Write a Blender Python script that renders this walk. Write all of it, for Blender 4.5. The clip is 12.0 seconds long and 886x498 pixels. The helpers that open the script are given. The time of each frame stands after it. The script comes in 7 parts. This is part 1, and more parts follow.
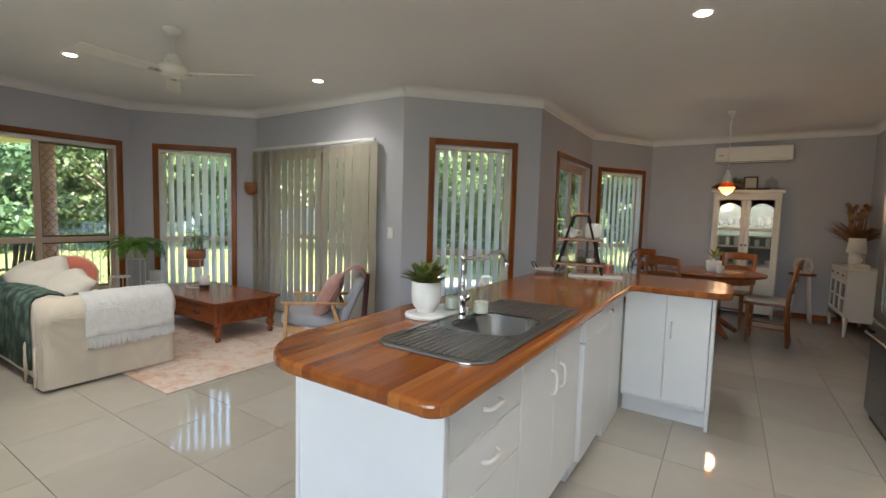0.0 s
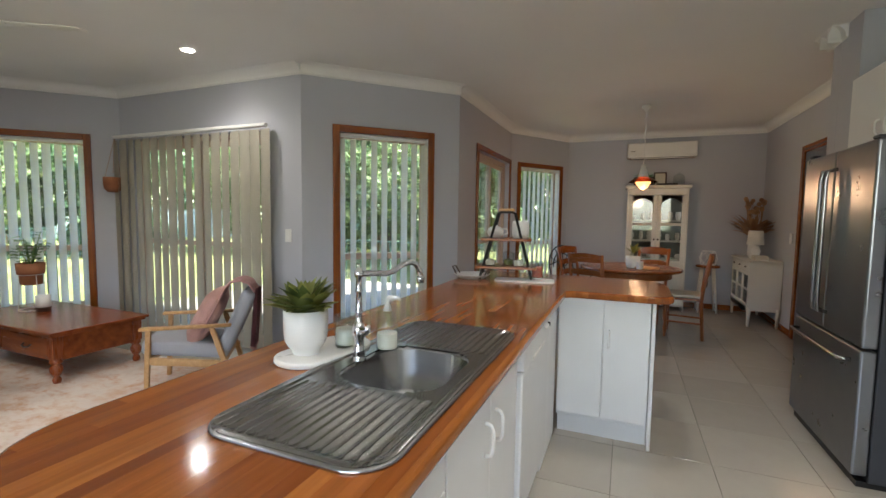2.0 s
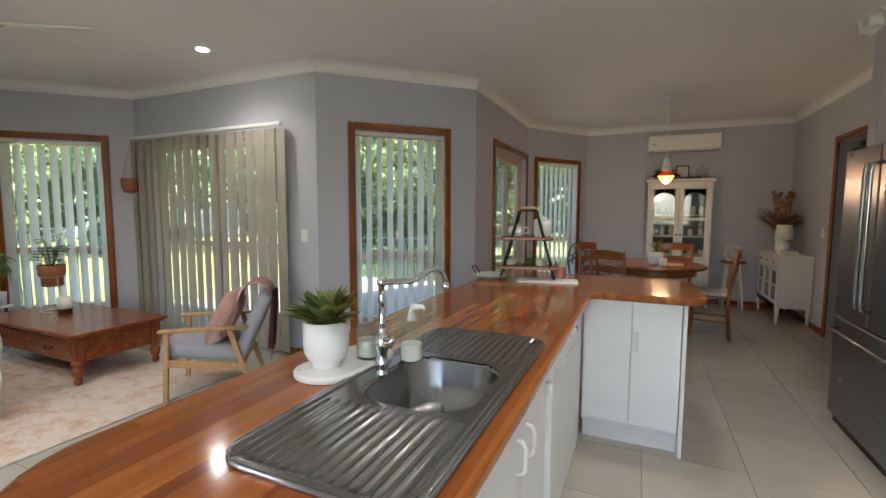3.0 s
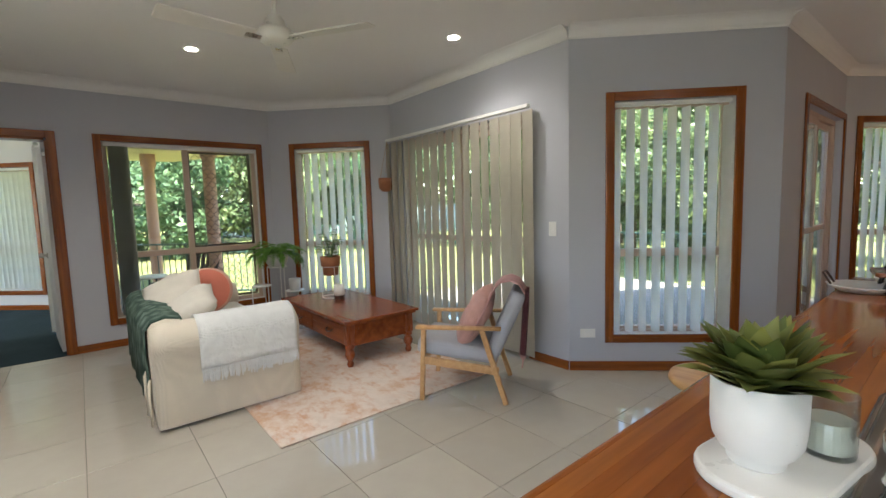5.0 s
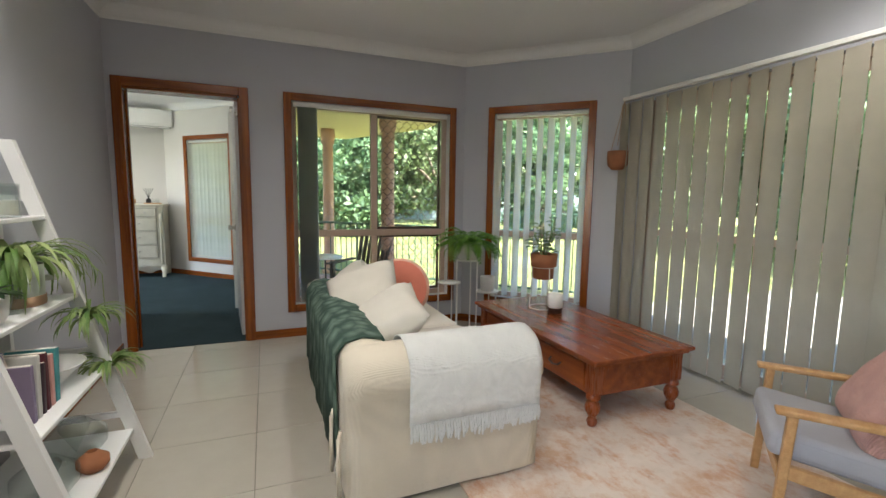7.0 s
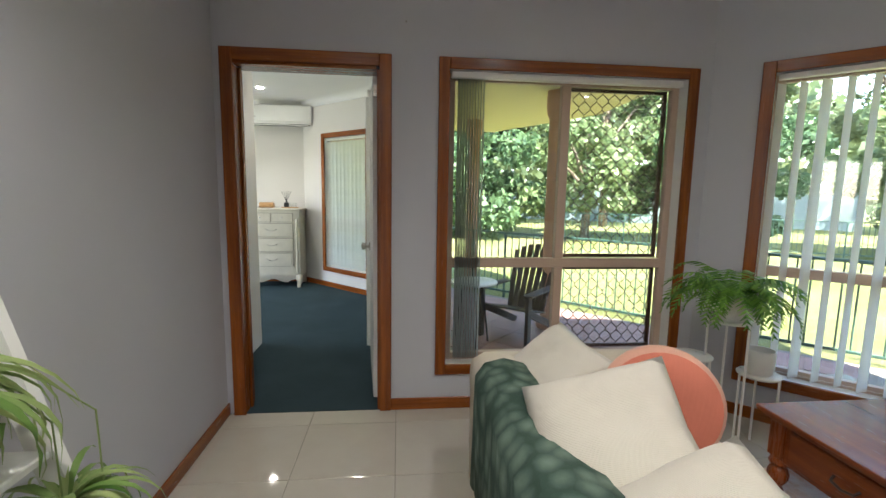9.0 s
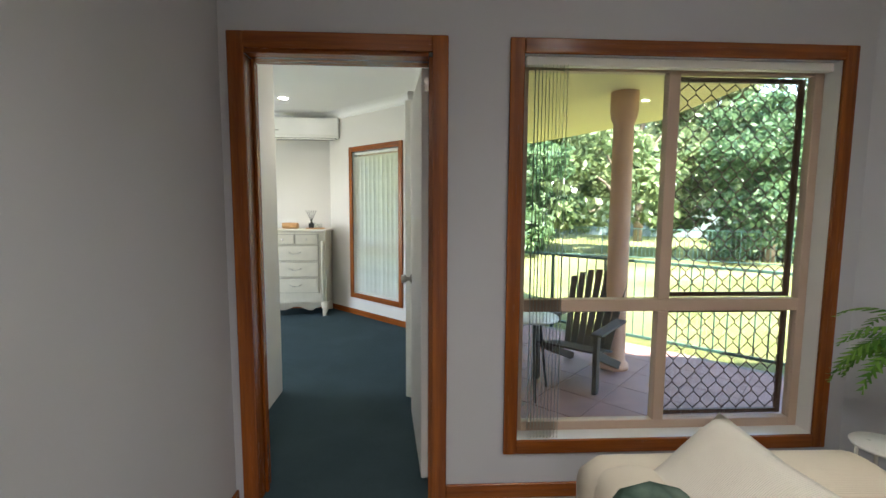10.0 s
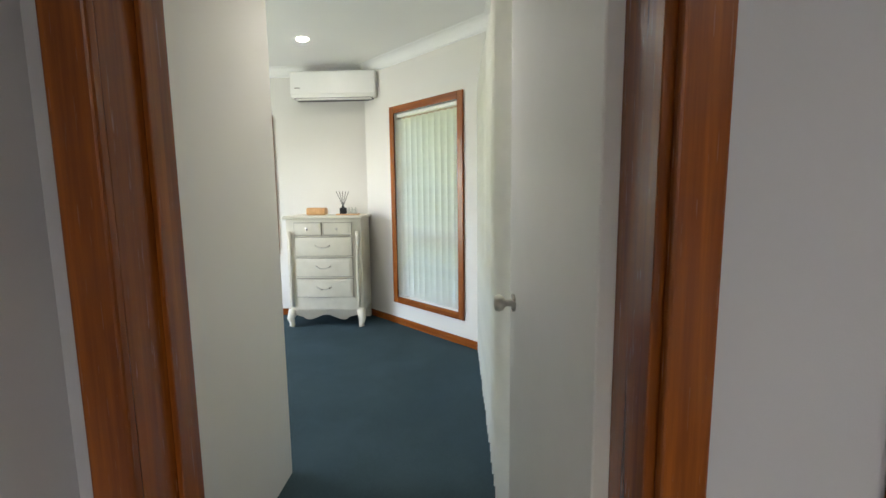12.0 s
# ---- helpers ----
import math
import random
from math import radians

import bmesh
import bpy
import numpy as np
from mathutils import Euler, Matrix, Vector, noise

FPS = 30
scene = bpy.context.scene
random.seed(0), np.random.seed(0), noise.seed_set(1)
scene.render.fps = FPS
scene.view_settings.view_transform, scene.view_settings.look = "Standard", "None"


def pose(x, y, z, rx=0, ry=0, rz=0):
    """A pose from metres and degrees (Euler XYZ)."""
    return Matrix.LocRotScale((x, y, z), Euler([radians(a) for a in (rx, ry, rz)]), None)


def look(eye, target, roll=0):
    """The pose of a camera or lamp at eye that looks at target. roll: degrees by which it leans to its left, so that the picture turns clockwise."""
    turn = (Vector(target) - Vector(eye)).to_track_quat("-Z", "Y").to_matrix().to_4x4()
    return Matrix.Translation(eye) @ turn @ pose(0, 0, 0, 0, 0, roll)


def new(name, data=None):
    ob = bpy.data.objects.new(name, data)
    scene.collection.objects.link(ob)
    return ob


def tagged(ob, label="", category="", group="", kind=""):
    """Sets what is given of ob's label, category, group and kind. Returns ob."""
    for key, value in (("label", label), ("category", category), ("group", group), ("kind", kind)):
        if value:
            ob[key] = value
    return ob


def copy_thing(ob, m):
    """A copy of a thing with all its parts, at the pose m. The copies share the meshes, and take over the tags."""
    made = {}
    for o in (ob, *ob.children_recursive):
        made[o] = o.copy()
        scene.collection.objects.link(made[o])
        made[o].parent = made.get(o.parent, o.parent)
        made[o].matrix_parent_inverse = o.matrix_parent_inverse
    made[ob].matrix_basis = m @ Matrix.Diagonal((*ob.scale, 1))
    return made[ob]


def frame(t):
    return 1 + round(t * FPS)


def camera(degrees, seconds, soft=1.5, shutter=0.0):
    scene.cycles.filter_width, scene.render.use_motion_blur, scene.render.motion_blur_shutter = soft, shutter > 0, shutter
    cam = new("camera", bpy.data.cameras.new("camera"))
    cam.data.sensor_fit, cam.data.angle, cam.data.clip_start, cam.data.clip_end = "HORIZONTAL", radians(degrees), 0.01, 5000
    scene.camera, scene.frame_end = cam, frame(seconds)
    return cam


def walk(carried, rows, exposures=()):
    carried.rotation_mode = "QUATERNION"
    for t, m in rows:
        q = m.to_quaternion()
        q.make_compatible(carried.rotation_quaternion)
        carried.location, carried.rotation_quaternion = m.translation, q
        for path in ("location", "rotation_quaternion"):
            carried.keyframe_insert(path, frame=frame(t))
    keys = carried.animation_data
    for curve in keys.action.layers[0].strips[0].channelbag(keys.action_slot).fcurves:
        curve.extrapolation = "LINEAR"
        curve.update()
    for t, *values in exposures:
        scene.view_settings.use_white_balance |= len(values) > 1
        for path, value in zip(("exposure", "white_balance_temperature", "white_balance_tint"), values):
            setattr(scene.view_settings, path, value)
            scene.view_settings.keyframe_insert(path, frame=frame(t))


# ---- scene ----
cam = camera(90.0, 12.0)
PATH = [
    (0, (0.385, 0.947, 1.324), (-0.691, 2.626, 1.172), 1.6),
    (0.5, (0.29, 1.081, 1.316), (-0.623, 2.855, 1.17), 1.7),
    (0.8, (0.25, 1.182, 1.309), (-0.569, 3.001, 1.167), 1.5),
    (1, (0.218, 1.232, 1.303), (-0.55, 3.073, 1.161), 1.6),
    (1.5, (0.183, 1.338, 1.305), (-0.556, 3.19, 1.159), 1.4),
    (2, (0.18, 1.447, 1.32), (-0.58, 3.291, 1.17), 0.8),
    (2.5, (0.155, 1.493, 1.334), (-0.608, 3.335, 1.175), 0.6),
    (4.5, (-0.238, 1.604, 1.353), (-1.573, 3.078, 1.143), -1.6),
    (5, (-0.466, 1.700, 1.313), (-2.007, 2.962, 1.128), -1.7),
    (5.5, (-0.705, 1.735, 1.250), (-2.360, 2.853, 1.090), -0.8),
    (6, (-1.093, 1.746, 1.264), (-2.811, 2.753, 1.083), -0.4),
    (6.5, (-1.452, 1.752, 1.264), (-3.24, 2.626, 1.071), 0.1),
    (7, (-1.9, 1.707, 1.26), (-3.744, 2.446, 1.031), 0.9),
    (7.5, (-2.245, 1.746, 1.246), (-4.149, 2.307, 1.0), 0.4),
    (9.5, (-3.69, 1.565, 1.39), (-5.67, 1.703, 1.165), 0.8),
    (10, (-4.0, 1.48, 1.395), (-5.985, 1.58, 1.205), 0.3),
    (10.5, (-4.33, 1.42, 1.36), (-6.32, 1.49, 1.147), 0.8),
    (11, (-4.64, 1.352, 1.33), (-6.63, 1.413, 1.115), 0.6),
    (11.5, (-4.98, 1.305, 1.315), (-6.97, 1.345, 1.095), 0.3),
    (12, (-5.36, 1.236, 1.30), (-7.35, 1.162, 1.053), -0.7),
]
walk(cam, [(t, look(eye, target, roll)) for t, eye, target, roll in PATH], [(0, 3.2), (2.7, 3.3), (5, 3.3), (7.5, 3.35), (9.5, 3.5), (12, 3.7)])

# ---- world, sun, lights ----
world = bpy.data.worlds.new("sky")
scene.world = world
world.use_nodes = True
wn = world.node_tree
sky = wn.nodes.new("ShaderNodeTexSky")
sky.sky_type, sky.sun_disc = "NISHITA", False
sky.sun_elevation, sky.sun_rotation = radians(50), radians(-250)
wn.links.new(sky.outputs[0], wn.nodes["Background"].inputs[0])
wn.nodes["Background"].inputs[1].default_value = 0.15
sun = new("sun", bpy.data.lights.new("sun", "SUN"))
sun.data.energy, sun.data.angle, sun.data.color = 3.8, radians(0.6), (1.0, 0.95, 0.86)
sun.matrix_world = look((11, 8, 24), (-8, 2, 0))


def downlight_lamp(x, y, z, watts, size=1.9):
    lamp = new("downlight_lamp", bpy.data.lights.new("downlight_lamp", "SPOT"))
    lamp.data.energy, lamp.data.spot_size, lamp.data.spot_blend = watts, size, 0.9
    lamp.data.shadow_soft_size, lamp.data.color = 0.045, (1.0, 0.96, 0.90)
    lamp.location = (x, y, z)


# First three are real downlights; the other five are unseen, added as fill.
DOWNLIGHTS_AND_FILLS = [(-4.5, 2.5), (-3.13, 4.05), (0.17, 4.2), (0.4, 1.6), (0.9, 2.9), (-2.1, 1.4), (0.6, -0.4), (-3.6, 1.2)]
# The pair near the south wall is stronger, to brighten that wall.
for dx, dy in DOWNLIGHTS_AND_FILLS:
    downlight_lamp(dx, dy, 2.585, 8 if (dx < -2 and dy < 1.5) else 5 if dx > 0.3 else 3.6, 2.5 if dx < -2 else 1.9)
downlight_lamp(-9.2, -0.06, 2.565, 3.5)
# Unseen lamp, added to brighten the wall return inside the bedroom door.
downlight_lamp(-7.3, 0.95, 2.565, 2.5)


def window_light(x, y, z, w, h, rz, watts):
    """Area lamp added as sky light in an unseen window opening."""
    lamp = new("window_light", bpy.data.lights.new("window_light", "AREA"))
    lamp.data.shape, lamp.data.size, lamp.data.size_y, lamp.data.energy = "RECTANGLE", w, h, watts
    lamp.data.color = (0.93, 0.97, 1.0)
    lamp.matrix_world = pose(x, y, z, 90, 0, rz)


window_light(0.25, -1.72, 1.5, 2.6, 1.15, 0, 3.4)
window_light(-8.1, -3.12, 1.25, 1.7, 1.6, 0, 6.0)


# ---- materials ----
class Mat:
    """A principled material with a few helper nodes."""

    def __init__(self, name, color, rough=0.5, metal=0.0, spec=0.5):
        self.m = bpy.data.materials.new(name)
        self.m.use_nodes = True
        self.t = self.m.node_tree
        self.b = self.t.nodes["Principled BSDF"]
        self.b.inputs["Base Color"].default_value = (*color, 1)
        self.b.inputs["Roughness"].default_value = rough
        self.b.inputs["Metallic"].default_value = metal
        self.b.inputs["Specular IOR Level"].default_value = spec
        self.co = self.t.nodes.new("ShaderNodeTexCoord").outputs["Object"]

    def node(self, kind, **inputs):
        n = self.t.nodes.new(kind)
        for key, value in inputs.items():
            self.put(value, n.inputs[key.replace("_", " ")])
        return n

    def put(self, value, socket):
        if isinstance(value, bpy.types.NodeSocket):
            self.t.links.new(value, socket)
        else:
            socket.default_value = value

    def math(self, op, a, b=0.0):
        n = self.t.nodes.new("ShaderNodeMath")
        n.operation = op
        self.put(a, n.inputs[0])
        self.put(b, n.inputs[1])
        return n.outputs[0]

    def scaled(self, sx, sy, sz, source=None):
        return self.node("ShaderNodeMapping", Vector=source or self.co, Scale=(sx, sy, sz)).outputs[0]

    def noise(self, scale, detail=4.0, vector=None, rough=0.55):
        return self.node("ShaderNodeTexNoise", Vector=vector or self.co, Scale=scale, Detail=detail, Roughness=rough).outputs[0]

    def ramp(self, value, *stops):
        n = self.node("ShaderNodeValToRGB", Fac=value)
        for i, (at, color) in enumerate(stops):
            e = n.color_ramp.elements[i] if i < 2 else n.color_ramp.elements.new(at)
            e.position, e.color = at, (*color, 1)
        return n.outputs[0]

    def mix(self, fac, a, b, mode="MIX"):
        n = self.t.nodes.new("ShaderNodeMix")
        n.data_type, n.blend_type = "RGBA", mode
        self.put(fac, n.inputs[0])
        for v, s in ((a, n.inputs[6]), (b, n.inputs[7])):
            self.put(v if isinstance(v, bpy.types.NodeSocket) else (*v, 1), s)
        return n.outputs[2]

    def color(self, c):
        self.put(c, self.b.inputs["Base Color"])
        return self

    def rough(self, value):
        self.put(value, self.b.inputs["Roughness"])
        return self

    def bump(self, height, strength=0.2, distance=0.01):
        n = self.node("ShaderNodeBump", Height=height, Strength=strength, Distance=distance)
        self.t.links.new(n.outputs[0], self.b.inputs["Normal"])
        return self


def plain(name, color, rough=0.5, metal=0.0, var=0.08, scale=6.0, bump=0.05, spec=0.5, fine=180.0):
    """A surface with a broad and a fine variation."""
    m = Mat(name, color, rough, metal, spec)
    lo = tuple(max(0.0, c * (1 - var)) for c in color)
    hi = tuple(min(1.0, c * (1 + var)) for c in color)
    broad = m.noise(scale)
    m.color(m.ramp(broad, (0.3, lo), (0.7, hi)))
    m.rough(m.math("ADD", m.math("MULTIPLY", m.noise(scale * 3), 0.16), rough - 0.08))
    if bump:
        m.bump(m.noise(fine, 3.0), bump, 0.004)
    return m.m


def timber(name, dark, light, rough=0.35, along="z", grain=9.0, bump=0.06):
    """Wood with stretched grain along one axis."""
    m = Mat(name, light, rough)
    s = {"x": (0.6, grain, grain), "y": (grain, 0.6, grain), "z": (grain, grain, 0.6)}[along]
    v = m.scaled(*s)
    g = m.noise(2.2, 6.0, v, 0.62)
    f = m.noise(14.0, 3.0, v)
    c = m.ramp(g, (0.28, dark), (0.52, tuple((a + b) / 2 for a, b in zip(dark, light))), (0.75, light))
    c = m.mix(m.math("MULTIPLY", f, 0.35), c, dark, "MULTIPLY")
    m.color(c).rough(m.math("ADD", m.math("MULTIPLY", f, 0.2), rough - 0.1)).bump(f, bump, 0.003)
    return m.m


def fabric(name, color, weave=420.0, rough=0.95, var=0.1, bump=0.35, folds=5.0):
    m = Mat(name, color, rough, 0.0, 0.2)
    w = m.node("ShaderNodeTexWave", Vector=m.co, Scale=weave / 6.28, Distortion=1.0, Detail=1.0).outputs[1]
    n = m.noise(folds, 5.0)
    lo, hi = tuple(c * (1 - var) for c in color), tuple(min(1, c * (1 + var)) for c in color)
    m.color(m.ramp(m.math("ADD", m.math("MULTIPLY", n, 0.8), m.math("MULTIPLY", w, 0.2)), (0.3, lo), (0.7, hi)))
    h = m.math("ADD", m.math("MULTIPLY", w, 0.15), m.noise(folds * 2.2, 3.0))
    m.bump(h, bump, 0.02)
    m.b.inputs["Sheen Weight"].default_value = 0.15
    return m.m


def glass(name, tint=(0.96, 0.98, 0.97)):
    m = bpy.data.materials.new(name)
    m.use_nodes = True
    t = m.node_tree
    t.nodes.remove(t.nodes["Principled BSDF"])
    a, g, x, f = (t.nodes.new("ShaderNode" + k) for k in ("BsdfTransparent", "BsdfGlossy", "MixShader", "LayerWeight"))
    a.inputs[0].default_value, g.inputs["Roughness"].default_value, f.inputs[0].default_value = (*tint, 1), 0.01, 0.5
    p, q = t.nodes.new("ShaderNodeMath"), t.nodes.new("ShaderNodeMath")
    p.operation, p.inputs[1].default_value = "POWER", 3.5
    q.operation, q.inputs[1].default_value, q.inputs[2].default_value = "MULTIPLY_ADD", 0.7, 0.045
    t.links.new(f.outputs["Facing"], p.inputs[0])
    t.links.new(p.outputs[0], q.inputs[0])
    t.links.new(q.outputs[0], x.inputs[0])
    t.links.new(a.outputs[0], x.inputs[1])
    t.links.new(g.outputs[0], x.inputs[2])
    t.links.new(x.outputs[0], t.nodes["Material Output"].inputs[0])
    return m


def translucent(name, color, through_light=0.4, rough=0.8, var=0.06, weave=True):
    m = Mat(name, color, rough, 0.0, 0.25)
    lo, hi = tuple(c * (1 - var) for c in color), tuple(min(1, c * (1 + var)) for c in color)
    c = m.ramp(m.noise(5.0), (0.3, lo), (0.7, hi))
    m.color(c)
    if weave:
        m.bump(m.noise(260.0, 2.0), 0.15, 0.002)
    tr = m.t.nodes.new("ShaderNodeBsdfTranslucent")
    m.t.links.new(c, tr.inputs[0])
    x = m.t.nodes.new("ShaderNodeMixShader")
    x.inputs[0].default_value = through_light
    m.t.links.new(m.b.outputs[0], x.inputs[1])
    m.t.links.new(tr.outputs[0], x.inputs[2])
    m.t.links.new(x.outputs[0], m.t.nodes["Material Output"].inputs[0])
    return m.m


def leafy(name, dark, light, through_light=0.3):
    m = Mat(name, light, 0.45, 0.0, 0.4)
    r = m.node("ShaderNodeNewGeometry").outputs["Random Per Island"]
    c = m.ramp(m.math("ADD", m.math("MULTIPLY", r, 0.7), m.math("MULTIPLY", m.noise(3.0), 0.3)), (0.15, dark), (0.85, light))
    m.color(c)
    tr = m.t.nodes.new("ShaderNodeBsdfTranslucent")
    m.t.links.new(c, tr.inputs[0])
    x = m.t.nodes.new("ShaderNodeMixShader")
    x.inputs[0].default_value = through_light
    m.t.links.new(m.b.outputs[0], x.inputs[1])
    m.t.links.new(tr.outputs[0], x.inputs[2])
    m.t.links.new(x.outputs[0], m.t.nodes["Material Output"].inputs[0])
    return m.m


def glowing(name, color, strength):
    m = Mat(name, color, 0.5)
    m.b.inputs["Emission Color"].default_value = (*color, 1)
    m.b.inputs["Emission Strength"].default_value = strength
    return m.m


def countertop_material():
    """Oiled hardwood staves glued side by side, running along y."""
    m = Mat("countertop_timber", (0.4, 0.16, 0.05), 0.22)
    sep = m.node("ShaderNodeSeparateXYZ", Vector=m.co)
    xi = m.math("FLOOR", m.math("DIVIDE", sep.outputs[0], 0.034))
    r1 = m.node("ShaderNodeTexWhiteNoise", Vector=m.node("ShaderNodeCombineXYZ", X=xi).outputs[0]).outputs[0]
    yi = m.math("FLOOR", m.math("DIVIDE", m.math("ADD", sep.outputs[1], m.math("MULTIPLY", r1, 5.0)), 1.9))
    r2 = m.node("ShaderNodeTexWhiteNoise", Vector=m.node("ShaderNodeCombineXYZ", X=xi, Y=yi).outputs[0]).outputs[0]
    c = m.ramp(r2, (0.0, (0.22, 0.056, 0.010)), (0.35, (0.31, 0.088, 0.015)), (0.7, (0.37, 0.115, 0.021)), (0.95, (0.45, 0.158, 0.034)))
    v = m.scaled(14, 0.9, 14)
    g = m.noise(3.0, 5.0, v)
    c = m.mix(0.55, c, m.ramp(g, (0.3, (0.45, 0.4, 0.38)), (0.7, (1, 1, 1))), "MULTIPLY")
    m.color(c).rough(m.math("ADD", m.math("MULTIPLY", m.noise(7.0), 0.10), 0.07)).bump(g, 0.03, 0.002)
    return m.m


def rug_material():
    m = Mat("faded_rug", (0.7, 0.6, 0.52), 0.95, 0.0, 0.15)
    a = m.noise(2.6, 8.0, None, 0.7)
    b = m.noise(5.5, 8.0, m.scaled(1, 1.6, 1), 0.72)
    c = m.ramp(a, (0.36, (0.62, 0.52, 0.45)), (0.5, (0.70, 0.60, 0.53)), (0.62, (0.60, 0.40, 0.28)), (0.7, (0.66, 0.54, 0.46)))
    c = m.mix(m.ramp(b, (0.5, (0, 0, 0)), (0.66, (0.75, 0.75, 0.75))), c, (0.55, 0.27, 0.14))
    c = m.mix(m.ramp(m.noise(9.0, 8.0, None, 0.75), (0.6, (0, 0, 0)), (0.75, (0.6, 0.6, 0.6))), c, (0.30, 0.24, 0.24))
    m.color(c).bump(m.noise(320.0, 2.0), 0.5, 0.006)
    return m.m


def carpet_material():
    m = Mat("carpet_pile", (0.03, 0.075, 0.085), 1.0, 0.0, 0.1)
    c = m.ramp(m.noise(420.0, 2.0), (0.3, (0.020, 0.036, 0.044)), (0.7, (0.058, 0.092, 0.108)))
    c = m.mix(m.ramp(m.noise(2.5, 5.0), (0.4, (0, 0, 0)), (0.7, (0.4, 0.4, 0.4))), c, (0.065, 0.10, 0.115))
    m.color(c).bump(m.noise(260.0, 3.0), 0.8, 0.012)
    return m.m


def tile_material():
    m = Mat("polished_tile", (0.62, 0.57, 0.50), 0.07, 0.0, 0.5)
    r = m.node("ShaderNodeObjectInfo").outputs["Random"]
    c = m.ramp(r, (0.0, (0.425, 0.39, 0.335)), (1.0, (0.47, 0.435, 0.375)))
    c = m.mix(0.35, c, m.ramp(m.noise(7.0, 6.0), (0.3, (0.86, 0.85, 0.83)), (0.7, (1, 1, 1))), "MULTIPLY")
    m.color(c).rough(m.math("ADD", m.math("MULTIPLY", m.noise(3.0), 0.04), 0.03)).bump(m.noise(1.6, 2.0), 0.02, 0.01)
    return m.m


def throw_material():
    """Knitted green throw with a leaf-like relief, its highlights and shadows put into the colour."""
    m = Mat("green_knit", (0.07, 0.12, 0.09), 0.95, 0.0, 0.2)
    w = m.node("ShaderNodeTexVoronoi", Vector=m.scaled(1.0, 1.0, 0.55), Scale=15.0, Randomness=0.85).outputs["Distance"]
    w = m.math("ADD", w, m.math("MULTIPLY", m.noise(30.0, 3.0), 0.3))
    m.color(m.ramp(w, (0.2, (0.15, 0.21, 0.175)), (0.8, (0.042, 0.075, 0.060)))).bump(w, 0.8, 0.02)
    return m.m


WALL = plain("wall_paint", (0.47, 0.475, 0.52), 0.62, var=0.025, scale=1.2, bump=0.06, fine=220)
WALL_PALE = plain("pale_wall_paint", (0.64, 0.615, 0.58), 0.62, var=0.025, scale=1.2, bump=0.06, fine=220)
CEIL = plain("ceiling_paint", (0.80, 0.79, 0.77), 0.8, var=0.02, scale=1.0, bump=0.04)
TRIM = timber("varnished_trim", (0.15, 0.036, 0.006), (0.40, 0.115, 0.017), 0.24, "z", 16)
TRIM_X = timber("varnished_trim_level", (0.15, 0.036, 0.006), (0.40, 0.115, 0.017), 0.24, "x", 16)
WHITE = plain("white_laminate", (0.78, 0.78, 0.77), 0.42, var=0.015, bump=0.0)
WHITE_GLOSS = plain("white_gloss_paint", (0.74, 0.74, 0.73), 0.42, var=0.015, bump=0.0)
PLASTIC = plain("white_plastic", (0.78, 0.77, 0.74), 0.35, var=0.02, bump=0.0)
COUNTER = countertop_material()
STEEL = plain("brushed_steel", (0.36, 0.36, 0.37), 0.22, 1.0, var=0.03, scale=4, bump=0.0)
CHROME = plain("chrome", (0.72, 0.72, 0.73), 0.1, 1.0, var=0.03, bump=0.0)
NICKEL = plain("satin_nickel", (0.55, 0.52, 0.48), 0.28, 1.0, var=0.03, bump=0.0)
FRIDGE = plain("fridge_steel", (0.24, 0.245, 0.26), 0.3, 0.9, var=0.05, scale=3, bump=0.02)
FRIDGE_SIDE = plain("fridge_side_grey", (0.045, 0.047, 0.055), 0.5, 0.2, var=0.06, bump=0.05)
TILE = tile_material()
GROUT = plain("grout", (0.20, 0.18, 0.155), 0.9, var=0.15, bump=0.2)
CARPET = carpet_material()
RUG = rug_material()
PINE = timber("red_stained_pine", (0.16, 0.032, 0.008), (0.36, 0.095, 0.022), 0.24, "x", 7)
PINE_Z = timber("red_stained_pine_upright", (0.16, 0.032, 0.008), (0.34, 0.085, 0.02), 0.28, "z", 9)
OAK = timber("pale_ash", (0.46, 0.25, 0.10), (0.66, 0.41, 0.19), 0.42, "x", 12)
DINE = timber("honey_pine", (0.22, 0.062, 0.014), (0.42, 0.145, 0.038), 0.3, "z", 10)
DINE_X = timber("honey_pine_top", (0.18, 0.05, 0.012), (0.36, 0.12, 0.03), 0.26, "x", 8)
CREAM = fabric("cream_cotton", (0.66, 0.59, 0.48), 500, 0.95, 0.05, 0.4, 4.0)
CREAM_LIGHT = fabric("off_white_linen", (0.64, 0.60, 0.53), 460, 0.95, 0.05, 0.4, 7.0)
WHITE_WOVEN = fabric("white_woven_cotton", (0.74, 0.74, 0.72), 620, 0.95, 0.05, 0.6, 14.0)
GREY_FABRIC = fabric("grey_wool", (0.36, 0.36, 0.39), 700, 0.95, 0.06, 0.3, 6.0)
PINK = fabric("dusty_pink_cotton", (0.55, 0.31, 0.27), 300, 0.95, 0.12, 0.7, 16.0)
CORAL = fabric("coral_velvet", (0.60, 0.19, 0.13), 800, 0.8, 0.12, 0.2, 5.0)
CORAL_SIDE = fabric("pale_coral_velvet", (0.66, 0.36, 0.27), 800, 0.8, 0.1, 0.2, 5.0)
PLUM = fabric("plum_wool", (0.17, 0.055, 0.065), 500, 0.95, 0.2, 0.5, 9.0)
ROSE = fabric("rose_wool", (0.44, 0.24, 0.23), 500, 0.95, 0.15, 0.5, 9.0)
GREEN_KNIT = throw_material()
BLIND = translucent("blind_fabric", (0.85, 0.85, 0.82), 0.65)
BLIND_THICK = translucent("blind_fabric_lined", (0.43, 0.395, 0.325), 0.2)
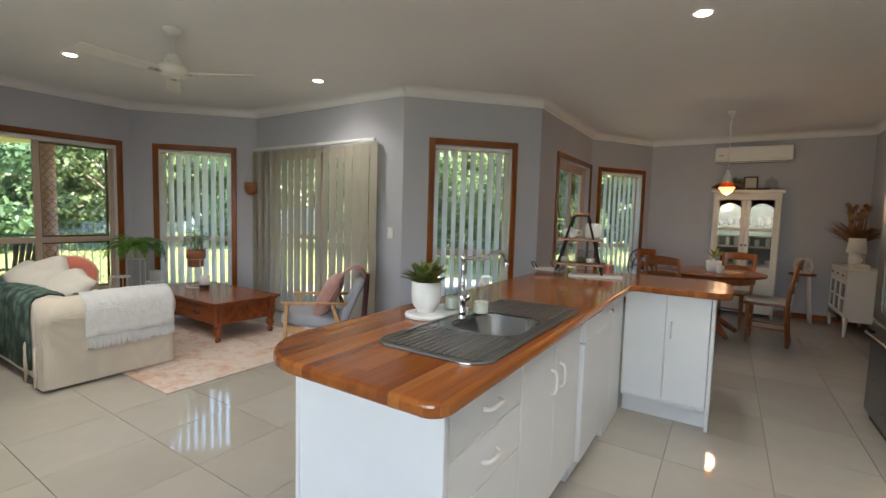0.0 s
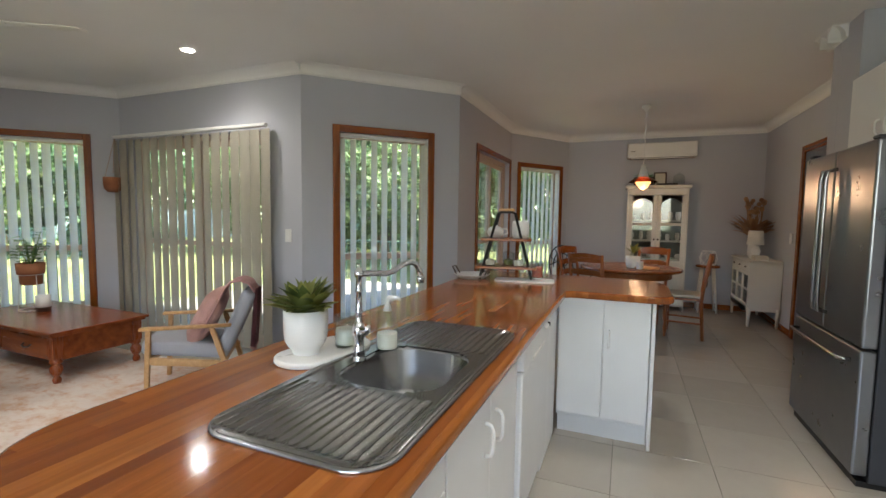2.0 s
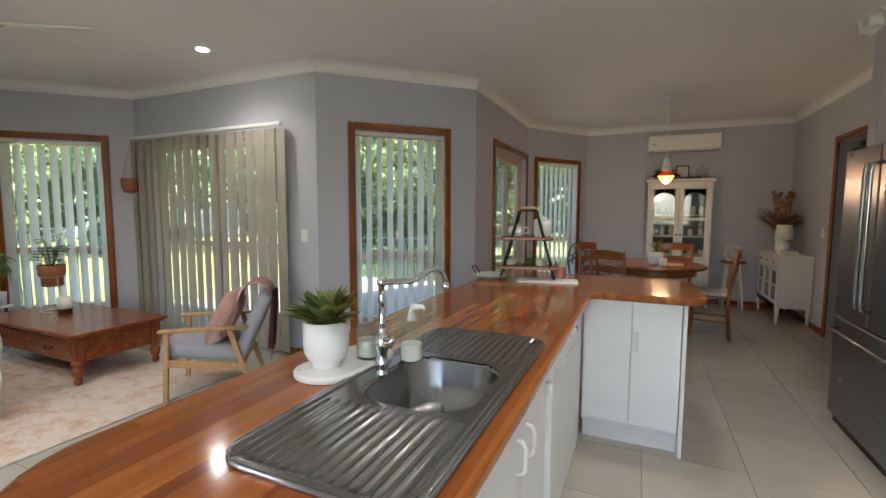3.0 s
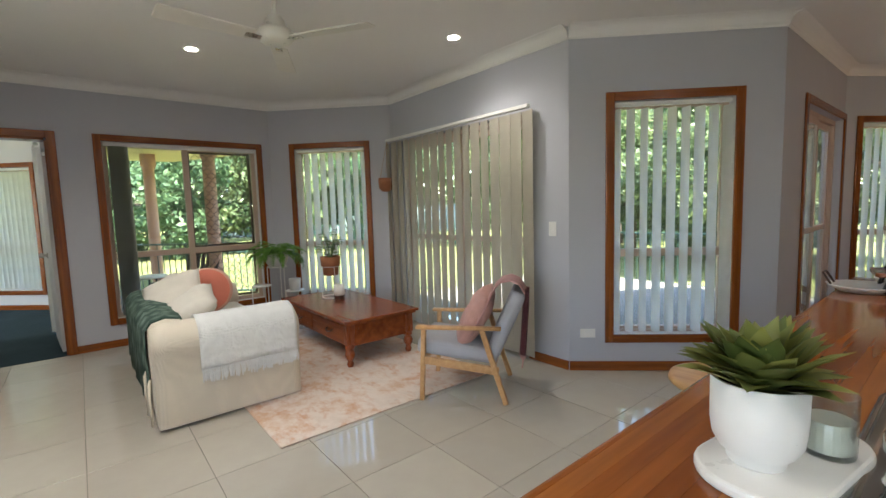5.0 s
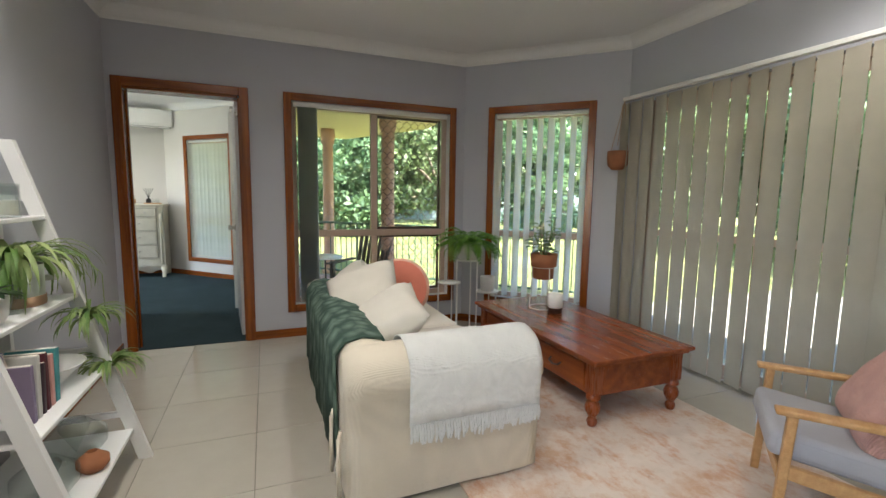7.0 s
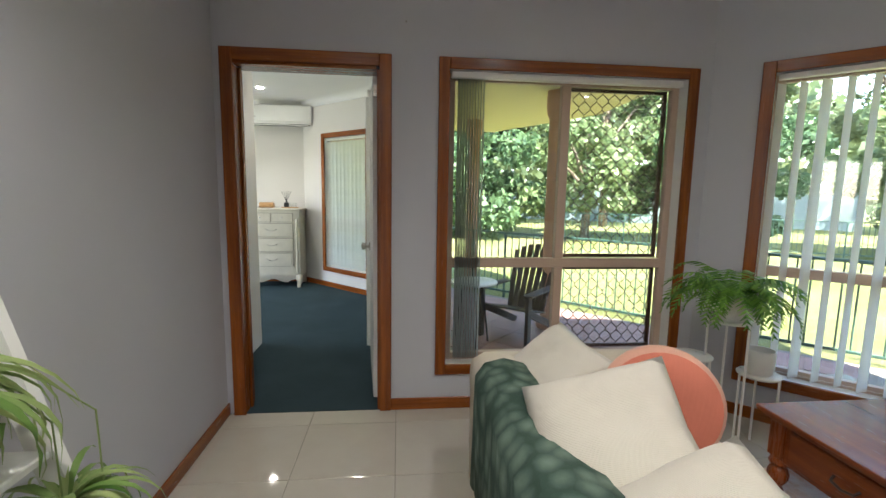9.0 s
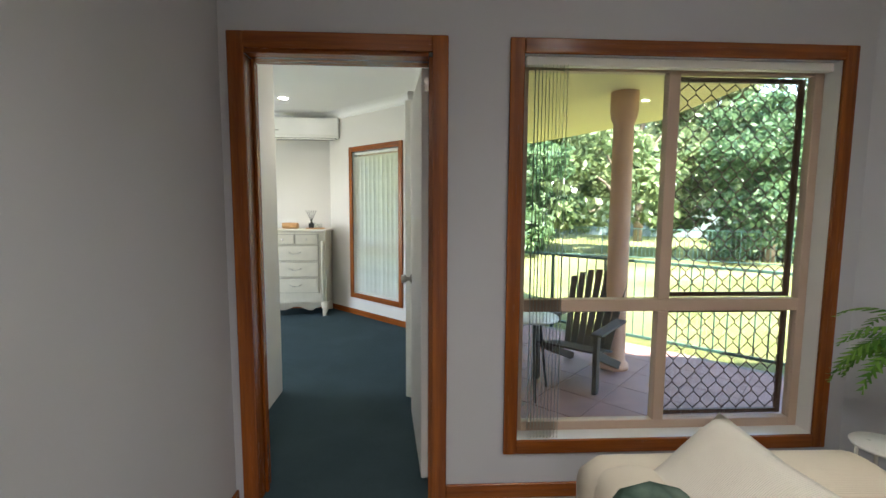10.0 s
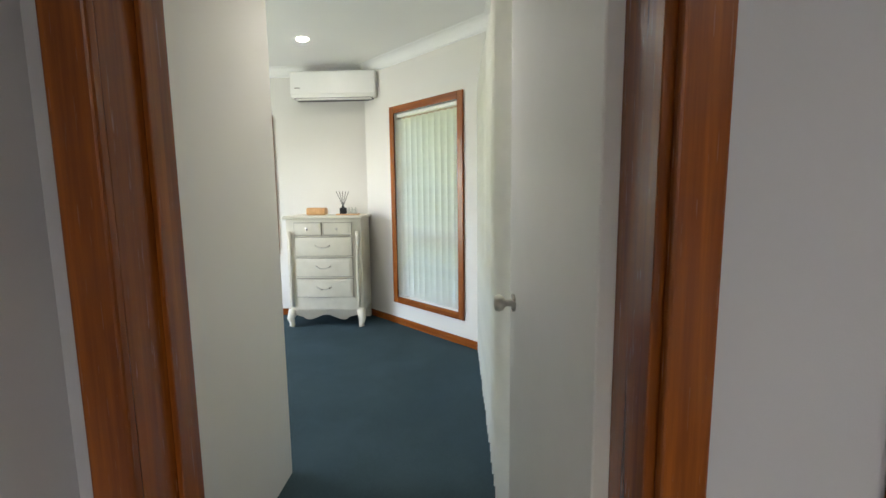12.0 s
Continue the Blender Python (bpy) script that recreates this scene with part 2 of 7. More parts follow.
BLIND_EDGE = translucent("blind_fabric_grey", (0.42, 0.43, 0.41), 0.25)
GLASS = glass("window_glass")
CLEAR = glass("clear_glass", (0.9, 0.93, 0.92))
ALU = plain("primrose_aluminium", (0.52, 0.39, 0.31), 0.42, 0.0, var=0.03, bump=0.03)
MESH_BROWN = plain("security_mesh_paint", (0.075, 0.035, 0.026), 0.5, var=0.1, bump=0.0)
BLACK = plain("black_metal", (0.015, 0.014, 0.014), 0.4, 0.3, var=0.1, bump=0.0)
DARK_WOOD = timber("dark_wood", (0.03, 0.012, 0.007), (0.09, 0.035, 0.018), 0.4, "x", 10)
TERRACOTTA = plain("terracotta", (0.30, 0.115, 0.05), 0.8, var=0.15, scale=12, bump=0.15, fine=90)
POT_WHITE = plain("white_ceramic", (0.76, 0.75, 0.73), 0.3, var=0.03, bump=0.04)
POT_SAGE = plain("sage_ceramic", (0.42, 0.46, 0.40), 0.35, var=0.05, bump=0.05)
CLAY = plain("raw_clay", (0.42, 0.27, 0.17), 0.85, var=0.1, bump=0.15)
SOIL = plain("potting_soil", (0.018, 0.011, 0.007), 1.0, var=0.5, scale=60, bump=0.9, fine=120)
WICKER = plain("white_wicker", (0.66, 0.65, 0.62), 0.8, var=0.12, scale=60, bump=0.7, fine=70)
WAX = plain("candle_wax", (0.75, 0.72, 0.64), 0.5, var=0.03, bump=0.02)
PINK_WAX = plain("pink_candle_wax", (0.80, 0.22, 0.16), 0.4, var=0.06, bump=0.02)
ANTIQUE = plain("antique_white_paint", (0.60, 0.56, 0.47), 0.42, var=0.05, scale=9, bump=0.06)
TALLBOY_SHADOW = plain("drawer_shadow_paint", (0.34, 0.31, 0.25), 0.5, var=0.1, bump=0.05)
FERN = leafy("fern_leaf", (0.05, 0.17, 0.02), (0.22, 0.42, 0.07), 0.4)
SPIDER = leafy("spider_leaf", (0.10, 0.22, 0.04), (0.42, 0.50, 0.22), 0.35)
SUCCULENT = leafy("succulent_leaf", (0.055, 0.10, 0.025), (0.36, 0.36, 0.10), 0.25)
RUBBER = leafy("rubber_leaf", (0.05, 0.15, 0.03), (0.30, 0.38, 0.14), 0.15)
DARK_LEAF = leafy("dark_leaf", (0.012, 0.03, 0.012), (0.035, 0.07, 0.025), 0.1)
DRIED = leafy("dried_leaf", (0.22, 0.10, 0.045), (0.46, 0.27, 0.14), 0.2)
TREE_LEAF = leafy("tree_leaf", (0.08, 0.13, 0.05), (0.26, 0.32, 0.15), 0.45)
TREE_LEAF_DARK = leafy("conifer_leaf", (0.05, 0.105, 0.05), (0.14, 0.22, 0.10), 0.4)
GUM_LEAF = leafy("gum_leaf", (0.10, 0.14, 0.07), (0.28, 0.33, 0.17), 0.4)
BARK = plain("bark", (0.17, 0.13, 0.10), 0.95, var=0.4, scale=8, bump=0.8, fine=30)


# ---- mesh helpers ----
def part(name, bm, material, parent=None, label="", smooth=False):
    """Links a bmesh as one mesh object, under a thing or a part."""
    me = bpy.data.meshes.new(name)
    bm.to_mesh(me)
    bm.free()
    if smooth:
        me.polygons.foreach_set("use_smooth", [True] * len(me.polygons))
    me.materials.append(material)
    ob = new(name, me)
    if parent is not None:
        ob.parent = parent
    if label:
        tagged(ob, label)
    return ob


def thing(name, m, label, category, group="", kind=""):
    ob = new(name)
    ob.empty_display_size = 0.1
    ob.matrix_world = m
    return tagged(ob, label, category, group, kind)


def B():
    return bmesh.new()


def box(bm, x0, x1, y0, y1, z0, z1, r=0.0, seg=1, m=None):
    """A box between two corners, its edges rounded by r."""
    g = bmesh.ops.create_cube(bm, size=1.0)
    vs = g["verts"]
    bmesh.ops.scale(bm, vec=(x1 - x0, y1 - y0, z1 - z0), verts=vs)
    bmesh.ops.translate(bm, vec=((x0 + x1) / 2, (y0 + y1) / 2, (z0 + z1) / 2), verts=vs)
    if r > 0:
        es = list({e for v in vs for e in v.link_edges})
        out = bmesh.ops.bevel(bm, geom=es, offset=r, segments=seg, profile=0.5, affect="EDGES")
        vs = list({v for f in out["faces"] for v in f.verts} | {v for v in vs if v.is_valid})
    if m is not None:
        bmesh.ops.transform(bm, matrix=m, verts=vs)
    return bm


def boxed(*a, **k):
    return box(B(), *a, **k)


def lathe(profile, n=24, m=None, bm=None):
    """Turns a profile of (radius, height) about z."""
    bm = bm or B()
    rings = []
    for r, z in profile:
        if r < 1e-5:
            rings.append([bm.verts.new((0, 0, z))])
        else:
            rings.append([bm.verts.new((r * math.cos(2 * math.pi * i / n), r * math.sin(2 * math.pi * i / n), z)) for i in range(n)])
    for a, b in zip(rings, rings[1:]):
        for i in range(n):
            j = (i + 1) % n
            q = [a[i % len(a)], a[j % len(a)], b[j % len(b)], b[i % len(b)]]
            q = list(dict.fromkeys(q))
            if len(q) > 2:
                bm.faces.new(q)
    if m is not None:
        bmesh.ops.transform(bm, matrix=m, verts=[v for r in rings for v in r])
    return bm


def tube(points, r, n=8, bm=None, taper=None, closed=False):
    """A round bar along a line of points."""
    bm = bm or B()
    pts = [Vector(p) for p in points]
    rings = []
    side = None
    for i, p in enumerate(pts):
        a = pts[i - 1] if (i or closed) else p
        b = pts[(i + 1) % len(pts)] if (i + 1 < len(pts) or closed) else p
        d = (b - a).normalized()
        if side is None:
            side = d.orthogonal().normalized()
        side = (side - d * side.dot(d))
        side = side.normalized() if side.length > 1e-6 else d.orthogonal().normalized()
        up = d.cross(side)
        rr = r if taper is None else taper[i]
        rings.append([bm.verts.new(p + (side * math.cos(2 * math.pi * k / n) + up * math.sin(2 * math.pi * k / n)) * rr) for k in range(n)])
    pairs = list(zip(rings, rings[1:])) + ([(rings[-1], rings[0])] if closed else [])
    for a, b in pairs:
        for k in range(n):
            bm.faces.new((a[k], a[(k + 1) % n], b[(k + 1) % n], b[k]))
    if not closed:
        bm.faces.new(rings[0][::-1])
        bm.faces.new(rings[-1])
    return bm


def prism(outline, z0, z1, r=0.0, seg=2, bm=None):
    """A flat outline in x and y raised from z0 to z1, its rims rounded."""
    bm = bm or B()
    n = len(outline)
    steps = [(0, z0)] if r <= 0 else [(r * (1 - math.cos(a)), z0 + r * (1 - math.sin(a))) for a in [i * math.pi / 2 / seg for i in range(seg, -1, -1)]][::-1]
    if r > 0:
        low = [(r * (1 - math.sin(i * math.pi / 2 / seg)), z0 + r * (1 - math.cos(i * math.pi / 2 / seg))) for i in range(seg + 1)]
        high = [(d, z1 - (z - z0)) for d, z in low[::-1]]
        steps = low + high
    else:
        steps = [(0, z0), (0, z1)]
    pts = [Vector((p[0], p[1])) for p in outline]
    normals = []
    for i in range(n):
        a, b, c = pts[i - 1], pts[i], pts[(i + 1) % n]
        e1, e2 = (b - a).normalized(), (c - b).normalized()
        nn = Vector((e1.y + e2.y, -e1.x - e2.x))
        nn = nn.normalized() / max(0.35, nn.normalized().dot(Vector((e1.y, -e1.x))))
        normals.append(nn)
    rings = [[bm.verts.new((p.x - q.x * d, p.y - q.y * d, z)) for p, q in zip(pts, normals)] for d, z in steps]
    for a, b in zip(rings, rings[1:]):
        for i in range(n):
            j = (i + 1) % n
            bm.faces.new((a[i], a[j], b[j], b[i]))
    bm.faces.new(rings[0][::-1])
    bm.faces.new(rings[-1])
    return bm


def rounded(x0, x1, y0, y1, radii, n=6):
    """An outline with rounded corners; radii for (x0y0, x1y0, x1y1, x0y1), counter-clockwise."""
    out = []
    for (cx, cy, sx, sy, a0), r in zip(((x0, y0, 1, 1, 180), (x1, y0, -1, 1, 270), (x1, y1, -1, -1, 0), (x0, y1, 1, -1, 90)), radii):
        for i in range(n + 1):
            a = radians(a0 + 90 * i / n)
            out.append((cx + sx * r + r * math.cos(a), cy + sy * r + r * math.sin(a)))
    return out


def pillow(w, h, d, bm=None, m=None, n=14, sag=0.0, frill=0.0):
    """A stuffed cushion in the xz plane, thick along y."""
    bm = bm or B()
    made = []
    for side in (-1, 1):
        grid = []
        for i in range(n + 1):
            row = []
            for j in range(n + 1):
                u, v = -1 + 2 * i / n, -1 + 2 * j / n
                t = ((1 - u ** 4) * (1 - v ** 4)) ** 0.6
                pinch = 1 - 0.07 * (1 - abs(v)) * abs(u) ** 3 - 0.07 * (1 - abs(u)) * abs(v) ** 3
                k = noise.noise((u * 2.3, v * 2.3, side * 3 + w * 7)) * 0.12
                rim = 0.0
                if frill and max(abs(u), abs(v)) > 0.99:
                    rim = frill * noise.noise((u * 23, v * 23, 0))
                row.append(bm.verts.new((u * w / 2 * pinch * (1 + rim), side * d / 2 * t * (1 + k) + sag * (u * u - 0.5) * 0.1, v * h / 2 * pinch * (1 + rim))))
            grid.append(row)
        made += [v for r in grid for v in r]
        for i in range(n):
            for j in range(n):
                q = (grid[i][j], grid[i + 1][j], grid[i + 1][j + 1], grid[i][j + 1])
                bm.faces.new(q if side < 0 else q[::-1])
    bmesh.ops.remove_doubles(bm, verts=made, dist=0.0008)
    if m is not None:
        bmesh.ops.transform(bm, matrix=m, verts=[v for v in made if v.is_valid])
    return bm


def ribbon(bm, points, widths, up=Vector((0, 0, 1))):
    """A leaf blade along points, folded a little at its midrib."""
    pts = [Vector(p) for p in points]
    prev = None
    for i, p in enumerate(pts):
        d = (pts[min(i + 1, len(pts) - 1)] - pts[max(i - 1, 0)]).normalized()
        s = d.cross(up)
        s = s.normalized() if s.length > 1e-4 else Vector((1, 0, 0))
        w = widths[i]
        nn = s.cross(d).normalized()
        row = [bm.verts.new(p - s * w + nn * w * 0.3), bm.verts.new(p), bm.verts.new(p + s * w + nn * w * 0.3)]
        if prev:
            bm.faces.new((prev[0], prev[1], row[1], row[0]))
            bm.faces.new((prev[1], prev[2], row[2], row[1]))
        prev = row


def frame_of(p0, p1, z=0.0):
    """Axes of a wall: x along it, y outward (to the left of p0 to p1), z up."""
    d = Vector((p1[0] - p0[0], p1[1] - p0[1], 0)).normalized()
    n = Vector((-d.y, d.x, 0))
    return Matrix(((d.x, n.x, 0, p0[0]), (d.y, n.y, 0, p0[1]), (0, 0, 1, z), (0, 0, 0, 1)))


# ---- structure ----
CEILING, CORNICE = 2.62, 0.085


def wall(name, p0, p1, holes=(), thick=0.16, top=CEILING, material=WALL, label="lavender-grey painted plaster wall", e0=0.0, e1=0.0):
    """A wall with holes (u0, u1, z0, z1) right through it; e0, e1 lengthen its ends."""
    m = frame_of(p0, p1)
    length = math.hypot(p1[0] - p0[0], p1[1] - p0[1])
    bm = B()
    u = -e0
    for a, b, c, d in sorted(holes):
        box(bm, u, a, 0, thick, 0, top)
        if c > 0:
            box(bm, a, b, 0, thick, 0, c)
        box(bm, a, b, 0, thick, d, top)
        u = b
    box(bm, u, length + e1, 0, thick, 0, top)
    ob = part(name, bm, material)
    ob.matrix_world = m
    return tagged(ob, label, "wall", "", "structure"), m, length


def strip(name, m, u0, u1, z0, z1, depth, material, label, category, r=0.004):
    ob = part(name, boxed(u0, u1, -depth, -0.001, z0, z1, r), material)
    ob.matrix_world = m
    return tagged(ob, label, category, "", "structure")


def cornice(m, u0, u1, i=0):
    """A cove cornice along a wall."""
    bm = B()
    prof = [(0, -CORNICE - 0.006), (-0.007, -CORNICE), (-0.012, -CORNICE + 0.006)]
    prof += [(-0.012 - 0.073 * (1 - math.cos(a)), -CORNICE + 0.006 + 0.073 * math.sin(a)) for a in (0.25, 0.55, 0.85, 1.15, 1.4, 1.5708)]
    prof += [(-0.092, -0.001), (0, -0.001)]
    a = [bm.verts.new((u0, y, CEILING + z)) for y, z in prof]
    b = [bm.verts.new((u1, y, CEILING + z)) for y, z in prof]
    for k in range(len(prof)):
        bm.faces.new((a[k], a[(k + 1) % len(prof)], b[(k + 1) % len(prof)], b[k]))
    bm.faces.new(a[::-1])
    bm.faces.new(b)
    ob = part("trim", bm, CEIL)
    ob.matrix_world = m
    return tagged(ob, "white plaster cove cornice under the ceiling", "cornice", "", "structure")


def casing(owner, u0, u1, z0, z1, w=0.065, proud=0.02, floor=False, deep=0.0):
    """Varnished timber architrave round an opening's outer size, in wall axes."""
    def side(a, b, c, d, mat, nm):
        bm = boxed(a, b, -proud, -0.001, c, d, 0.005, 2)
        return part(nm, bm, mat, owner)
    side(u0, u0 + w, z0, z1, TRIM, "architrave")
    side(u1 - w, u1, z0, z1, TRIM, "architrave")
    side(u0 + w, u1 - w, z1 - w, z1, TRIM_X, "architrave")
    if not floor:
        side(u0 + w, u1 - w, z0, z0 + w, TRIM_X, "architrave")


def opening_thing(name, m, label, category):
    return thing(name, m, label, category, "", "structure")


# room outline, clockwise, the outside on the left hand
P = [(-6.0, 0.62), (-6.0, 3.56), (-4.94, 4.62), (-2.49, 4.62), (-1.42, 5.72), (-1.42, 7.87), (-0.73, 8.95), (1.95, 8.95),
     (1.95, 5.46), (1.48, 5.46), (1.48, 5.33), (2.3, 5.33), (2.3, -1.6), (-2.2, -1.6), (-2.2, 0.62)]
HEAD, SILL = 2.13, 0.225
A_ = 0.065  # width of the casings

wall_west, M_W, _ = wall("wall_west", P[0], P[1], [(0.02 + A_, 0.98 - A_, 0, HEAD - A_), (1.25 + 0.05, 2.845 - 0.05, SILL + 0.05, HEAD - 0.05)], e0=0.14)
wall_b, M_B, L_B = wall("wall_northwest", P[1], P[2], [(0.25 + 0.05, 1.24 - 0.05, SILL + 0.05, HEAD - 0.05)])
wall_c, M_C, L_C = wall("wall_living_north", P[2], P[3], [(0.2, 2.05, 0.0, 2.08)], e1=0.0)
wall_d, M_D, L_D = wall("wall_diagonal", P[3], P[4], [(0.27 + 0.05, 1.26 - 0.05, SILL + 0.05, HEAD - 0.05)])
wall_e, M_E, L_E = wall("wall_dining_west", P[4], P[5], [(0.62, 2.08, 0.0, 2.08)])
wall_f, M_F, L_F = wall("wall_dining_northwest", P[5], P[6], [(0.14 + 0.05, 1.14 - 0.05, SILL + 0.05, HEAD - 0.05)])
wall_n, M_N, L_N = wall("wall_north", P[6], P[7], e1=0.16)
wall_ea, M_EA, L_EA = wall("wall_dining_east", P[7], P[8], [(1.45 + A_, 2.35 - A_, 0, HEAD - A_)])
nib = part("wall_nib", boxed(1.48, 2.46, 5.33, 5.46, 0, CEILING), WALL)
tagged(nib, "lavender-grey painted wall end beside the fridge", "wall", "", "structure")
wall_k, M_K, L_K = wall("wall_kitchen_east", P[11], P[12], e1=0.16)
# The south opening is unseen, added to hold the kitchen fill lamp.
wall_s, M_S, L_S = wall("wall_kitchen_south", P[12], P[13], [(0.7, 3.4, 0.9, 2.1)], e1=0.16)
wall_r, M_R, L_R = wall("wall_return", P[13], P[14])
wall_l, M_L, L_L = wall("wall_south", P[14], P[0], e0=-0.16, e1=0.0)

bulk = part("wall_bulkhead", boxed(1.68, 2.3, -1.6, 5.33, 2.2, CEILING), WALL)
tagged(bulk, "lavender-grey painted bulkhead over the kitchen cupboards", "wall", "", "structure")

ROOF = [(-6.1, 0.5), (-2.3, 0.5), (-2.3, -1.7), (2.45, -1.7), (2.45, 5.3), (2.1, 5.3), (2.1, 9.05), (-0.80, 9.05), (-1.52, 7.92), (-1.52, 5.78), (-2.53, 4.72), (-5.0, 4.72), (-6.1, 3.62)]
ceiling = part("ceiling", prism(ROOF, CEILING, CEILING + 0.1), CEIL)
tagged(ceiling, "plain white painted plaster ceiling", "ceiling", "", "structure")
sub = part("floor", boxed(-6.0, 2.3, -1.6, 9.0, -0.12, -0.004), GROUT)
tagged(sub, "floor of large polished cream tiles with dark grout", "floor", "", "structure")

for mm, l in ((M_W, 2.94), (M_B, L_B), (M_C, L_C), (M_D, L_D), (M_E, L_E), (M_F, L_F), (M_N, L_N), (M_EA, L_EA), (M_L, L_L), (M_R, L_R), (M_S, L_S)):
    cornice(mm, 0.0, l)
cornice(frame_of((1.68, 5.33), (1.68, -1.6)), 0.0, 6.9)
cornice(frame_of((1.48, 5.46), (1.48, 5.33)), -0.085, 0.215)
cornice(frame_of((1.48, 5.33), (1.68, 5.33)), -0.085, 0.2)
cornice(frame_of((1.95, 5.46), (1.48, 5.46)), 0.0, 0.55)

BB = "varnished timber skirting board along the wall"
for mm, spans in ((M_W, ((0.98, 2.94),)), (M_B, ((0.0, L_B),)), (M_C, ((0.0, 0.2), (2.05, L_C))), (M_D, ((0, L_D),)), (M_E, ((0, 0.55), (2.14, L_E))),
                  (M_F, ((0, L_F),)), (M_N, ((0, L_N),)), (M_EA, ((0, 1.45), (2.35, L_EA))), (M_L, ((0.0, L_L),)), (M_R, ((0, L_R),))):
    for a, b in spans:
        strip("baseboard", mm, a, b, 0.0, 0.075, 0.014, TRIM_X, BB, "skirting board")


def window(name, m, u0, u1, z0, z1, label, sashes=True, mid=True, mesh_right=False, thick=0.16):
    """A timber-cased aluminium window in wall axes, outer size of its casing."""
    w = opening_thing(name, m, label, "window")
    casing(w, u0, u1, z0, z1)
    a, b, c, d = u0 + 0.05, u1 - 0.05, z0 + 0.05, z1 - 0.05
    # white painted reveal lining
    part("reveal", boxed(a, b, 0.002, thick - 0.03, c, c + 0.012), WHITE_GLOSS, w, "white painted sill board")
    part("reveal", boxed(a, a + 0.012, 0.002, thick - 0.03, c + 0.012, d), WHITE_GLOSS, w)
    part("reveal", boxed(b - 0.012, b, 0.002, thick - 0.03, c + 0.012, d), WHITE_GLOSS, w)
    part("reveal", boxed(a + 0.012, b - 0.012, 0.002, thick - 0.03, d - 0.012, d), WHITE_GLOSS, w)
    a, b, c, d = a + 0.012, b - 0.012, c + 0.012, d - 0.012
    y0, y1, fw = thick - 0.075, thick - 0.03, 0.045
    for q in ((a, a + fw, c, d), (b - fw, b, c, d), (a + fw, b - fw, c, c + fw), (a + fw, b - fw, d - fw, d)):
        part("window_frame", boxed(q[0], q[1], y0, y1, q[2], q[3], 0.003), ALU, w, "brown-pink aluminium frame")
    zm = c + (d - c) * 0.355
    panes = []
    um = (a + b) / 2
    if mid:
        part("transom", boxed(a + fw, b - fw, y0 - 0.004, y1 + 0.002, zm - 0.03, zm + 0.03, 0.003), ALU, w)
    if sashes:
        for zz in ((c + fw, zm - 0.03), (zm + 0.03, d - fw)):
            part("stile", boxed(um - 0.028, um + 0.028, y0 - 0.008, y1 - 0.004, zz[0], zz[1], 0.003), ALU, w)
            panes += [(a + fw, um - 0.028, *zz), (um + 0.028, b - fw, *zz)]
    else:
        panes = [(a + fw, b - fw, c + fw, zm - 0.03), (a + fw, b - fw, zm + 0.03, d - fw)]
    for q in panes:
        g = part("pane", boxed(q[0], q[1], (y0 + y1) / 2 - 0.002, (y0 + y1) / 2 + 0.002, q[2], q[3]), GLASS, w)
        g.visible_shadow = False
    if mesh_right:
        for q in panes[1::2]:
            fr = 0.022
            s = part("screen", boxed(q[0], q[0] + fr, y1 + 0.012, y1 + 0.03, q[2], q[3]), MESH_BROWN, w, "brown diamond-mesh security screen")
            bm = B()
            box(bm, q[1] - fr, q[1], y1 + 0.012, y1 + 0.03, q[2], q[3])
            box(bm, q[0] + fr, q[1] - fr, y1 + 0.012, y1 + 0.03, q[2], q[2] + fr)
            box(bm, q[0] + fr, q[1] - fr, y1 + 0.012, y1 + 0.03, q[3] - fr, q[3])
            part("screen_frame", bm, MESH_BROWN, s)
            part("diamond_mesh", diamonds(q[0] + fr, q[1] - fr, q[2] + fr, q[3] - fr, y1 + 0.021), MESH_BROWN, s)
    return w


def diamonds(x0, x1, z0, z1, y, pitch=0.078, tall=0.098, w=0.0032):
    """Expanded diamond mesh made of wavy strands."""
    bm = B()
    k, x = 0, x0
    nz = int((z1 - z0) / (tall / 2))
    while x < x1 - pitch * 0.3:
        for flip in (1, -1):
            pts = []
            for i in range(nz + 1):
                off = pitch / 4 * (1 if i % 2 else -1) * flip
                xx = min(max(x + pitch / 2 + off + pitch / 2 * (flip < 0), x0), x1)
                zc = z0 + i * (z1 - z0) / nz
                pts += [(xx, y, max(z0, zc - 0.008)), (xx, y, min(z1, zc + 0.008))]
            tube(pts, w, 4, bm)
        x += pitch
    return bm


def slat_mesh(width, height, curve=0.007):
    bm = B()
    n = 6
    rows = []
    for z in (0.0, height):
        rows.append([bm.verts.new((-width / 2 + width * i / n, curve * (1 - (2 * i / n - 1) ** 2), z)) for i in range(n + 1)])
    for i in range(n):
        bm.faces.new((rows[0][i], rows[0][i + 1], rows[1][i + 1], rows[1][i]))
    me = bpy.data.meshes.new("slat")
    bm.to_mesh(me)
    bm.free()
    me.polygons.foreach_set("use_smooth", [True] * len(me.polygons))
    return me


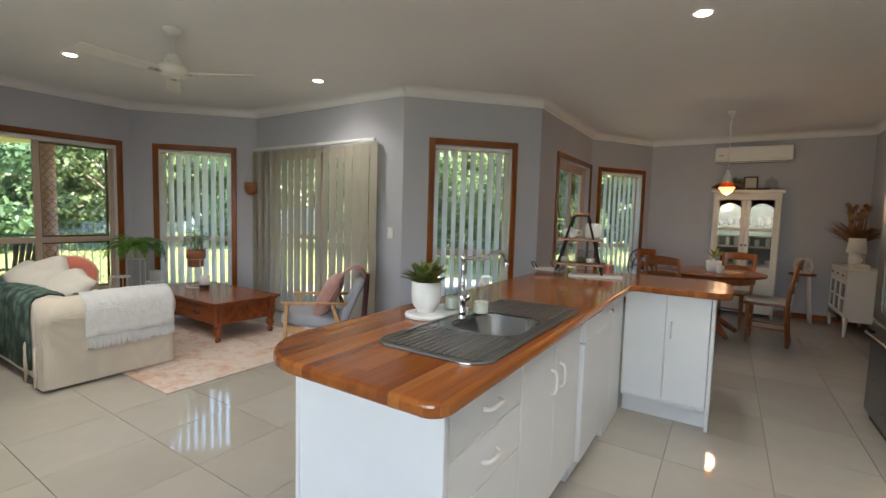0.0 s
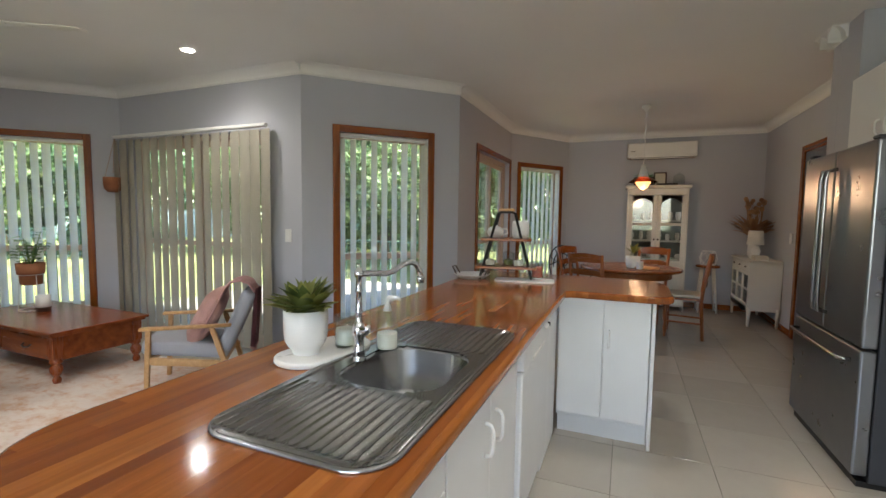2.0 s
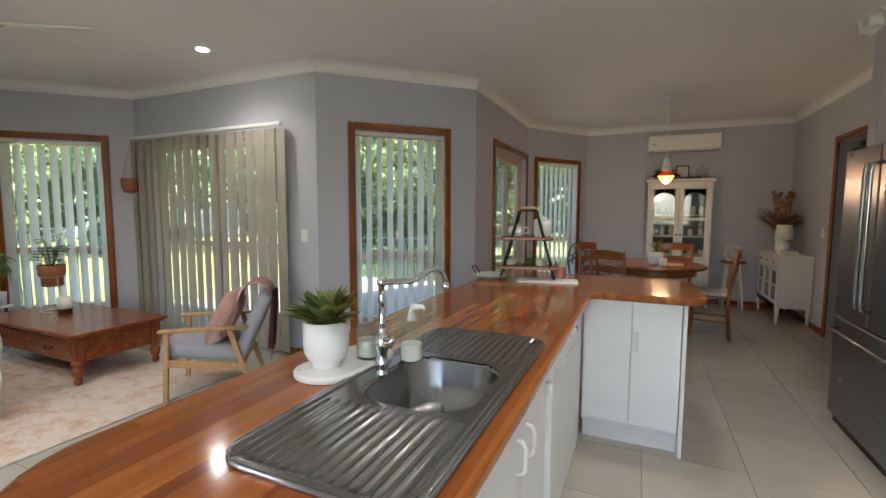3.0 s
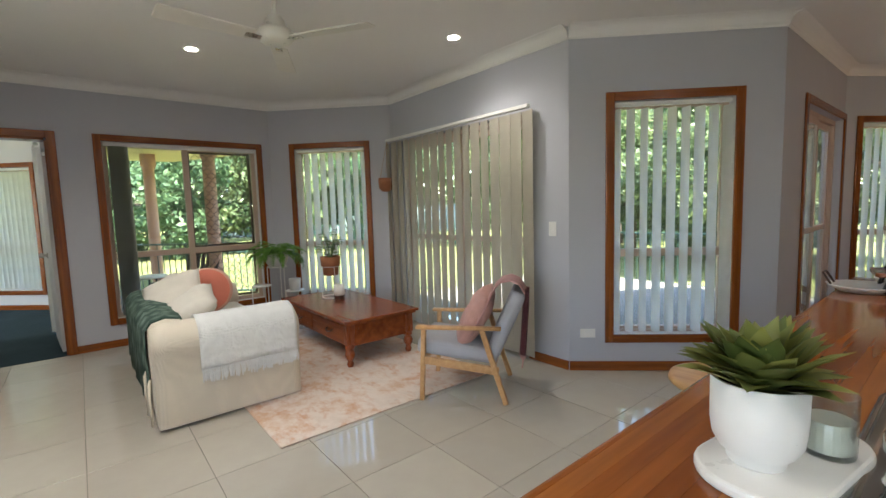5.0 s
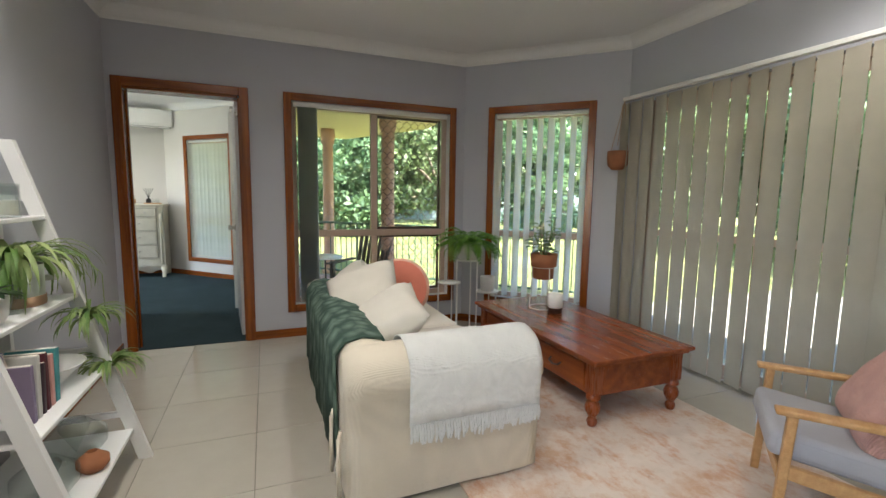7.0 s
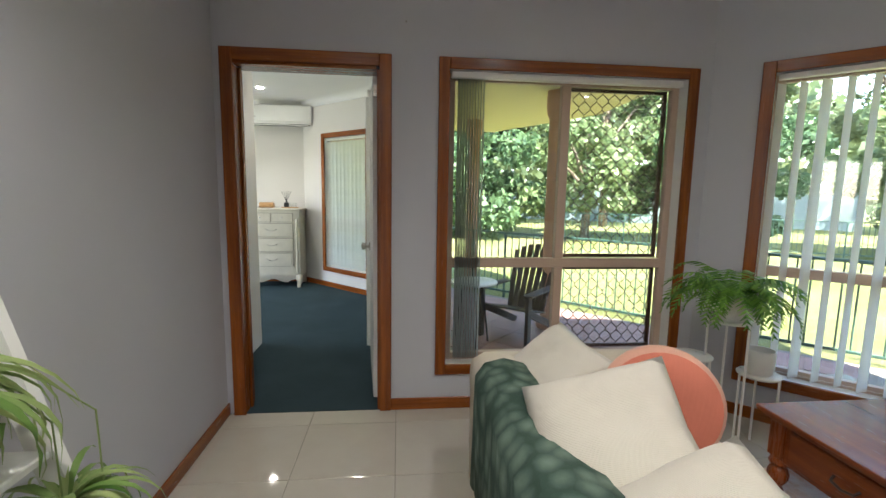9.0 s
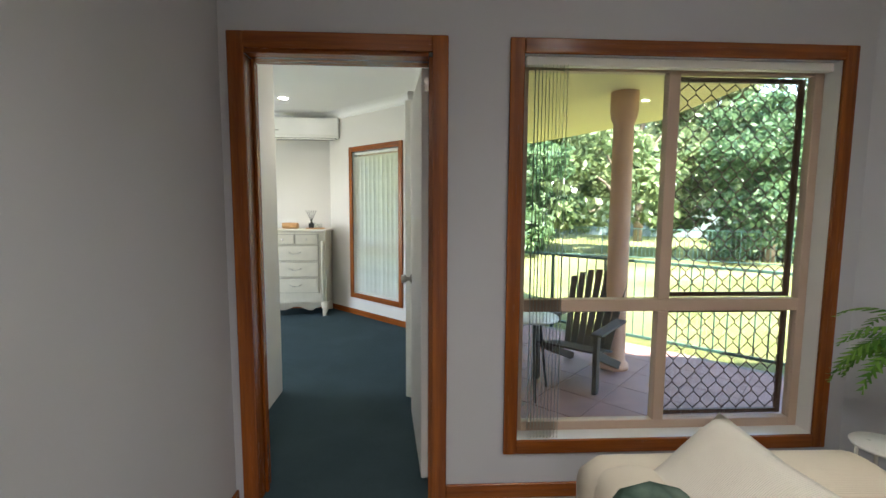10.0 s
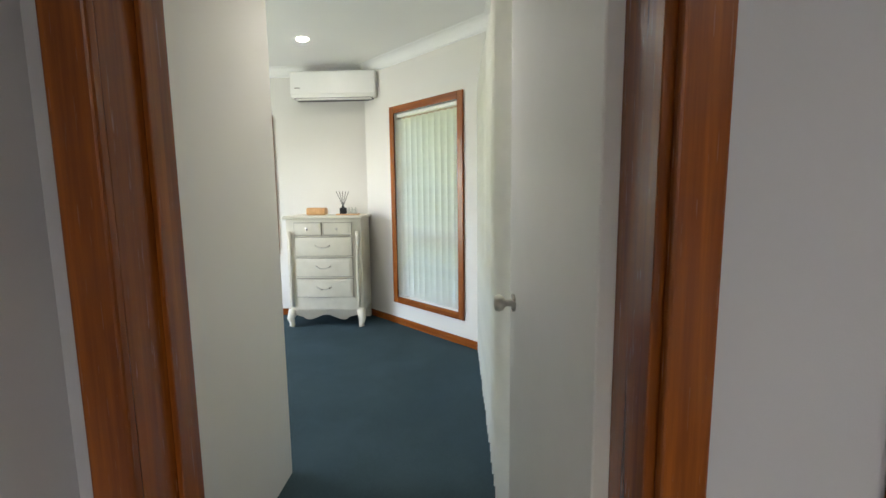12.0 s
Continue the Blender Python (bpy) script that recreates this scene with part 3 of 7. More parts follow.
def vertical_blind(m, u0, u1, y, z0, z1, pitch, angle, width, material, label, jitter=6.0, rail=0.03, chain=True):
    """Vertical slats hanging from a headrail, in wall axes."""
    b = thing("vertical_blind", m, label, "blind")
    part("headrail", boxed(u0, u1, y - 0.02, y + 0.02, z1, z1 + rail, 0.004), PLASTIC, b, "white headrail")
    me = slat_mesh(width, z1 - z0 - 0.02)
    me.materials.append(material)
    n = int((u1 - u0) / pitch)
    rnd = random.Random(int(u1 * 1000 + y * 77))
    at = []
    for i in range(n + 1):
        u = u0 + 0.02 + (u1 - u0 - 0.04) * i / n
        s = new("slat", me)
        s.parent = b
        s.matrix_basis = pose(u, y, z0, 0, 0, angle + rnd.uniform(-jitter, jitter))
        at.append(u)
    if chain:
        part("bottom_chain", tube([(u0 + 0.02 + k * (u1 - u0 - 0.04) / 40, y + 0.02, z0 + 0.012 + 0.004 * (k % 2)) for k in range(41)], 0.0016, 4), PLASTIC, b)
    return b


W_LABEL = "tall window with a varnished timber casing and pink-brown aluminium frame"
window("window_1", M_W, 1.25, 2.845, SILL, HEAD, "sliding window in a varnished timber casing with a diamond-mesh screen", True, True, True)
window("window_2", M_B, 0.25, 1.24, SILL, HEAD, W_LABEL, False)
window("window_3", M_D, 0.27, 1.26, SILL, HEAD, W_LABEL, False)
window("window_4", M_F, 0.14, 1.14, SILL, HEAD, W_LABEL, False)
BL = "pale vertical blind with fabric slats half turned open"
vertical_blind(M_B, 0.325, 1.165, 0.035, SILL + 0.075, HEAD - 0.10, 0.098, 62, 0.09, BLIND, BL)
vertical_blind(M_D, 0.345, 1.185, 0.035, SILL + 0.075, HEAD - 0.10, 0.105, 110, 0.09, BLIND, BL)
vertical_blind(M_F, 0.215, 1.065, 0.035, SILL + 0.075, HEAD - 0.10, 0.105, 70, 0.09, BLIND, BL)
vertical_blind(M_C, 0.02, 2.13, -0.075, 0.045, 2.09, 0.118, -8, 0.127, BLIND_THICK, "beige lined vertical blind drawn across the glass door", 6)
# slats drawn aside at the sliding window
st = thing("vertical_blind", M_W, "vertical blind with its slats drawn into a grey stack", "blind")
part("headrail", boxed(1.33, 2.765, 0.02, 0.055, HEAD - 0.105, HEAD - 0.065, 0.004), PLASTIC, st, "white headrail")
mesh_st = slat_mesh(0.089, HEAD - SILL - 0.19, 0.002)
mesh_st.materials.append(BLIND_EDGE)
for i in range(10):
    s = new("slat", mesh_st)
    s.parent = st
    s.matrix_basis = pose(1.375 + i * 0.0165, 0.035, SILL + 0.085, 0, 0, 73)
part("bottom_chain", tube([(1.37 + k * 0.004, 0.0 + 0.02 * (k % 2), SILL + 0.083 - 0.012 * (k % 4)) for k in range(40)], 0.0018, 4), PLASTIC, st)


def glass_door(name, m, u0, u1, z1, label, cased=True):
    """A two-leaf aluminium sliding door in wall axes."""
    d = opening_thing(name, m, label, "door")
    y0, y1, fw = 0.06, 0.13, 0.05
    for q in ((u0, u0 + fw, 0.0, z1), (u1 - fw, u1, 0.0, z1), (u0 + fw, u1 - fw, z1 - fw, z1), (u0 + fw, u1 - fw, 0.0, 0.035)):
        part("door_frame", boxed(q[0], q[1], y0, y1, q[2], q[3], 0.003), ALU, d)
    um = (u0 + u1) / 2
    for a, b, y in ((u0 + fw, um + 0.03, 0.075), (um - 0.03, u1 - fw, 0.105)):
        leaf = part("door_leaf", boxed(a, a + 0.05, y - 0.014, y + 0.014, 0.036, z1 - fw, 0.003), ALU, d)
        bm = boxed(b - 0.05, b, y - 0.014, y + 0.014, 0.036, z1 - fw, 0.003)
        box(bm, a + 0.05, b - 0.05, y - 0.014, y + 0.014, 0.036, 0.12, 0.003)
        box(bm, a + 0.05, b - 0.05, y - 0.014, y + 0.014, z1 - fw - 0.06, z1 - fw, 0.003)
        box(bm, a + 0.05, b - 0.05, y - 0.014, y + 0.014, 0.98, 1.03, 0.003)
        part("leaf_frame", bm, ALU, leaf)
        for za, zb in ((0.12, 0.98), (1.03, z1 - fw - 0.06)):
            g = part("pane", boxed(a + 0.05, b - 0.05, y - 0.002, y + 0.002, za, zb), GLASS, leaf)
            g.visible_shadow = False
    if cased:
        casing(d, u0 - A_, u1 + A_, 0.0, z1 + A_, floor=True)
    return d


glass_door("door_1", M_C, 0.2, 2.05, 2.08, "aluminium glass sliding door behind the beige blind", False)
glass_door("door_2", M_E, 0.62, 2.08, 2.08, "aluminium glass sliding door in a varnished casing", True)

# bedroom doorway: casing, jambs and the open leaf
d3 = opening_thing("door_3", M_W, "white painted flush door standing open in a varnished frame", "door")
casing(d3, 0.04, 0.98, 0.0, HEAD, 0.07, 0.022, True)
for q in ((0.085, 0.105, 0.0, HEAD - 0.085), (0.895, 0.915, 0.0, HEAD - 0.085)):
    part("jamb", boxed(q[0], q[1], 0.001, 0.16, q[2], q[3], 0.002), TRIM, d3)
part("jamb", boxed(0.105, 0.895, 0.001, 0.16, HEAD - 0.085, HEAD - 0.066, 0.002), TRIM_X, d3)
part("door_stop", boxed(0.106, 0.118, 0.08, 0.11, 0, HEAD - 0.086, 0.002), TRIM, d3)
leaf = part("door_leaf", boxed(0, 0.035, 0, 0.765, 0.012, HEAD - 0.09, 0.003), WHITE_GLOSS, d3, "white gloss painted leaf")
leaf.matrix_basis = pose(0.862, 0.145, 0, 0, 0, 5)
kn = lathe([(0.0, 0.0), (0.03, 0.0), (0.03, 0.006), (0.013, 0.01), (0.012, 0.03), (0.024, 0.038), (0.029, 0.052), (0.025, 0.066), (0.0, 0.07)], 20, pose(0.0, 0.70, 0.93, 0, -90, 0))
part("knob", kn, NICKEL, leaf, "satin nickel round knob", True)
kn = lathe([(0.0, 0.0), (0.03, 0.0), (0.03, 0.006), (0.013, 0.01), (0.012, 0.03), (0.024, 0.038), (0.029, 0.052), (0.0, 0.07)], 20, pose(0.035, 0.70, 0.93, 0, 90, 0))
part("knob", kn, NICKEL, leaf, "satin nickel round knob", True)
for z in (0.25, 1.85):
    part("hinge", tube([(0.905, 0.15, z - 0.045), (0.905, 0.15, z + 0.045)], 0.007, 8), NICKEL, d3)
part("strike_plate", boxed(0.875, 0.8945, 0.01, 0.03, 1.90, 1.96, 0.001), NICKEL, d3)

# dark passage beyond the dining doorway
d4 = opening_thing("door_4", M_EA, "varnished timber cased doorway to a passage", "doorway")
casing(d4, 1.45, 2.35, 0.0, HEAD, 0.075, 0.022, True)
pas = part("wall_passage", boxed(3.0, 3.1, 5.6, 8.9, -0.02, CEILING), WALL)
tagged(pas, "plain lavender-grey passage wall", "wall", "", "structure")
pasf = part("floor_passage", boxed(1.95, 3.0, 5.6, 8.9, -0.1, -0.006), TILE)
tagged(pasf, "polished cream passage floor", "floor", "", "structure")
pasc = part("ceiling_passage", boxed(2.11, 3.1, 5.4, 9.0, CEILING - 0.1, CEILING - 0.004), CEIL)
tagged(pasc, "white passage ceiling", "ceiling", "", "structure")
for q in ((5.46, 5.6), (8.9, 9.0)):
    w_ = part("wall_passage_end", boxed(2.12, 3.1, q[0], q[1], -0.02, CEILING - 0.1), WALL)
    tagged(w_, "plain lavender-grey passage wall", "wall", "", "structure")

# ---- bedroom shell ----
Q = [(-6.16, 1.66), (-8.66, 1.66), (-10.05, 0.27), (-10.05, -3.0), (-6.16, -3.0)]
bed_wn, M_BN, L_BN = wall("wall_bedroom_north", (-8.80, 1.52), (-6.16, 1.52), [(0.12, 1.62, 0.0, 2.08)], material=WALL_PALE, label="pale grey painted bedroom wall")
bed_wd, M_BD, L_BD = wall("wall_bedroom_diagonal", (-10.05, 0.27), (-8.80, 1.52), [(0.44 + 0.05, 1.43 - 0.05, SILL + 0.05, HEAD - 0.05)], material=WALL_PALE, label="pale grey painted bedroom wall")
bed_ww, M_BW, L_BW = wall("wall_bedroom_west", (-10.05, -3.0), (-10.05, 0.27), [(1.3 + 0.05, 2.3 - 0.05, SILL + 0.5, HEAD - 0.05)], material=WALL_PALE, label="pale grey painted bedroom wall")
# This opening is unseen too, added for the bedroom fill lamp.
bed_ws, _, _ = wall("wall_bedroom_south", (-6.16, -3.0), (-10.05, -3.0), [(1.0, 2.8, 0.4, 2.1)], material=WALL_PALE, label="pale grey painted bedroom wall", e0=0.1, e1=0.16)
bed_we = part("wall_bedroom_east", boxed(-6.16, -6.0, -3.0, 0.46, 0, CEILING), WALL_PALE)
tagged(bed_we, "pale grey painted bedroom wall", "wall", "", "structure")
robe = part("wall_bedroom_return", boxed(-7.28, -6.165, 0.2, 0.44, 0, CEILING - 0.02), WALL_PALE)
tagged(robe, "pale grey painted wall return inside the bedroom door", "wall", "", "structure")
bfl = part("floor_bedroom", boxed(-10.05, -6.0, -3.0, 1.60, -0.12, 0.004), CARPET)
tagged(bfl, "dark teal cut-pile bedroom carpet", "carpet", "", "structure")
bce = part("ceiling_bedroom", boxed(-10.3, -6.165, -3.2, 1.85, CEILING - 0.02, CEILING + 0.08), CEIL)
tagged(bce, "white painted bedroom ceiling", "ceiling", "", "structure")
for mm, l in ((M_BN, L_BN), (M_BD, L_BD), (M_BW, L_BW)):
    ob = cornice(mm, 0.0, l)
    ob.location.z -= 0.02
strip("baseboard", M_BD, 0.0, L_BD, 0.004, 0.075, 0.014, TRIM_X, BB, "skirting board")
strip("baseboard", M_BW, 0.0, L_BW, 0.004, 0.075, 0.014, TRIM_X, BB, "skirting board")
strip("baseboard", frame_of((-7.28, 0.44), (-6.17, 0.44)), 0.0, 1.11, 0.004, 0.075, 0.014, TRIM_X, BB, "skirting board")
window("window_5", M_BD, 0.44, 1.43, SILL, HEAD, W_LABEL, False)
window("window_6", M_BW, 1.3, 2.3, SILL + 0.45, HEAD, W_LABEL, False)
vertical_blind(M_BD, 0.515, 1.355, 0.035, SILL + 0.075, HEAD - 0.10, 0.078, 40, 0.09, BLIND, "white vertical blind nearly closed over the bedroom window", 4)
vertical_blind(M_BN, 0.06, 1.80, -0.11, 0.05, 2.12, 0.085, 50, 0.089, BLIND, "cream vertical blind over the bedroom glass door", 5)
glass_door("door_5", M_BN, 0.12, 1.62, 2.08, "aluminium glass sliding door behind the bedroom blind", False)


# ---- kitchen ----
def handle(parent, m, length=0.1):
    """A white bow handle, along local x, standing off along -y."""
    pts = [(-length / 2, 0, 0), (-length / 2 + 0.004, -0.018, 0), (-length / 2 + 0.02, -0.026, 0), (length / 2 - 0.02, -0.026, 0), (length / 2 - 0.004, -0.018, 0), (length / 2, 0, 0)]
    ob = part("handle", tube(pts, 0.0065, 8), PLASTIC, parent, "white plastic bow handle", True)
    ob.matrix_basis = m
    return ob


KX = -0.18  # front of the cupboards along the peninsula
CX0, CX1, CY0 = -0.87, -0.12, 1.745  # worktop: back, front, near end
top = part("worktop_blank", prism(
    [(CX0 + 0.25 * (1 - math.sin(a)), CY0 + 0.25 * (1 - math.cos(a))) for a in [i * math.pi / 2 / 8 for i in range(8, -1, -1)]]
    + [(CX1 - 0.06 * (1 - math.sin(a)), CY0 + 0.06 * (1 - math.cos(a))) for a in [i * math.pi / 2 / 5 for i in range(6)]]
    + [(CX1, 4.02), (CX1 + 0.03, 4.05)]
    + [(0.44 - 0.09 * (1 - math.sin(a)), 4.05 + 0.09 * (1 - math.cos(a))) for a in [i * math.pi / 2 / 5 for i in range(6)]]
    + [(0.44 - 0.22 * (1 - math.cos(a)), 4.76 - 0.22 * (1 - math.sin(a))) for a in [i * math.pi / 2 / 5 for i in range(6)]]
    + [(CX0, 4.76)], 0.86, 0.9, 0.012, 3), COUNTER)


def cupboard(name, x0, x1, y0, y1, label, face="x"):
    t = thing(name, pose(0, 0, 0), label, "cabinet")
    part("body", boxed(x0, x1, y0, y1, 0.12, 0.86, 0.002), WHITE, t)
    return t


dr = cupboard("drawer_unit", -0.72, KX - 0.018, 1.88, 2.36, "white laminate drawer unit under the worktop")
z = 0.845
for h in (0.16, 0.16, 0.185, 0.21):
    f = part("drawer_front", boxed(KX - 0.017, KX, 1.883, 2.357, z - h + 0.004, z, 0.002), WHITE, dr)
    handle(f, pose(KX, 2.12, z - h / 2, 0, 0, 90), 0.1)
    z -= h
pnl = part("end_panel", boxed(-0.72, KX + 0.002, 1.855, 1.878, 0.0, 0.86, 0.002), WHITE)
tagged(pnl, "white laminate end panel of the peninsula", "panel")
bk = part("back_panel", boxed(-0.74, -0.722, 1.855, 4.70, 0.0, 0.86, 0.002), WHITE)
tagged(bk, "white laminate back panel of the peninsula", "panel")
sc = cupboard("sink_cupboard", -0.72, KX - 0.018, 2.362, 3.08, "white laminate sink cupboard with two doors")
for a, b, hy in ((2.365, 2.72, 2.67), (2.724, 3.077, 2.775)):
    f = part("door", boxed(KX - 0.017, KX, a, b, 0.14, 0.845, 0.002), WHITE, sc)
    handle(f, pose(KX, hy, 0.66, 0, 90, 90), 0.1)
kick = part("kickboard", boxed(-0.70, KX - 0.07, 1.88, 3.08, 0.0, 0.118), WHITE)
tagged(kick, "white kickboard under the kitchen cupboards", "kickboard")

dw = thing("dishwasher", pose(0, 0, 0), "white freestanding dishwasher under the timber worktop", "dishwasher")
part("body", boxed(-0.66, KX - 0.03, 3.09, 3.68, 0.03, 0.855, 0.003), WHITE, dw)
part("door", boxed(KX - 0.029, KX + 0.02, 3.092, 3.678, 0.12, 0.72, 0.008, 2), WHITE_GLOSS, dw)
cp = part("control_panel", boxed(KX - 0.029, KX + 0.025, 3.092, 3.678, 0.724, 0.85, 0.01, 2), WHITE_GLOSS, dw)
part("grip", boxed(KX + 0.0252, KX + 0.034, 3.25, 3.5, 0.728, 0.745, 0.003), PLASTIC, cp)
for k in range(3):
    part("knob", lathe([(0.0, 0.0), (0.011, 0.0), (0.01, 0.012), (0, 0.012)], 12, pose(KX + 0.0252, 3.55 + k * 0.035, 0.80, 0, 90, 0)), BLACK if k == 2 else PLASTIC, cp)
part("plinth", boxed(-0.6, KX - 0.04, 3.095, 3.675, 0.001, 0.115, 0.003), WHITE, dw)
fl = part("filler_cupboard", boxed(-0.72, KX - 0.005, 3.69, 4.145, 0.0, 0.86, 0.002), WHITE)
tagged(fl, "white laminate corner filler beside the dishwasher", "cabinet")

rc = thing("corner_cupboard", pose(0, 0, 0), "white laminate two-door cupboard under the short worktop", "cabinet")
part("body", boxed(-0.175, 0.332, 4.165, 4.70, 0.12, 0.86, 0.002), WHITE, rc)
for a, b, hx in ((-0.17, 0.08, 0.05), (0.084, 0.33, 0.115)):
    f = part("door", boxed(a, b, 4.147, 4.164, 0.14, 0.845, 0.002), WHITE, rc)
    if hx > 0.1:
        handle(f, pose(hx, 4.147, 0.62, 0, 90, 0), 0.1)
part("end_panel", boxed(0.335, 0.355, 4.14, 4.71, 0.0, 0.86, 0.002), WHITE, rc)
part("kickboard", boxed(-0.17, 0.334, 4.21, 4.225, 0.0, 0.118), WHITE, rc)

# sink set into the worktop
sk = thing("kitchen_sink", pose(-0.37, 2.515, 0.9), "stainless steel sink with two ribbed drainers set in the worktop", "sink")
SW, SL = 0.205, 0.49


def sink_sheet():
    """Pressed sheet: a rim, two drainers and a hole for the bowl."""
    bm = B()
    nx, ny = 128, 80
    vs = {}
    for i in range(nx + 1):
        for j in range(ny + 1):
            x, y = -SW + 2 * SW * i / nx, -SL + 2 * SL * j / ny
            # round the sheet's corners
            cx, cy = abs(x) - (SW - 0.08), abs(y) - (SL - 0.08)
            if cx > 0 and cy > 0:
                d = math.hypot(cx, cy)
                m_ = max(cx, cy)
                k = m_ / d if d else 1
                x, y = math.copysign(SW - 0.08 + cx * k, x), math.copysign(SL - 0.08 + cy * k, y)
            z = 0.010
            ex, ey = SW - abs(x), SL - abs(y)
            edge = min(ex, ey)
            if edge > 0.022 and x < 0.30:
                z = 0.006
            if abs(y) > 0.205 and edge > 0.035:
                z = 0.0025 + 0.006 * max(0.0, math.cos(x * 2 * math.pi / 0.0245)) ** 2
            if edge < 0.004:
                z = 0.006
            vs[i, j] = bm.verts.new((x, y, z))
    for i in range(nx):
        for j in range(ny):
            x, y = -SW + 2 * SW * (i + 0.5) / nx, -SL + 2 * SL * (j + 0.5) / ny
            if math.hypot(max(abs(x - 0.0075) - 0.05, 0), max(abs(y - 0.0025) - 0.075, 0)) < 0.097:
                continue
            bm.faces.new((vs[i, j], vs[i + 1, j], vs[i + 1, j + 1], vs[i, j + 1]))
    return bm


part("rim", tube([(x, y, 0.003) for x, y in rounded(-SW, SW, -SL, SL, [0.08] * 4, 8)], 0.0065, 8, None, None, True), STEEL, sk, "rolled steel rim", True)
part("drainer", sink_sheet(), STEEL, sk, "ribbed steel drainer", True)
bm = B()
rings = []
for d, z in ((-0.012, 0.0045), (0.0, 0.003), (0.006, -0.006), (0.012, -0.13), (0.03, -0.155), (0.07, -0.16), (0.12, -0.162)):
    o = rounded(-0.142 + d, 0.157 - d, -0.172 + d, 0.177 - d, [max(0.012, 0.10 - d * 0.5)] * 4, 8)
    rings.append([bm.verts.new((x, y, z)) for x, y in o])
for a, b in zip(rings, rings[1:]):
    for i in range(len(a)):
        bm.faces.new((a[i], b[i], b[(i + 1) % len(a)], a[(i + 1) % len(a)]))
bm.faces.new(rings[-1])
part("bowl", bm, STEEL, sk, "deep steel bowl", True)
# the worktop is cut away below the bowl
cut = part("bowl_cutter", boxed(-0.52, -0.205, 2.335, 2.70, 0.7, 1.0), WHITE)
for ob_ in (top, bpy.data.objects["body.001"], bpy.data.objects["body"]):
    md = ob_.modifiers.new("cut", "BOOLEAN")
    md.operation, md.object, md.solver = "DIFFERENCE", cut, "EXACT"
bpy.context.view_layer.update()
dg = bpy.context.evaluated_depsgraph_get()
for ob_ in (top, bpy.data.objects["body.001"], bpy.data.objects["body"]):
    me = bpy.data.meshes.new_from_object(ob_.evaluated_get(dg))
    ob_.modifiers.clear()
    ob_.data = me
bpy.data.objects.remove(cut)

# the worktop is glued up from staves
worktop = thing("countertop", pose(0, 0, 0), "long oiled hardwood worktop of glued staves with rounded corners", "worktop")
STAVE = 0.034
for i in range(math.floor(CX0 / STAVE), math.floor(0.44 / STAVE) + 1):
    bm = B()
    bm.from_mesh(top.data)
    for x, nx in ((i * STAVE + 0.0002, -1), ((i + 1) * STAVE - 0.0002, 1)):
        cut_ = bmesh.ops.bisect_plane(bm, geom=bm.verts[:] + bm.edges[:] + bm.faces[:], plane_co=(x, 0, 0), plane_no=(nx, 0, 0), clear_outer=True)
        rim = [g for g in cut_["geom_cut"] if isinstance(g, bmesh.types.BMEdge)]
        if rim:
            bmesh.ops.holes_fill(bm, edges=rim, sides=0)
    if bm.faces:
        part("stave", bm, COUNTER, worktop)
    else:
        bm.free()
bpy.data.objects.remove(top)

tap = thing("mixer_tap", pose(-0.515, 2.51, 0.9) @ Matrix.Scale(0.76, 4), "chrome swan-neck kitchen mixer tap behind the sink", "tap")
part("body", lathe([(0, 0), (0.027, 0), (0.027, 0.008), (0.022, 0.015), (0.021, 0.03), (0.026, 0.04), (0.021, 0.05), (0.020, 0.085), (0.026, 0.10), (0.028, 0.125), (0.02, 0.145),
                    (0.013, 0.152), (0.012, 0.18), (0.017, 0.188), (0.012, 0.196), (0.010, 0.26), (0.015, 0.268), (0.011, 0.276), (0.010, 0.315), (0.016, 0.322), (0.018, 0.338), (0.010, 0.352), (0.004, 0.358), (0.006, 0.365), (0, 0.37)], 20), CHROME, tap, "", True)
sp = [(0, 0, 0.332)] + [(0.0 + 0.012 * k, 0.03 * k, 0.332 - 0.002 * k) for k in range(1, 4)] + [(0.05, 0.115, 0.322), (0.065, 0.15, 0.33), (0.083, 0.185, 0.352), (0.10, 0.222, 0.362), (0.113, 0.25, 0.352), (0.122, 0.268, 0.325), (0.125, 0.275, 0.295)]
part("spout", tube(sp, 0.0115, 12), CHROME, tap, "", True)
part("nozzle", lathe([(0, 0), (0.014, 0), (0.017, 0.02), (0.012, 0.032), (0, 0.032)], 14, pose(0.125, 0.275, 0.27)), CHROME, tap, "", True)
lv = part("lever", tube([(0.0, 0, 0.118), (0.03, -0.012, 0.12), (0.048, -0.02, 0.125), (0.06, -0.024, 0.15)], 0.008, 8, taper=[0.02, 0.02, 0.014, 0.006]), CHROME, tap, "", True)

# the planter on its tray
tr = part("oval_tray", prism(rounded(-0.085, 0.085, -0.16, 0.16, [0.08] * 4, 8), 0.0, 0.018, 0.006, 2), POT_WHITE)
tr.matrix_world = pose(-0.645, 2.525, 0.9, 0, 0, -8)
tagged(tr, "white oval ceramic tray on the worktop", "tray")


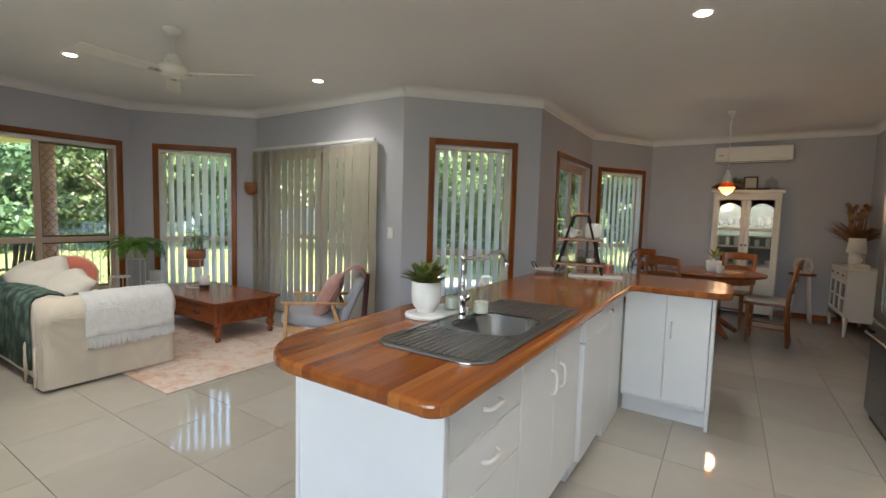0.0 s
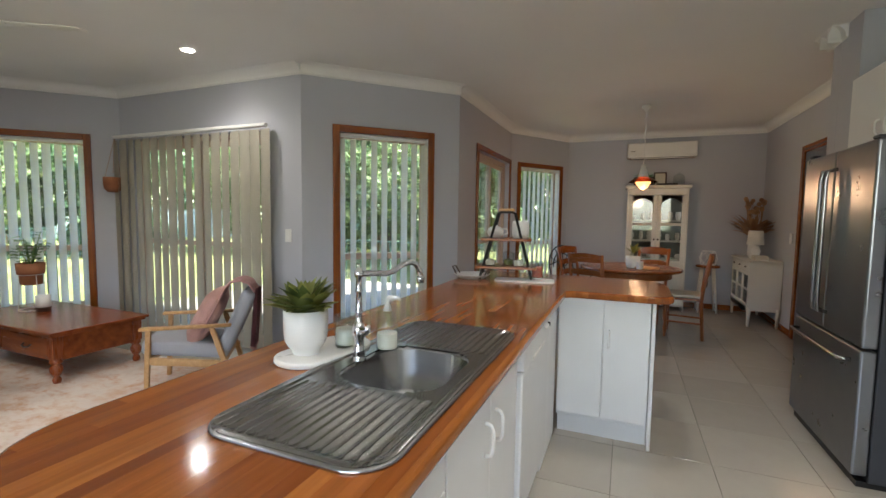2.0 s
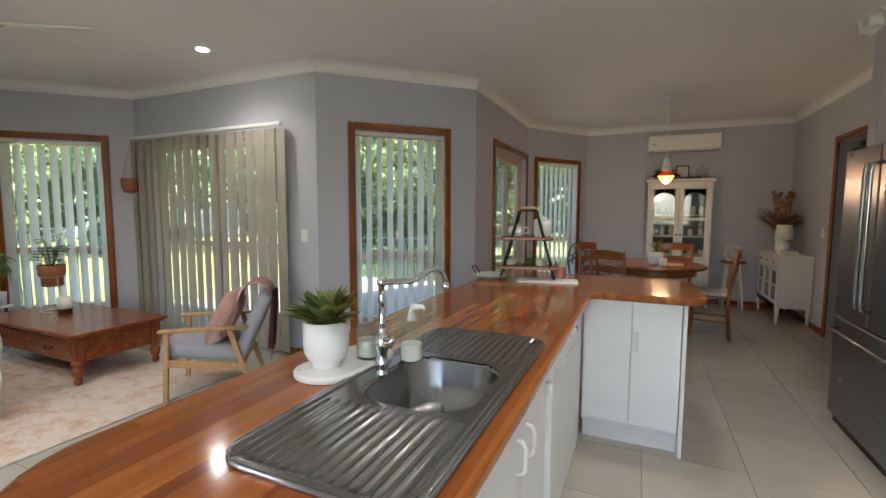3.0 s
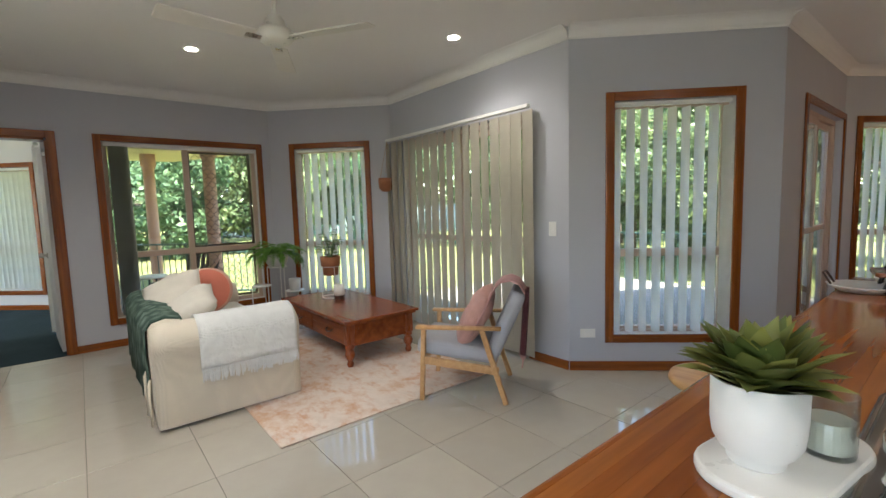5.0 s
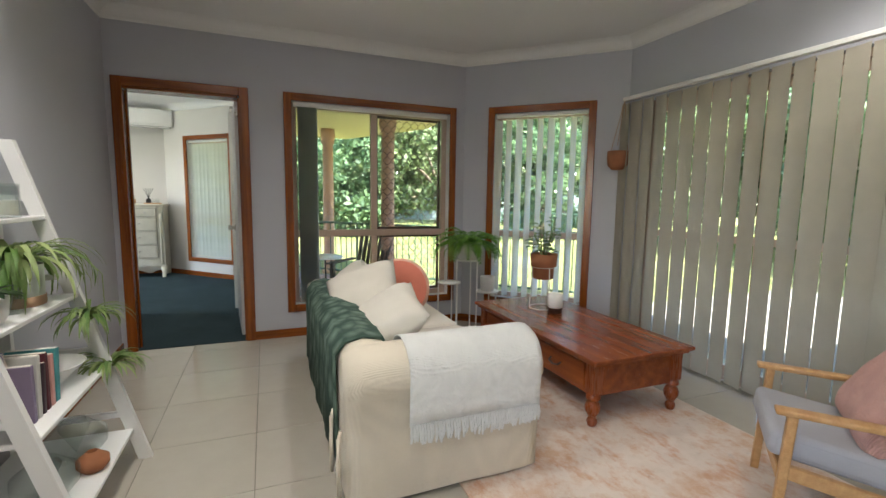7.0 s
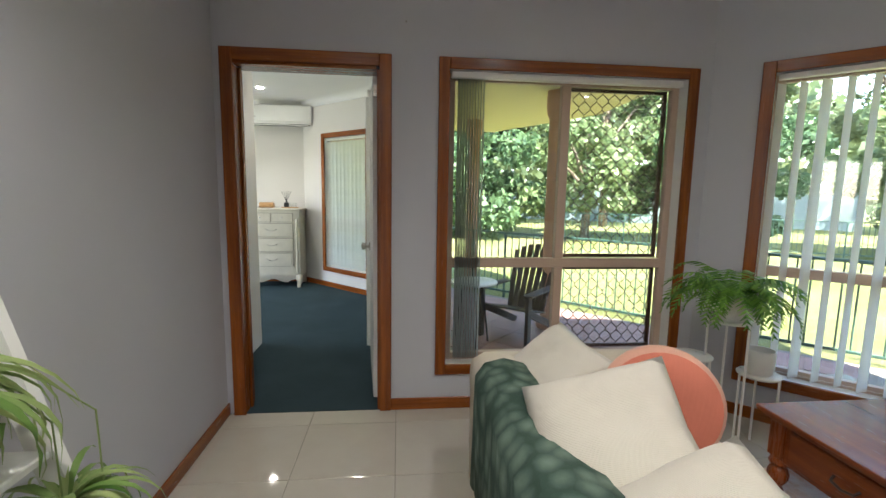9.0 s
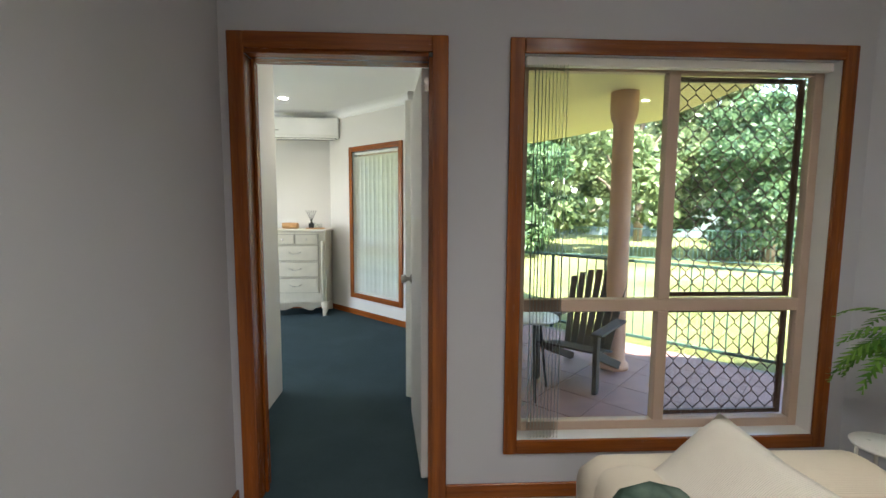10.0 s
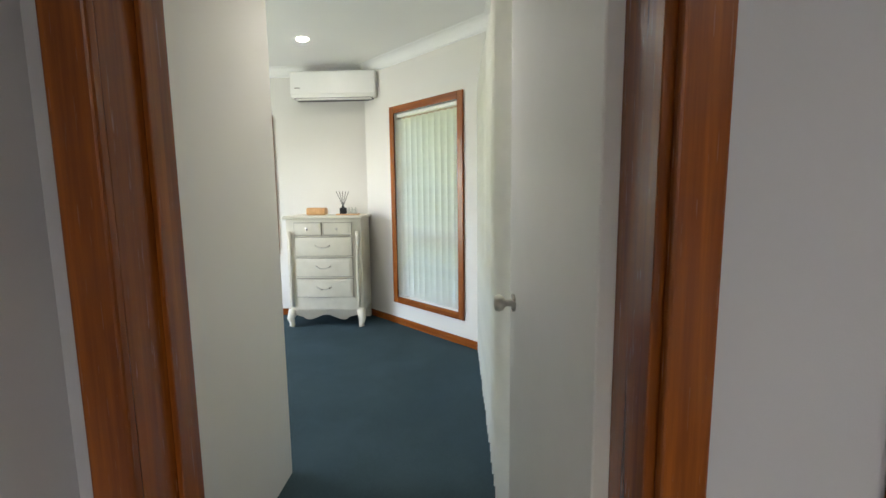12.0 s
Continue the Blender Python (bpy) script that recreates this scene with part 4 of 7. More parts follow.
def blade_plant(parent, count, length, width, droop, material, name="leaves", seed=1, upright=0.5, n=7, base=0.02, start=0.0):
    rnd = random.Random(seed)
    bm = B()
    for i in range(count):
        a = rnd.uniform(0, 2 * math.pi)
        tilt = rnd.uniform(upright * 0.4, 1.25)
        l = length * rnd.uniform(0.65, 1.1)
        d = Vector((math.cos(a), math.sin(a), 0))
        p = d * rnd.uniform(0, base) + Vector((0, 0, start))
        ang = math.pi / 2 - tilt * (1 - upright * 0.3)
        pts, ws = [], []
        for k in range(n + 1):
            t = k / n
            pts.append(p.copy())
            ws.append(width * (math.sin(math.pi * min(1, t * 0.85 + 0.12)) ** 0.7) * (1 - t ** 6) + 0.0006)
            step = l / n
            p = p + (d * math.cos(ang) + Vector((0, 0, math.sin(ang)))) * step + Vector((rnd.uniform(-1, 1), rnd.uniform(-1, 1), 0)) * step * 0.06
            ang -= droop * rnd.uniform(0.7, 1.3) / n
        ribbon(bm, pts, ws)
    return part(name, bm, material, parent, "", True)


pp = thing("potted_plant", pose(-0.666, 2.465, 0.918) @ Matrix.Scale(0.76, 4), "bushy green succulent in a white ceramic pot", "plant")
part("pot", lathe([(0, 0), (0.048, 0), (0.051, 0.006), (0.05, 0.016), (0.066, 0.03), (0.077, 0.05), (0.081, 0.08), (0.082, 0.168), (0.077, 0.169), (0.074, 0.13), (0, 0.128)], 32), POT_WHITE, pp, "white ceramic pot", True)
part("soil", lathe([(0, 0.152), (0.06, 0.150), (0.0755, 0.146)], 20), SOIL, pp)
blade_plant(pp, 95, 0.14, 0.027, 0.45, SUCCULENT, "leaves", 5, 0.2, 7, 0.035, 0.15)

soap = thing("soap_dispenser", pose(-0.49, 2.63, 0.907), "clear glass soap bottle with a white pump", "soap dispenser")
part("bottle", lathe([(0, 0), (0.032, 0), (0.034, 0.006), (0.034, 0.085), (0.028, 0.1), (0.013, 0.108), (0.013, 0.118), (0, 0.118)], 20), CLEAR, soap, "", True)
part("liquid", lathe([(0, 0.003), (0.029, 0.003), (0.031, 0.01), (0.031, 0.05), (0, 0.05)], 20), WAX, soap)
part("pump", tube([(0, 0, 0.118), (0, 0, 0.15), (0.005, 0.0, 0.158), (0.035, 0.005, 0.16), (0.04, 0.006, 0.152)], 0.006, 8, taper=[0.014, 0.006, 0.01, 0.006, 0.004]), PLASTIC, soap, "", True)
cj = thing("candle_jar", pose(-0.60, 2.57, 0.918), "clear glass jar with a white candle", "candle")
part("jar", lathe([(0, 0), (0.033, 0), (0.035, 0.005), (0.035, 0.095), (0.0325, 0.095), (0.032, 0.008), (0, 0.006)], 20), CLEAR, cj, "", True)
part("wax", lathe([(0, 0.008), (0.031, 0.008), (0.031, 0.055), (0, 0.054)], 20), WAX, cj)
for gx, gy in ((-0.33, 2.57), (-0.285, 2.475)):
    tb = thing("drinking_glass", pose(gx, gy, 0.739), "clear glass tumbler standing in the sink", "glass", "glasses in the sink")
    part("tumbler", lathe([(0, 0), (0.03, 0), (0.032, 0.004), (0.037, 0.1), (0.0345, 0.1), (0.03, 0.01), (0, 0.008)], 20), CLEAR, tb, "", True)

# tiered stand at the far corner of the worktop
ts = thing("tiered_stand", pose(-0.56, 4.36, 0.9, 0, 0, 12), "two-tier wooden serving stand with black frames", "stand")
for y in (-0.085, 0.085):
    fr = part("side_frame", tube([(-0.17, y, 0.006), (-0.055, y, 0.44), (-0.03, y, 0.45), (0.03, y, 0.45), (0.055, y, 0.44), (0.17, y, 0.006)], 0.009, 6), BLACK, ts)
for z, w in ((0.075, 0.20), (0.26, 0.165)):
    part("tier", prism(rounded(-w, w, -0.11, 0.11, [0.02] * 4, 4), z, z + 0.018, 0.004, 2), DINE_X, ts, "wooden tier")
part("top_bar", boxed(-0.05, 0.05, -0.1, 0.1, 0.455, 0.472, 0.004, 2), OAK, ts, "pale wooden top bar")


def pot_with_spout(x, y, z, s, nm, label):
    t = thing(nm, pose(x, y, z), label, "teapot")
    part("body", lathe([(0, 0), (0.03 * s, 0), (0.05 * s, 0.02 * s), (0.055 * s, 0.04 * s), (0.045 * s, 0.065 * s), (0.02 * s, 0.075 * s), (0.008 * s, 0.085 * s), (0, 0.09 * s)], 18), POT_WHITE, t, "", True)
    part("handle", tube([(0.045 * s, 0, 0.06 * s), (0.08 * s, 0, 0.06 * s), (0.085 * s, 0, 0.03 * s), (0.05 * s, 0, 0.02 * s)], 0.006 * s, 6), POT_WHITE, t, "", True)


pot_with_spout(-0.63, 4.33, 1.178, 1.0, "teapot", "small round white china teapot on the stand")
mg = thing("white_jug", pose(-0.47, 4.37, 1.178), "white china jug on the serving stand", "jug")
part("body", lathe([(0, 0), (0.045, 0), (0.055, 0.02), (0.056, 0.09), (0.05, 0.115), (0.046, 0.115), (0.048, 0.02), (0, 0.01)], 18), POT_WHITE, mg, "", True)
for x, y, col, lab in ((-0.66, 4.32, WAX, "clear lidded glass jar"), (-0.55, 4.38, SUCCULENT, "clear glass jar with a green plant"), (-0.47, 4.34, WAX, "clear glass tea-light jar")):
    j = thing("glass_jar", pose(x, y, 0.993), lab, "jar")
    part("jar", lathe([(0, 0), (0.035, 0), (0.038, 0.01), (0.038, 0.08), (0.02, 0.095), (0.0, 0.1)], 16), CLEAR, j, "", True)
    part("filling", lathe([(0, 0.004), (0.03, 0.004), (0.032, 0.035), (0, 0.045)], 12), col, j)
pc = thing("pink_candle", pose(-0.36, 4.42, 0.912), "coral pink candle glowing in a glass", "candle")
part("glass", lathe([(0, 0), (0.038, 0), (0.04, 0.005), (0.04, 0.105), (0.037, 0.105), (0.037, 0.008), (0, 0.006)], 20), CLEAR, pc, "", True)
part("wax", lathe([(0, 0.008), (0.036, 0.008), (0.036, 0.075), (0, 0.072)], 20), PINK_WAX, pc)
tr2 = part("serving_board", prism(rounded(-0.19, 0.19, -0.08, 0.08, [0.03] * 4, 5), 0.0, 0.012, 0.004, 2), POT_WHITE)
tr2.matrix_world = pose(-0.42, 4.30, 0.9, 0, 0, 10)
tagged(tr2, "white rectangular serving dish on the worktop", "dish")
bw = thing("white_dish", pose(-0.78, 4.30, 0.9), "white oval dish with woven handles", "dish")
part("dish", lathe([(0, 0), (0.08, 0), (0.12, 0.025), (0.125, 0.03), (0.118, 0.028), (0.078, 0.006), (0, 0.006)], 28), POT_WHITE, bw, "", True)
for sx in (-1, 1):
    part("handle", tube([(sx * 0.10, -0.035, 0.025), (sx * 0.13, -0.03, 0.075), (sx * 0.13, 0.03, 0.075), (sx * 0.10, 0.035, 0.025)], 0.005, 6), DARK_WOOD, bw)

# fridge
fz = thing("fridge", pose(1.262, 4.64, 0), "dark stainless steel french-door fridge with a bottom freezer", "fridge")
part("body", boxed(0.07, 0.70, -0.455, 0.455, 0.03, 1.72, 0.006, 2), FRIDGE_SIDE, fz, "dark grey cabinet body")
for a, b in ((-0.455, -0.003), (0.003, 0.455)):
    d = part("door", boxed(0.0, 0.066, a, b, 0.70, 1.715, 0.012, 3), FRIDGE, fz, "brushed dark steel door")
    s = -1 if b < 0.01 else 1
    part("handle", tube([(0.0, s * 0.035, 0.80), (-0.045, s * 0.035, 0.81), (-0.05, s * 0.035, 0.86), (-0.05, s * 0.035, 1.55), (-0.045, s * 0.035, 1.60), (0, s * 0.035, 1.61)], 0.011, 8), STEEL, d, "steel bar handle", True)
d = part("freezer_drawer", boxed(0.0, 0.066, -0.455, 0.455, 0.06, 0.69, 0.012, 3), FRIDGE, fz, "brushed dark steel drawer")
part("handle", tube([(0.0, -0.36, 0.62), (-0.045, -0.355, 0.62), (-0.05, -0.32, 0.62), (-0.05, 0.32, 0.62), (-0.045, 0.355, 0.62), (0.0, 0.36, 0.62)], 0.011, 8), STEEL, d, "steel bar handle", True)
part("plinth", boxed(0.03, 0.68, -0.44, 0.44, 0.0, 0.03), BLACK, fz)
for s in (-0.4, 0.4):
    part("hinge", boxed(0.01, 0.09, s - 0.03, s + 0.03, 1.718, 1.735, 0.004), FRIDGE_SIDE, fz)
cal = part("fridge_calendar", boxed(1.41, 1.58, 4.1805, 4.1835, 1.45, 1.66), plain("printed_card", (0.42, 0.52, 0.44), 0.6, var=0.3, scale=30))
tagged(cal, "pale green printed card on the fridge side", "card")
ov = thing("over_fridge_cupboard", pose(0, 0, 0), "white laminate cupboard above the fridge", "cabinet")
part("body", boxed(1.47, 2.29, 4.18, 5.04, 1.77, 2.198, 0.002), WHITE, ov)
for y0, y1, hy in ((4.612, 5.04, 4.66), (4.18, 4.608, 4.56)):
    dd_ = part("door", boxed(1.45, 1.469, y0, y1, 1.76, 2.195, 0.002), WHITE, ov)
    handle(dd_, pose(1.45, hy, 1.84, 0, 90, -90), 0.08)
bk2 = part("wall_alcove", boxed(1.481, 2.299, 5.045, 5.329, 1.76, 2.619), WALL)
tagged(bk2, "lavender-grey painted infill beside the fridge cupboard", "wall", "", "structure")
wc = thing("wall_cupboard", pose(0, 0, 0), "white laminate wall cupboards over the kitchen bench", "cabinet")
part("body", boxed(1.68, 2.29, 1.0, 4.178, 1.60, 2.198, 0.002), WHITE, wc)
for k in range(6):
    dd_ = part("door", boxed(1.66, 1.679, 4.178 - 0.53 * (k + 1) + 0.003, 4.178 - 0.53 * k, 1.59, 2.195, 0.002), WHITE, wc)
    handle(dd_, pose(1.66, 4.178 - 0.53 * k - (0.05 if k % 2 else 0.48), 1.66, 0, 90, -90), 0.08)
pn = part("tall_panel", boxed(1.62, 2.29, 4.150, 4.175, 0.0, 1.79, 0.002), WHITE)
tagged(pn, "white laminate panel beside the fridge", "panel")
bc = part("wall_bench", boxed(1.64, 2.29, 0.6, 4.149, 0.0, 0.86, 0.003), WHITE)
tagged(bc, "white laminate base cupboards along the kitchen wall", "cabinet")
bt = part("wall_worktop", boxed(1.62, 2.29, 0.6, 4.149, 0.862, 0.9, 0.008, 2), COUNTER)
tagged(bt, "oiled hardwood worktop along the kitchen wall", "worktop")


# ---- living room ----
rug = part("rug", prism(rounded(-5.25, -2.88, 2.47, 4.12, [0.01] * 4, 2), 0.001, 0.011, 0.003, 1), RUG)
tagged(rug, "faded cream and rust patterned rug on the tiles", "rug")

SX0, SX1, SY0, SY1 = -5.32, -3.53, 1.96, 2.86
so = thing("sofa", pose(0, 0, 0), "cream slip-covered sofa with rolled arms", "sofa")


def rolled_arm(x0, x1):
    """A sofa arm: upright side with a rolled top, lengthwise along y."""
    bm = B()
    cx, n = (x0 + x1) / 2, 14
    prof = [(x0 + 0.02, 0.02), (x0 + 0.015, 0.3), (x0 + 0.01, 0.46)]
    prof += [(cx + (x1 - x0 + 0.04) / 2 * math.cos(a), 0.53 + 0.125 * math.sin(a)) for a in [math.pi * (1.08 - 1.16 * i / n) for i in range(n + 1)]]
    prof += [(x1 - 0.01, 0.46), (x1 - 0.015, 0.3), (x1 - 0.02, 0.02)]
    rows = []
    ny = 16
    for j in range(ny + 1):
        t = j / ny
        y = SY0 + 0.02 + (SY1 - SY0 - 0.02) * t
        e = min(t, 1 - t) * 2
        k = 1 - 0.12 * max(0, 1 - e * 6) ** 2
        rows.append([bm.verts.new((cx + (x - cx) * k + 0.008 * noise.noise((x * 5, y * 5, z * 5)), y, z * (1 - 0.05 * max(0, 1 - e * 6) ** 2) if z > 0.4 else z)) for x, z in prof])
    for a, b in zip(rows, rows[1:]):
        for i in range(len(prof) - 1):
            bm.faces.new((a[i], b[i], b[i + 1], a[i + 1]))
    bm.faces.new(rows[0])
    bm.faces.new(rows[-1][::-1])
    bmesh.ops.recalc_face_normals(bm, faces=bm.faces)
    return bm


part("arm", rolled_arm(SX1 - 0.24, SX1), CREAM, so, "rolled arm", True)
part("arm", rolled_arm(SX0, SX0 + 0.24), CREAM, so, "rolled arm", True)
part("base", boxed(SX0 + 0.22, SX1 - 0.22, SY0 + 0.05, SY1 - 0.03, 0.03, 0.30, 0.02, 2), CREAM, so)
part("backrest", boxed(SX0 + 0.1, SX1 - 0.1, SY0 + 0.01, SY0 + 0.22, 0.05, 0.67, 0.08, 4), CREAM, so, "", True)
for a, b in ((SX0 + 0.24, -4.43), (-4.42, SX1 - 0.24)):
    part("seat_cushion", boxed(a, b, SY0 + 0.22, SY1 - 0.01, 0.30, 0.47, 0.05, 4), CREAM_LIGHT, so, "", True)
for x in (SX1 - 0.25, SX1 - 0.05):
    for k in range(3):
        part("tie", tube([(x + 0.01 * k, SY0 - 0.004 - 0.006 * k, 0.34 - 0.01 * k), (x + 0.03 + 0.015 * k, SY0 - 0.02, 0.22), (x + 0.02 * k, SY0 - 0.012, 0.05 + 0.03 * k)], 0.008, 6), CREAM, so, "knotted cotton tie", True)


def draped(name, prof, u0, u1, axis, material, label, category, waves=0.008, fringe=0.0, n=26, thick=0.006):
    """A cloth laid over a profile of (across, z), running along x or y."""
    bm = B()
    rows = []
    for j in range(n + 1):
        u = u0 + (u1 - u0) * j / n
        row = []
        for i, (c, z) in enumerate(prof):
            k = waves * (noise.noise((u * 6, c * 3, z * 3)) + 0.6 * noise.noise((u * 17, i * 0.4, 2)))
            end = waves * 1.6 * noise.noise((u * 4, 9, i)) if i in (0, len(prof) - 1) else 0
            row.append(bm.verts.new((c + k, u, z + abs(k) + end) if axis == "y" else (u, c + k, z + abs(k) + end)))
        rows.append(row)
    for a, b in zip(rows, rows[1:]):
        for i in range(len(prof) - 1):
            bm.faces.new((a[i], b[i], b[i + 1], a[i + 1]))
    bmesh.ops.recalc_face_normals(bm, faces=bm.faces)
    bmesh.ops.solidify(bm, geom=bm.faces[:], thickness=thick)
    t = thing(name, pose(0, 0, 0), label, category)
    part("cloth", bm, material, t, "", True)
    if fringe:
        bm = B()
        rnd = random.Random(3)
        for j in range(n * 2):
            u = u0 + (u1 - u0) * (j + 0.5) / (n * 2)
            for c, z in (prof[-1],):
                p = Vector((c, u, z)) if axis == "y" else Vector((u, c, z))
                q = p + Vector((rnd.uniform(-0.008, 0.008), rnd.uniform(-0.008, 0.008), -fringe * rnd.uniform(0.8, 1.1)))
                tube([p + Vector((0, 0, 0.01)), (p + q) / 2 + Vector((0.003, 0.003, 0)), q], 0.0055, 5, bm, [0.005, 0.008, 0.005])
        part("fringe", bm, material, t, "knotted cotton fringe")
    return t


cx = SX1 - 0.12
prof = [(SX1 - 0.31, 0.475), (SX1 - 0.285, 0.53)] + [(cx + 0.152 * math.cos(a), 0.545 + 0.132 * math.sin(a)) for a in [math.pi * (1 - i / 10) for i in range(11)]] + [(SX1 + 0.03, 0.46), (SX1 + 0.026, 0.40), (SX1 + 0.026, 0.34)]
draped("white_throw", prof, 2.22, SY1 - 0.03, "y", WHITE_WOVEN, "white woven throw with tassels over the sofa arm", "throw", 0.006, 0.075)
prof = [(SY0 + 0.26, 0.50), (SY0 + 0.235, 0.60), (SY0 + 0.20, 0.665), (SY0 + 0.11, 0.685), (SY0 + 0.03, 0.665), (SY0 - 0.01, 0.61), (SY0 - 0.012, 0.5), (SY0 - 0.012, 0.35), (SY0 - 0.014, 0.14)]
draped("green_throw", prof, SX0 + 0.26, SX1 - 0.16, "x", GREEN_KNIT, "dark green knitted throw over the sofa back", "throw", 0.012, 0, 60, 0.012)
cu = part("white_cushion", pillow(0.54, 0.42, 0.18), CREAM_LIGHT, None, "", True)
cu.matrix_world = pose(-4.06, 2.26, 0.635, -56, 6, -8)
tagged(cu, "off-white linen cushion leaning on the sofa back", "cushion", "white cushions on the sofa")
cu = part("white_cushion", pillow(0.44, 0.44, 0.18), CREAM_LIGHT, None, "", True)
cu.matrix_world = pose(-4.45, 2.23, 0.68, -66, 34, -4)
tagged(cu, "off-white linen cushion turned on its corner", "cushion", "white cushions on the sofa")
cu = part("white_cushion", pillow(0.44, 0.42, 0.16), CREAM_LIGHT, None, "", True)
cu.matrix_world = pose(-5.00, 2.25, 0.63, -50, 6, 10)
tagged(cu, "off-white linen cushion at the far end of the sofa", "cushion", "white cushions on the sofa")
rcu = thing("round_cushion", pose(-4.68, 2.52, 0.665, 80, 0, 68), "round coral velvet cushion standing on the sofa", "cushion")
part("face", lathe([(0, 0.066), (0.09, 0.064), (0.15, 0.056), (0.178, 0.046)], 32), CORAL, rcu, "coral face", True)
part("rim", lathe([(0.178, 0.046), (0.192, 0.03), (0.195, 0.0), (0.192, -0.03), (0.178, -0.046)], 32), CORAL_SIDE, rcu, "pale pink rim", True)
part("face", lathe([(0.178, -0.046), (0.15, -0.056), (0.09, -0.064), (0, -0.066)], 32), CORAL, rcu, "coral face", True)

# coffee table
ct = thing("coffee_table", pose(-4.41, 3.66, 0.011), "red-stained pine coffee table with turned legs", "table")
TX, TY, TH = 0.73, 0.37, 0.405
bm = prism(rounded(-TX, TX, -TY, TY, [0.012] * 4, 3), TH - 0.022, TH, 0.006, 2)
part("tabletop", bm, PINE, ct)
part("top_moulding", prism(rounded(-TX + 0.02, TX - 0.02, -TY + 0.02, TY - 0.02, [0.01] * 4, 3), TH - 0.042, TH - 0.022, 0.007, 2), PINE, ct)
part("apron", boxed(-TX + 0.07, TX - 0.07, -TY + 0.06, TY - 0.06, TH - 0.235, TH - 0.042, 0.004), PINE, ct)
for s in (-1, 1):
    for k in (-0.33, 0.33):
        f = part("drawer_front", boxed(k - 0.26, k + 0.26, s * (TY - 0.06) - 0.008, s * (TY - 0.06) + 0.008, TH - 0.215, TH - 0.062, 0.006, 2), PINE, ct)
        part("pull", tube([(k - 0.05, s * (TY - 0.05), TH - 0.13), (k - 0.045, s * (TY - 0.03), TH - 0.145), (k, s * (TY - 0.028), TH - 0.155), (k + 0.045, s * (TY - 0.03), TH - 0.145), (k + 0.05, s * (TY - 0.05), TH - 0.13)], 0.006, 6), DARK_WOOD, f, "dark metal drop pull")
for sx in (-1, 1):
    for sy in (-1, 1):
        lg = part("leg", lathe([(0, 0), (0.022, 0), (0.026, 0.01), (0.03, 0.03), (0.022, 0.045), (0.019, 0.05), (0.027, 0.062), (0.041, 0.09), (0.043, 0.115), (0.034, 0.14), (0.024, 0.15), (0.04, 0.158), (0.042, 0.168), (0.036, 0.18), (0.036, 0.2), (0, 0.2)], 20), PINE_Z, ct, "turned leg", True)
        lg.matrix_basis = pose(sx * (TX - 0.085), sy * (TY - 0.075), 0)
        part("corner_post", boxed(sx * (TX - 0.085) - 0.035, sx * (TX - 0.085) + 0.035, sy * (TY - 0.075) - 0.035, sy * (TY - 0.075) + 0.035, 0.19, TH - 0.042, 0.003), PINE_Z, ct)

# armchair
def arm_chair(m):
    """Local -y is the front; x across."""
    c = thing("armchair", m, "pale timber armchair with grey upholstery", "armchair")
    for s in (-1, 1):
        x = s * 0.30
        part("arm", prism([(x - 0.03, -0.36), (x + 0.03, -0.36), (x + 0.032, -0.1), (x + 0.024, 0.30), (x - 0.024, 0.30), (x - 0.032, -0.1)], 0.575, 0.60, 0.007, 2), OAK, c, "flat timber arm", True)
        fl_ = part("front_leg", boxed(-0.021, 0.021, -0.018, 0.018, 0, 0.58, 0.006, 2), OAK, c)
        fl_.matrix_basis = pose(x, -0.33, 0, -3, 0, 0)
        rl = part("rear_leg", boxed(-0.021, 0.021, -0.02, 0.02, 0.0, 0.60, 0.006, 2), OAK, c)
        rl.matrix_basis = pose(x, 0.33, 0, 17, 0, 0)
        sr = part("side_rail", boxed(-0.016, 0.016, -0.32, 0.28, -0.03, 0.03, 0.005, 2), OAK, c)
        sr.matrix_basis = pose(x, 0.0, 0.29, -7, 0, 0)
    part("front_rail", boxed(-0.29, 0.29, -0.335, -0.305, 0.28, 0.34, 0.004), OAK, c)
    part("back_rail", boxed(-0.29, 0.29, 0.22, 0.25, 0.25, 0.31, 0.004), OAK, c)
    st_ = part("seat", boxed(-0.275, 0.275, -0.37, 0.27, -0.06, 0.06, 0.035, 4), GREY_FABRIC, c, "grey seat cushion", True)
    st_.matrix_basis = pose(0, 0, 0.385, -7, 0, 0)
    bk_ = part("backrest", boxed(-0.275, 0.275, -0.055, 0.055, -0.06, 0.50, 0.045, 4), GREY_FABRIC, c, "grey upholstered back", True)
    bk_.matrix_basis = pose(0, 0.24, 0.40, -24, 0, 0)
    return c


CH = pose(-2.80, 3.82, 0.0, 0, 0, -51) @ Matrix.Scale(0.87, 4)
arm_chair(CH)
cu = part("pink_cushion", pillow(0.50, 0.46, 0.19, None, None, 18, 0, 0.06), PINK, None, "", True)
cu.matrix_world = CH @ pose(0.02, 0.08, 0.63, -30, 6, 0)
tagged(cu, "dusty pink textured cushion on the armchair", "cushion")
prof = [(0.06, 0.52), (0.16, 0.72), (0.235, 0.88), (0.29, 0.935), (0.37, 0.955), (0.44, 0.925), (0.485, 0.85), (0.47, 0.68), (0.455, 0.50), (0.44, 0.34)]
pk = draped("wool_throw", prof[:7], -0.05, 0.27, "x", ROSE, "pink and plum wool throw over the armchair back", "throw", 0.014, 0, 16, 0.012)
pk.matrix_world = CH
bm = B()
rows = []
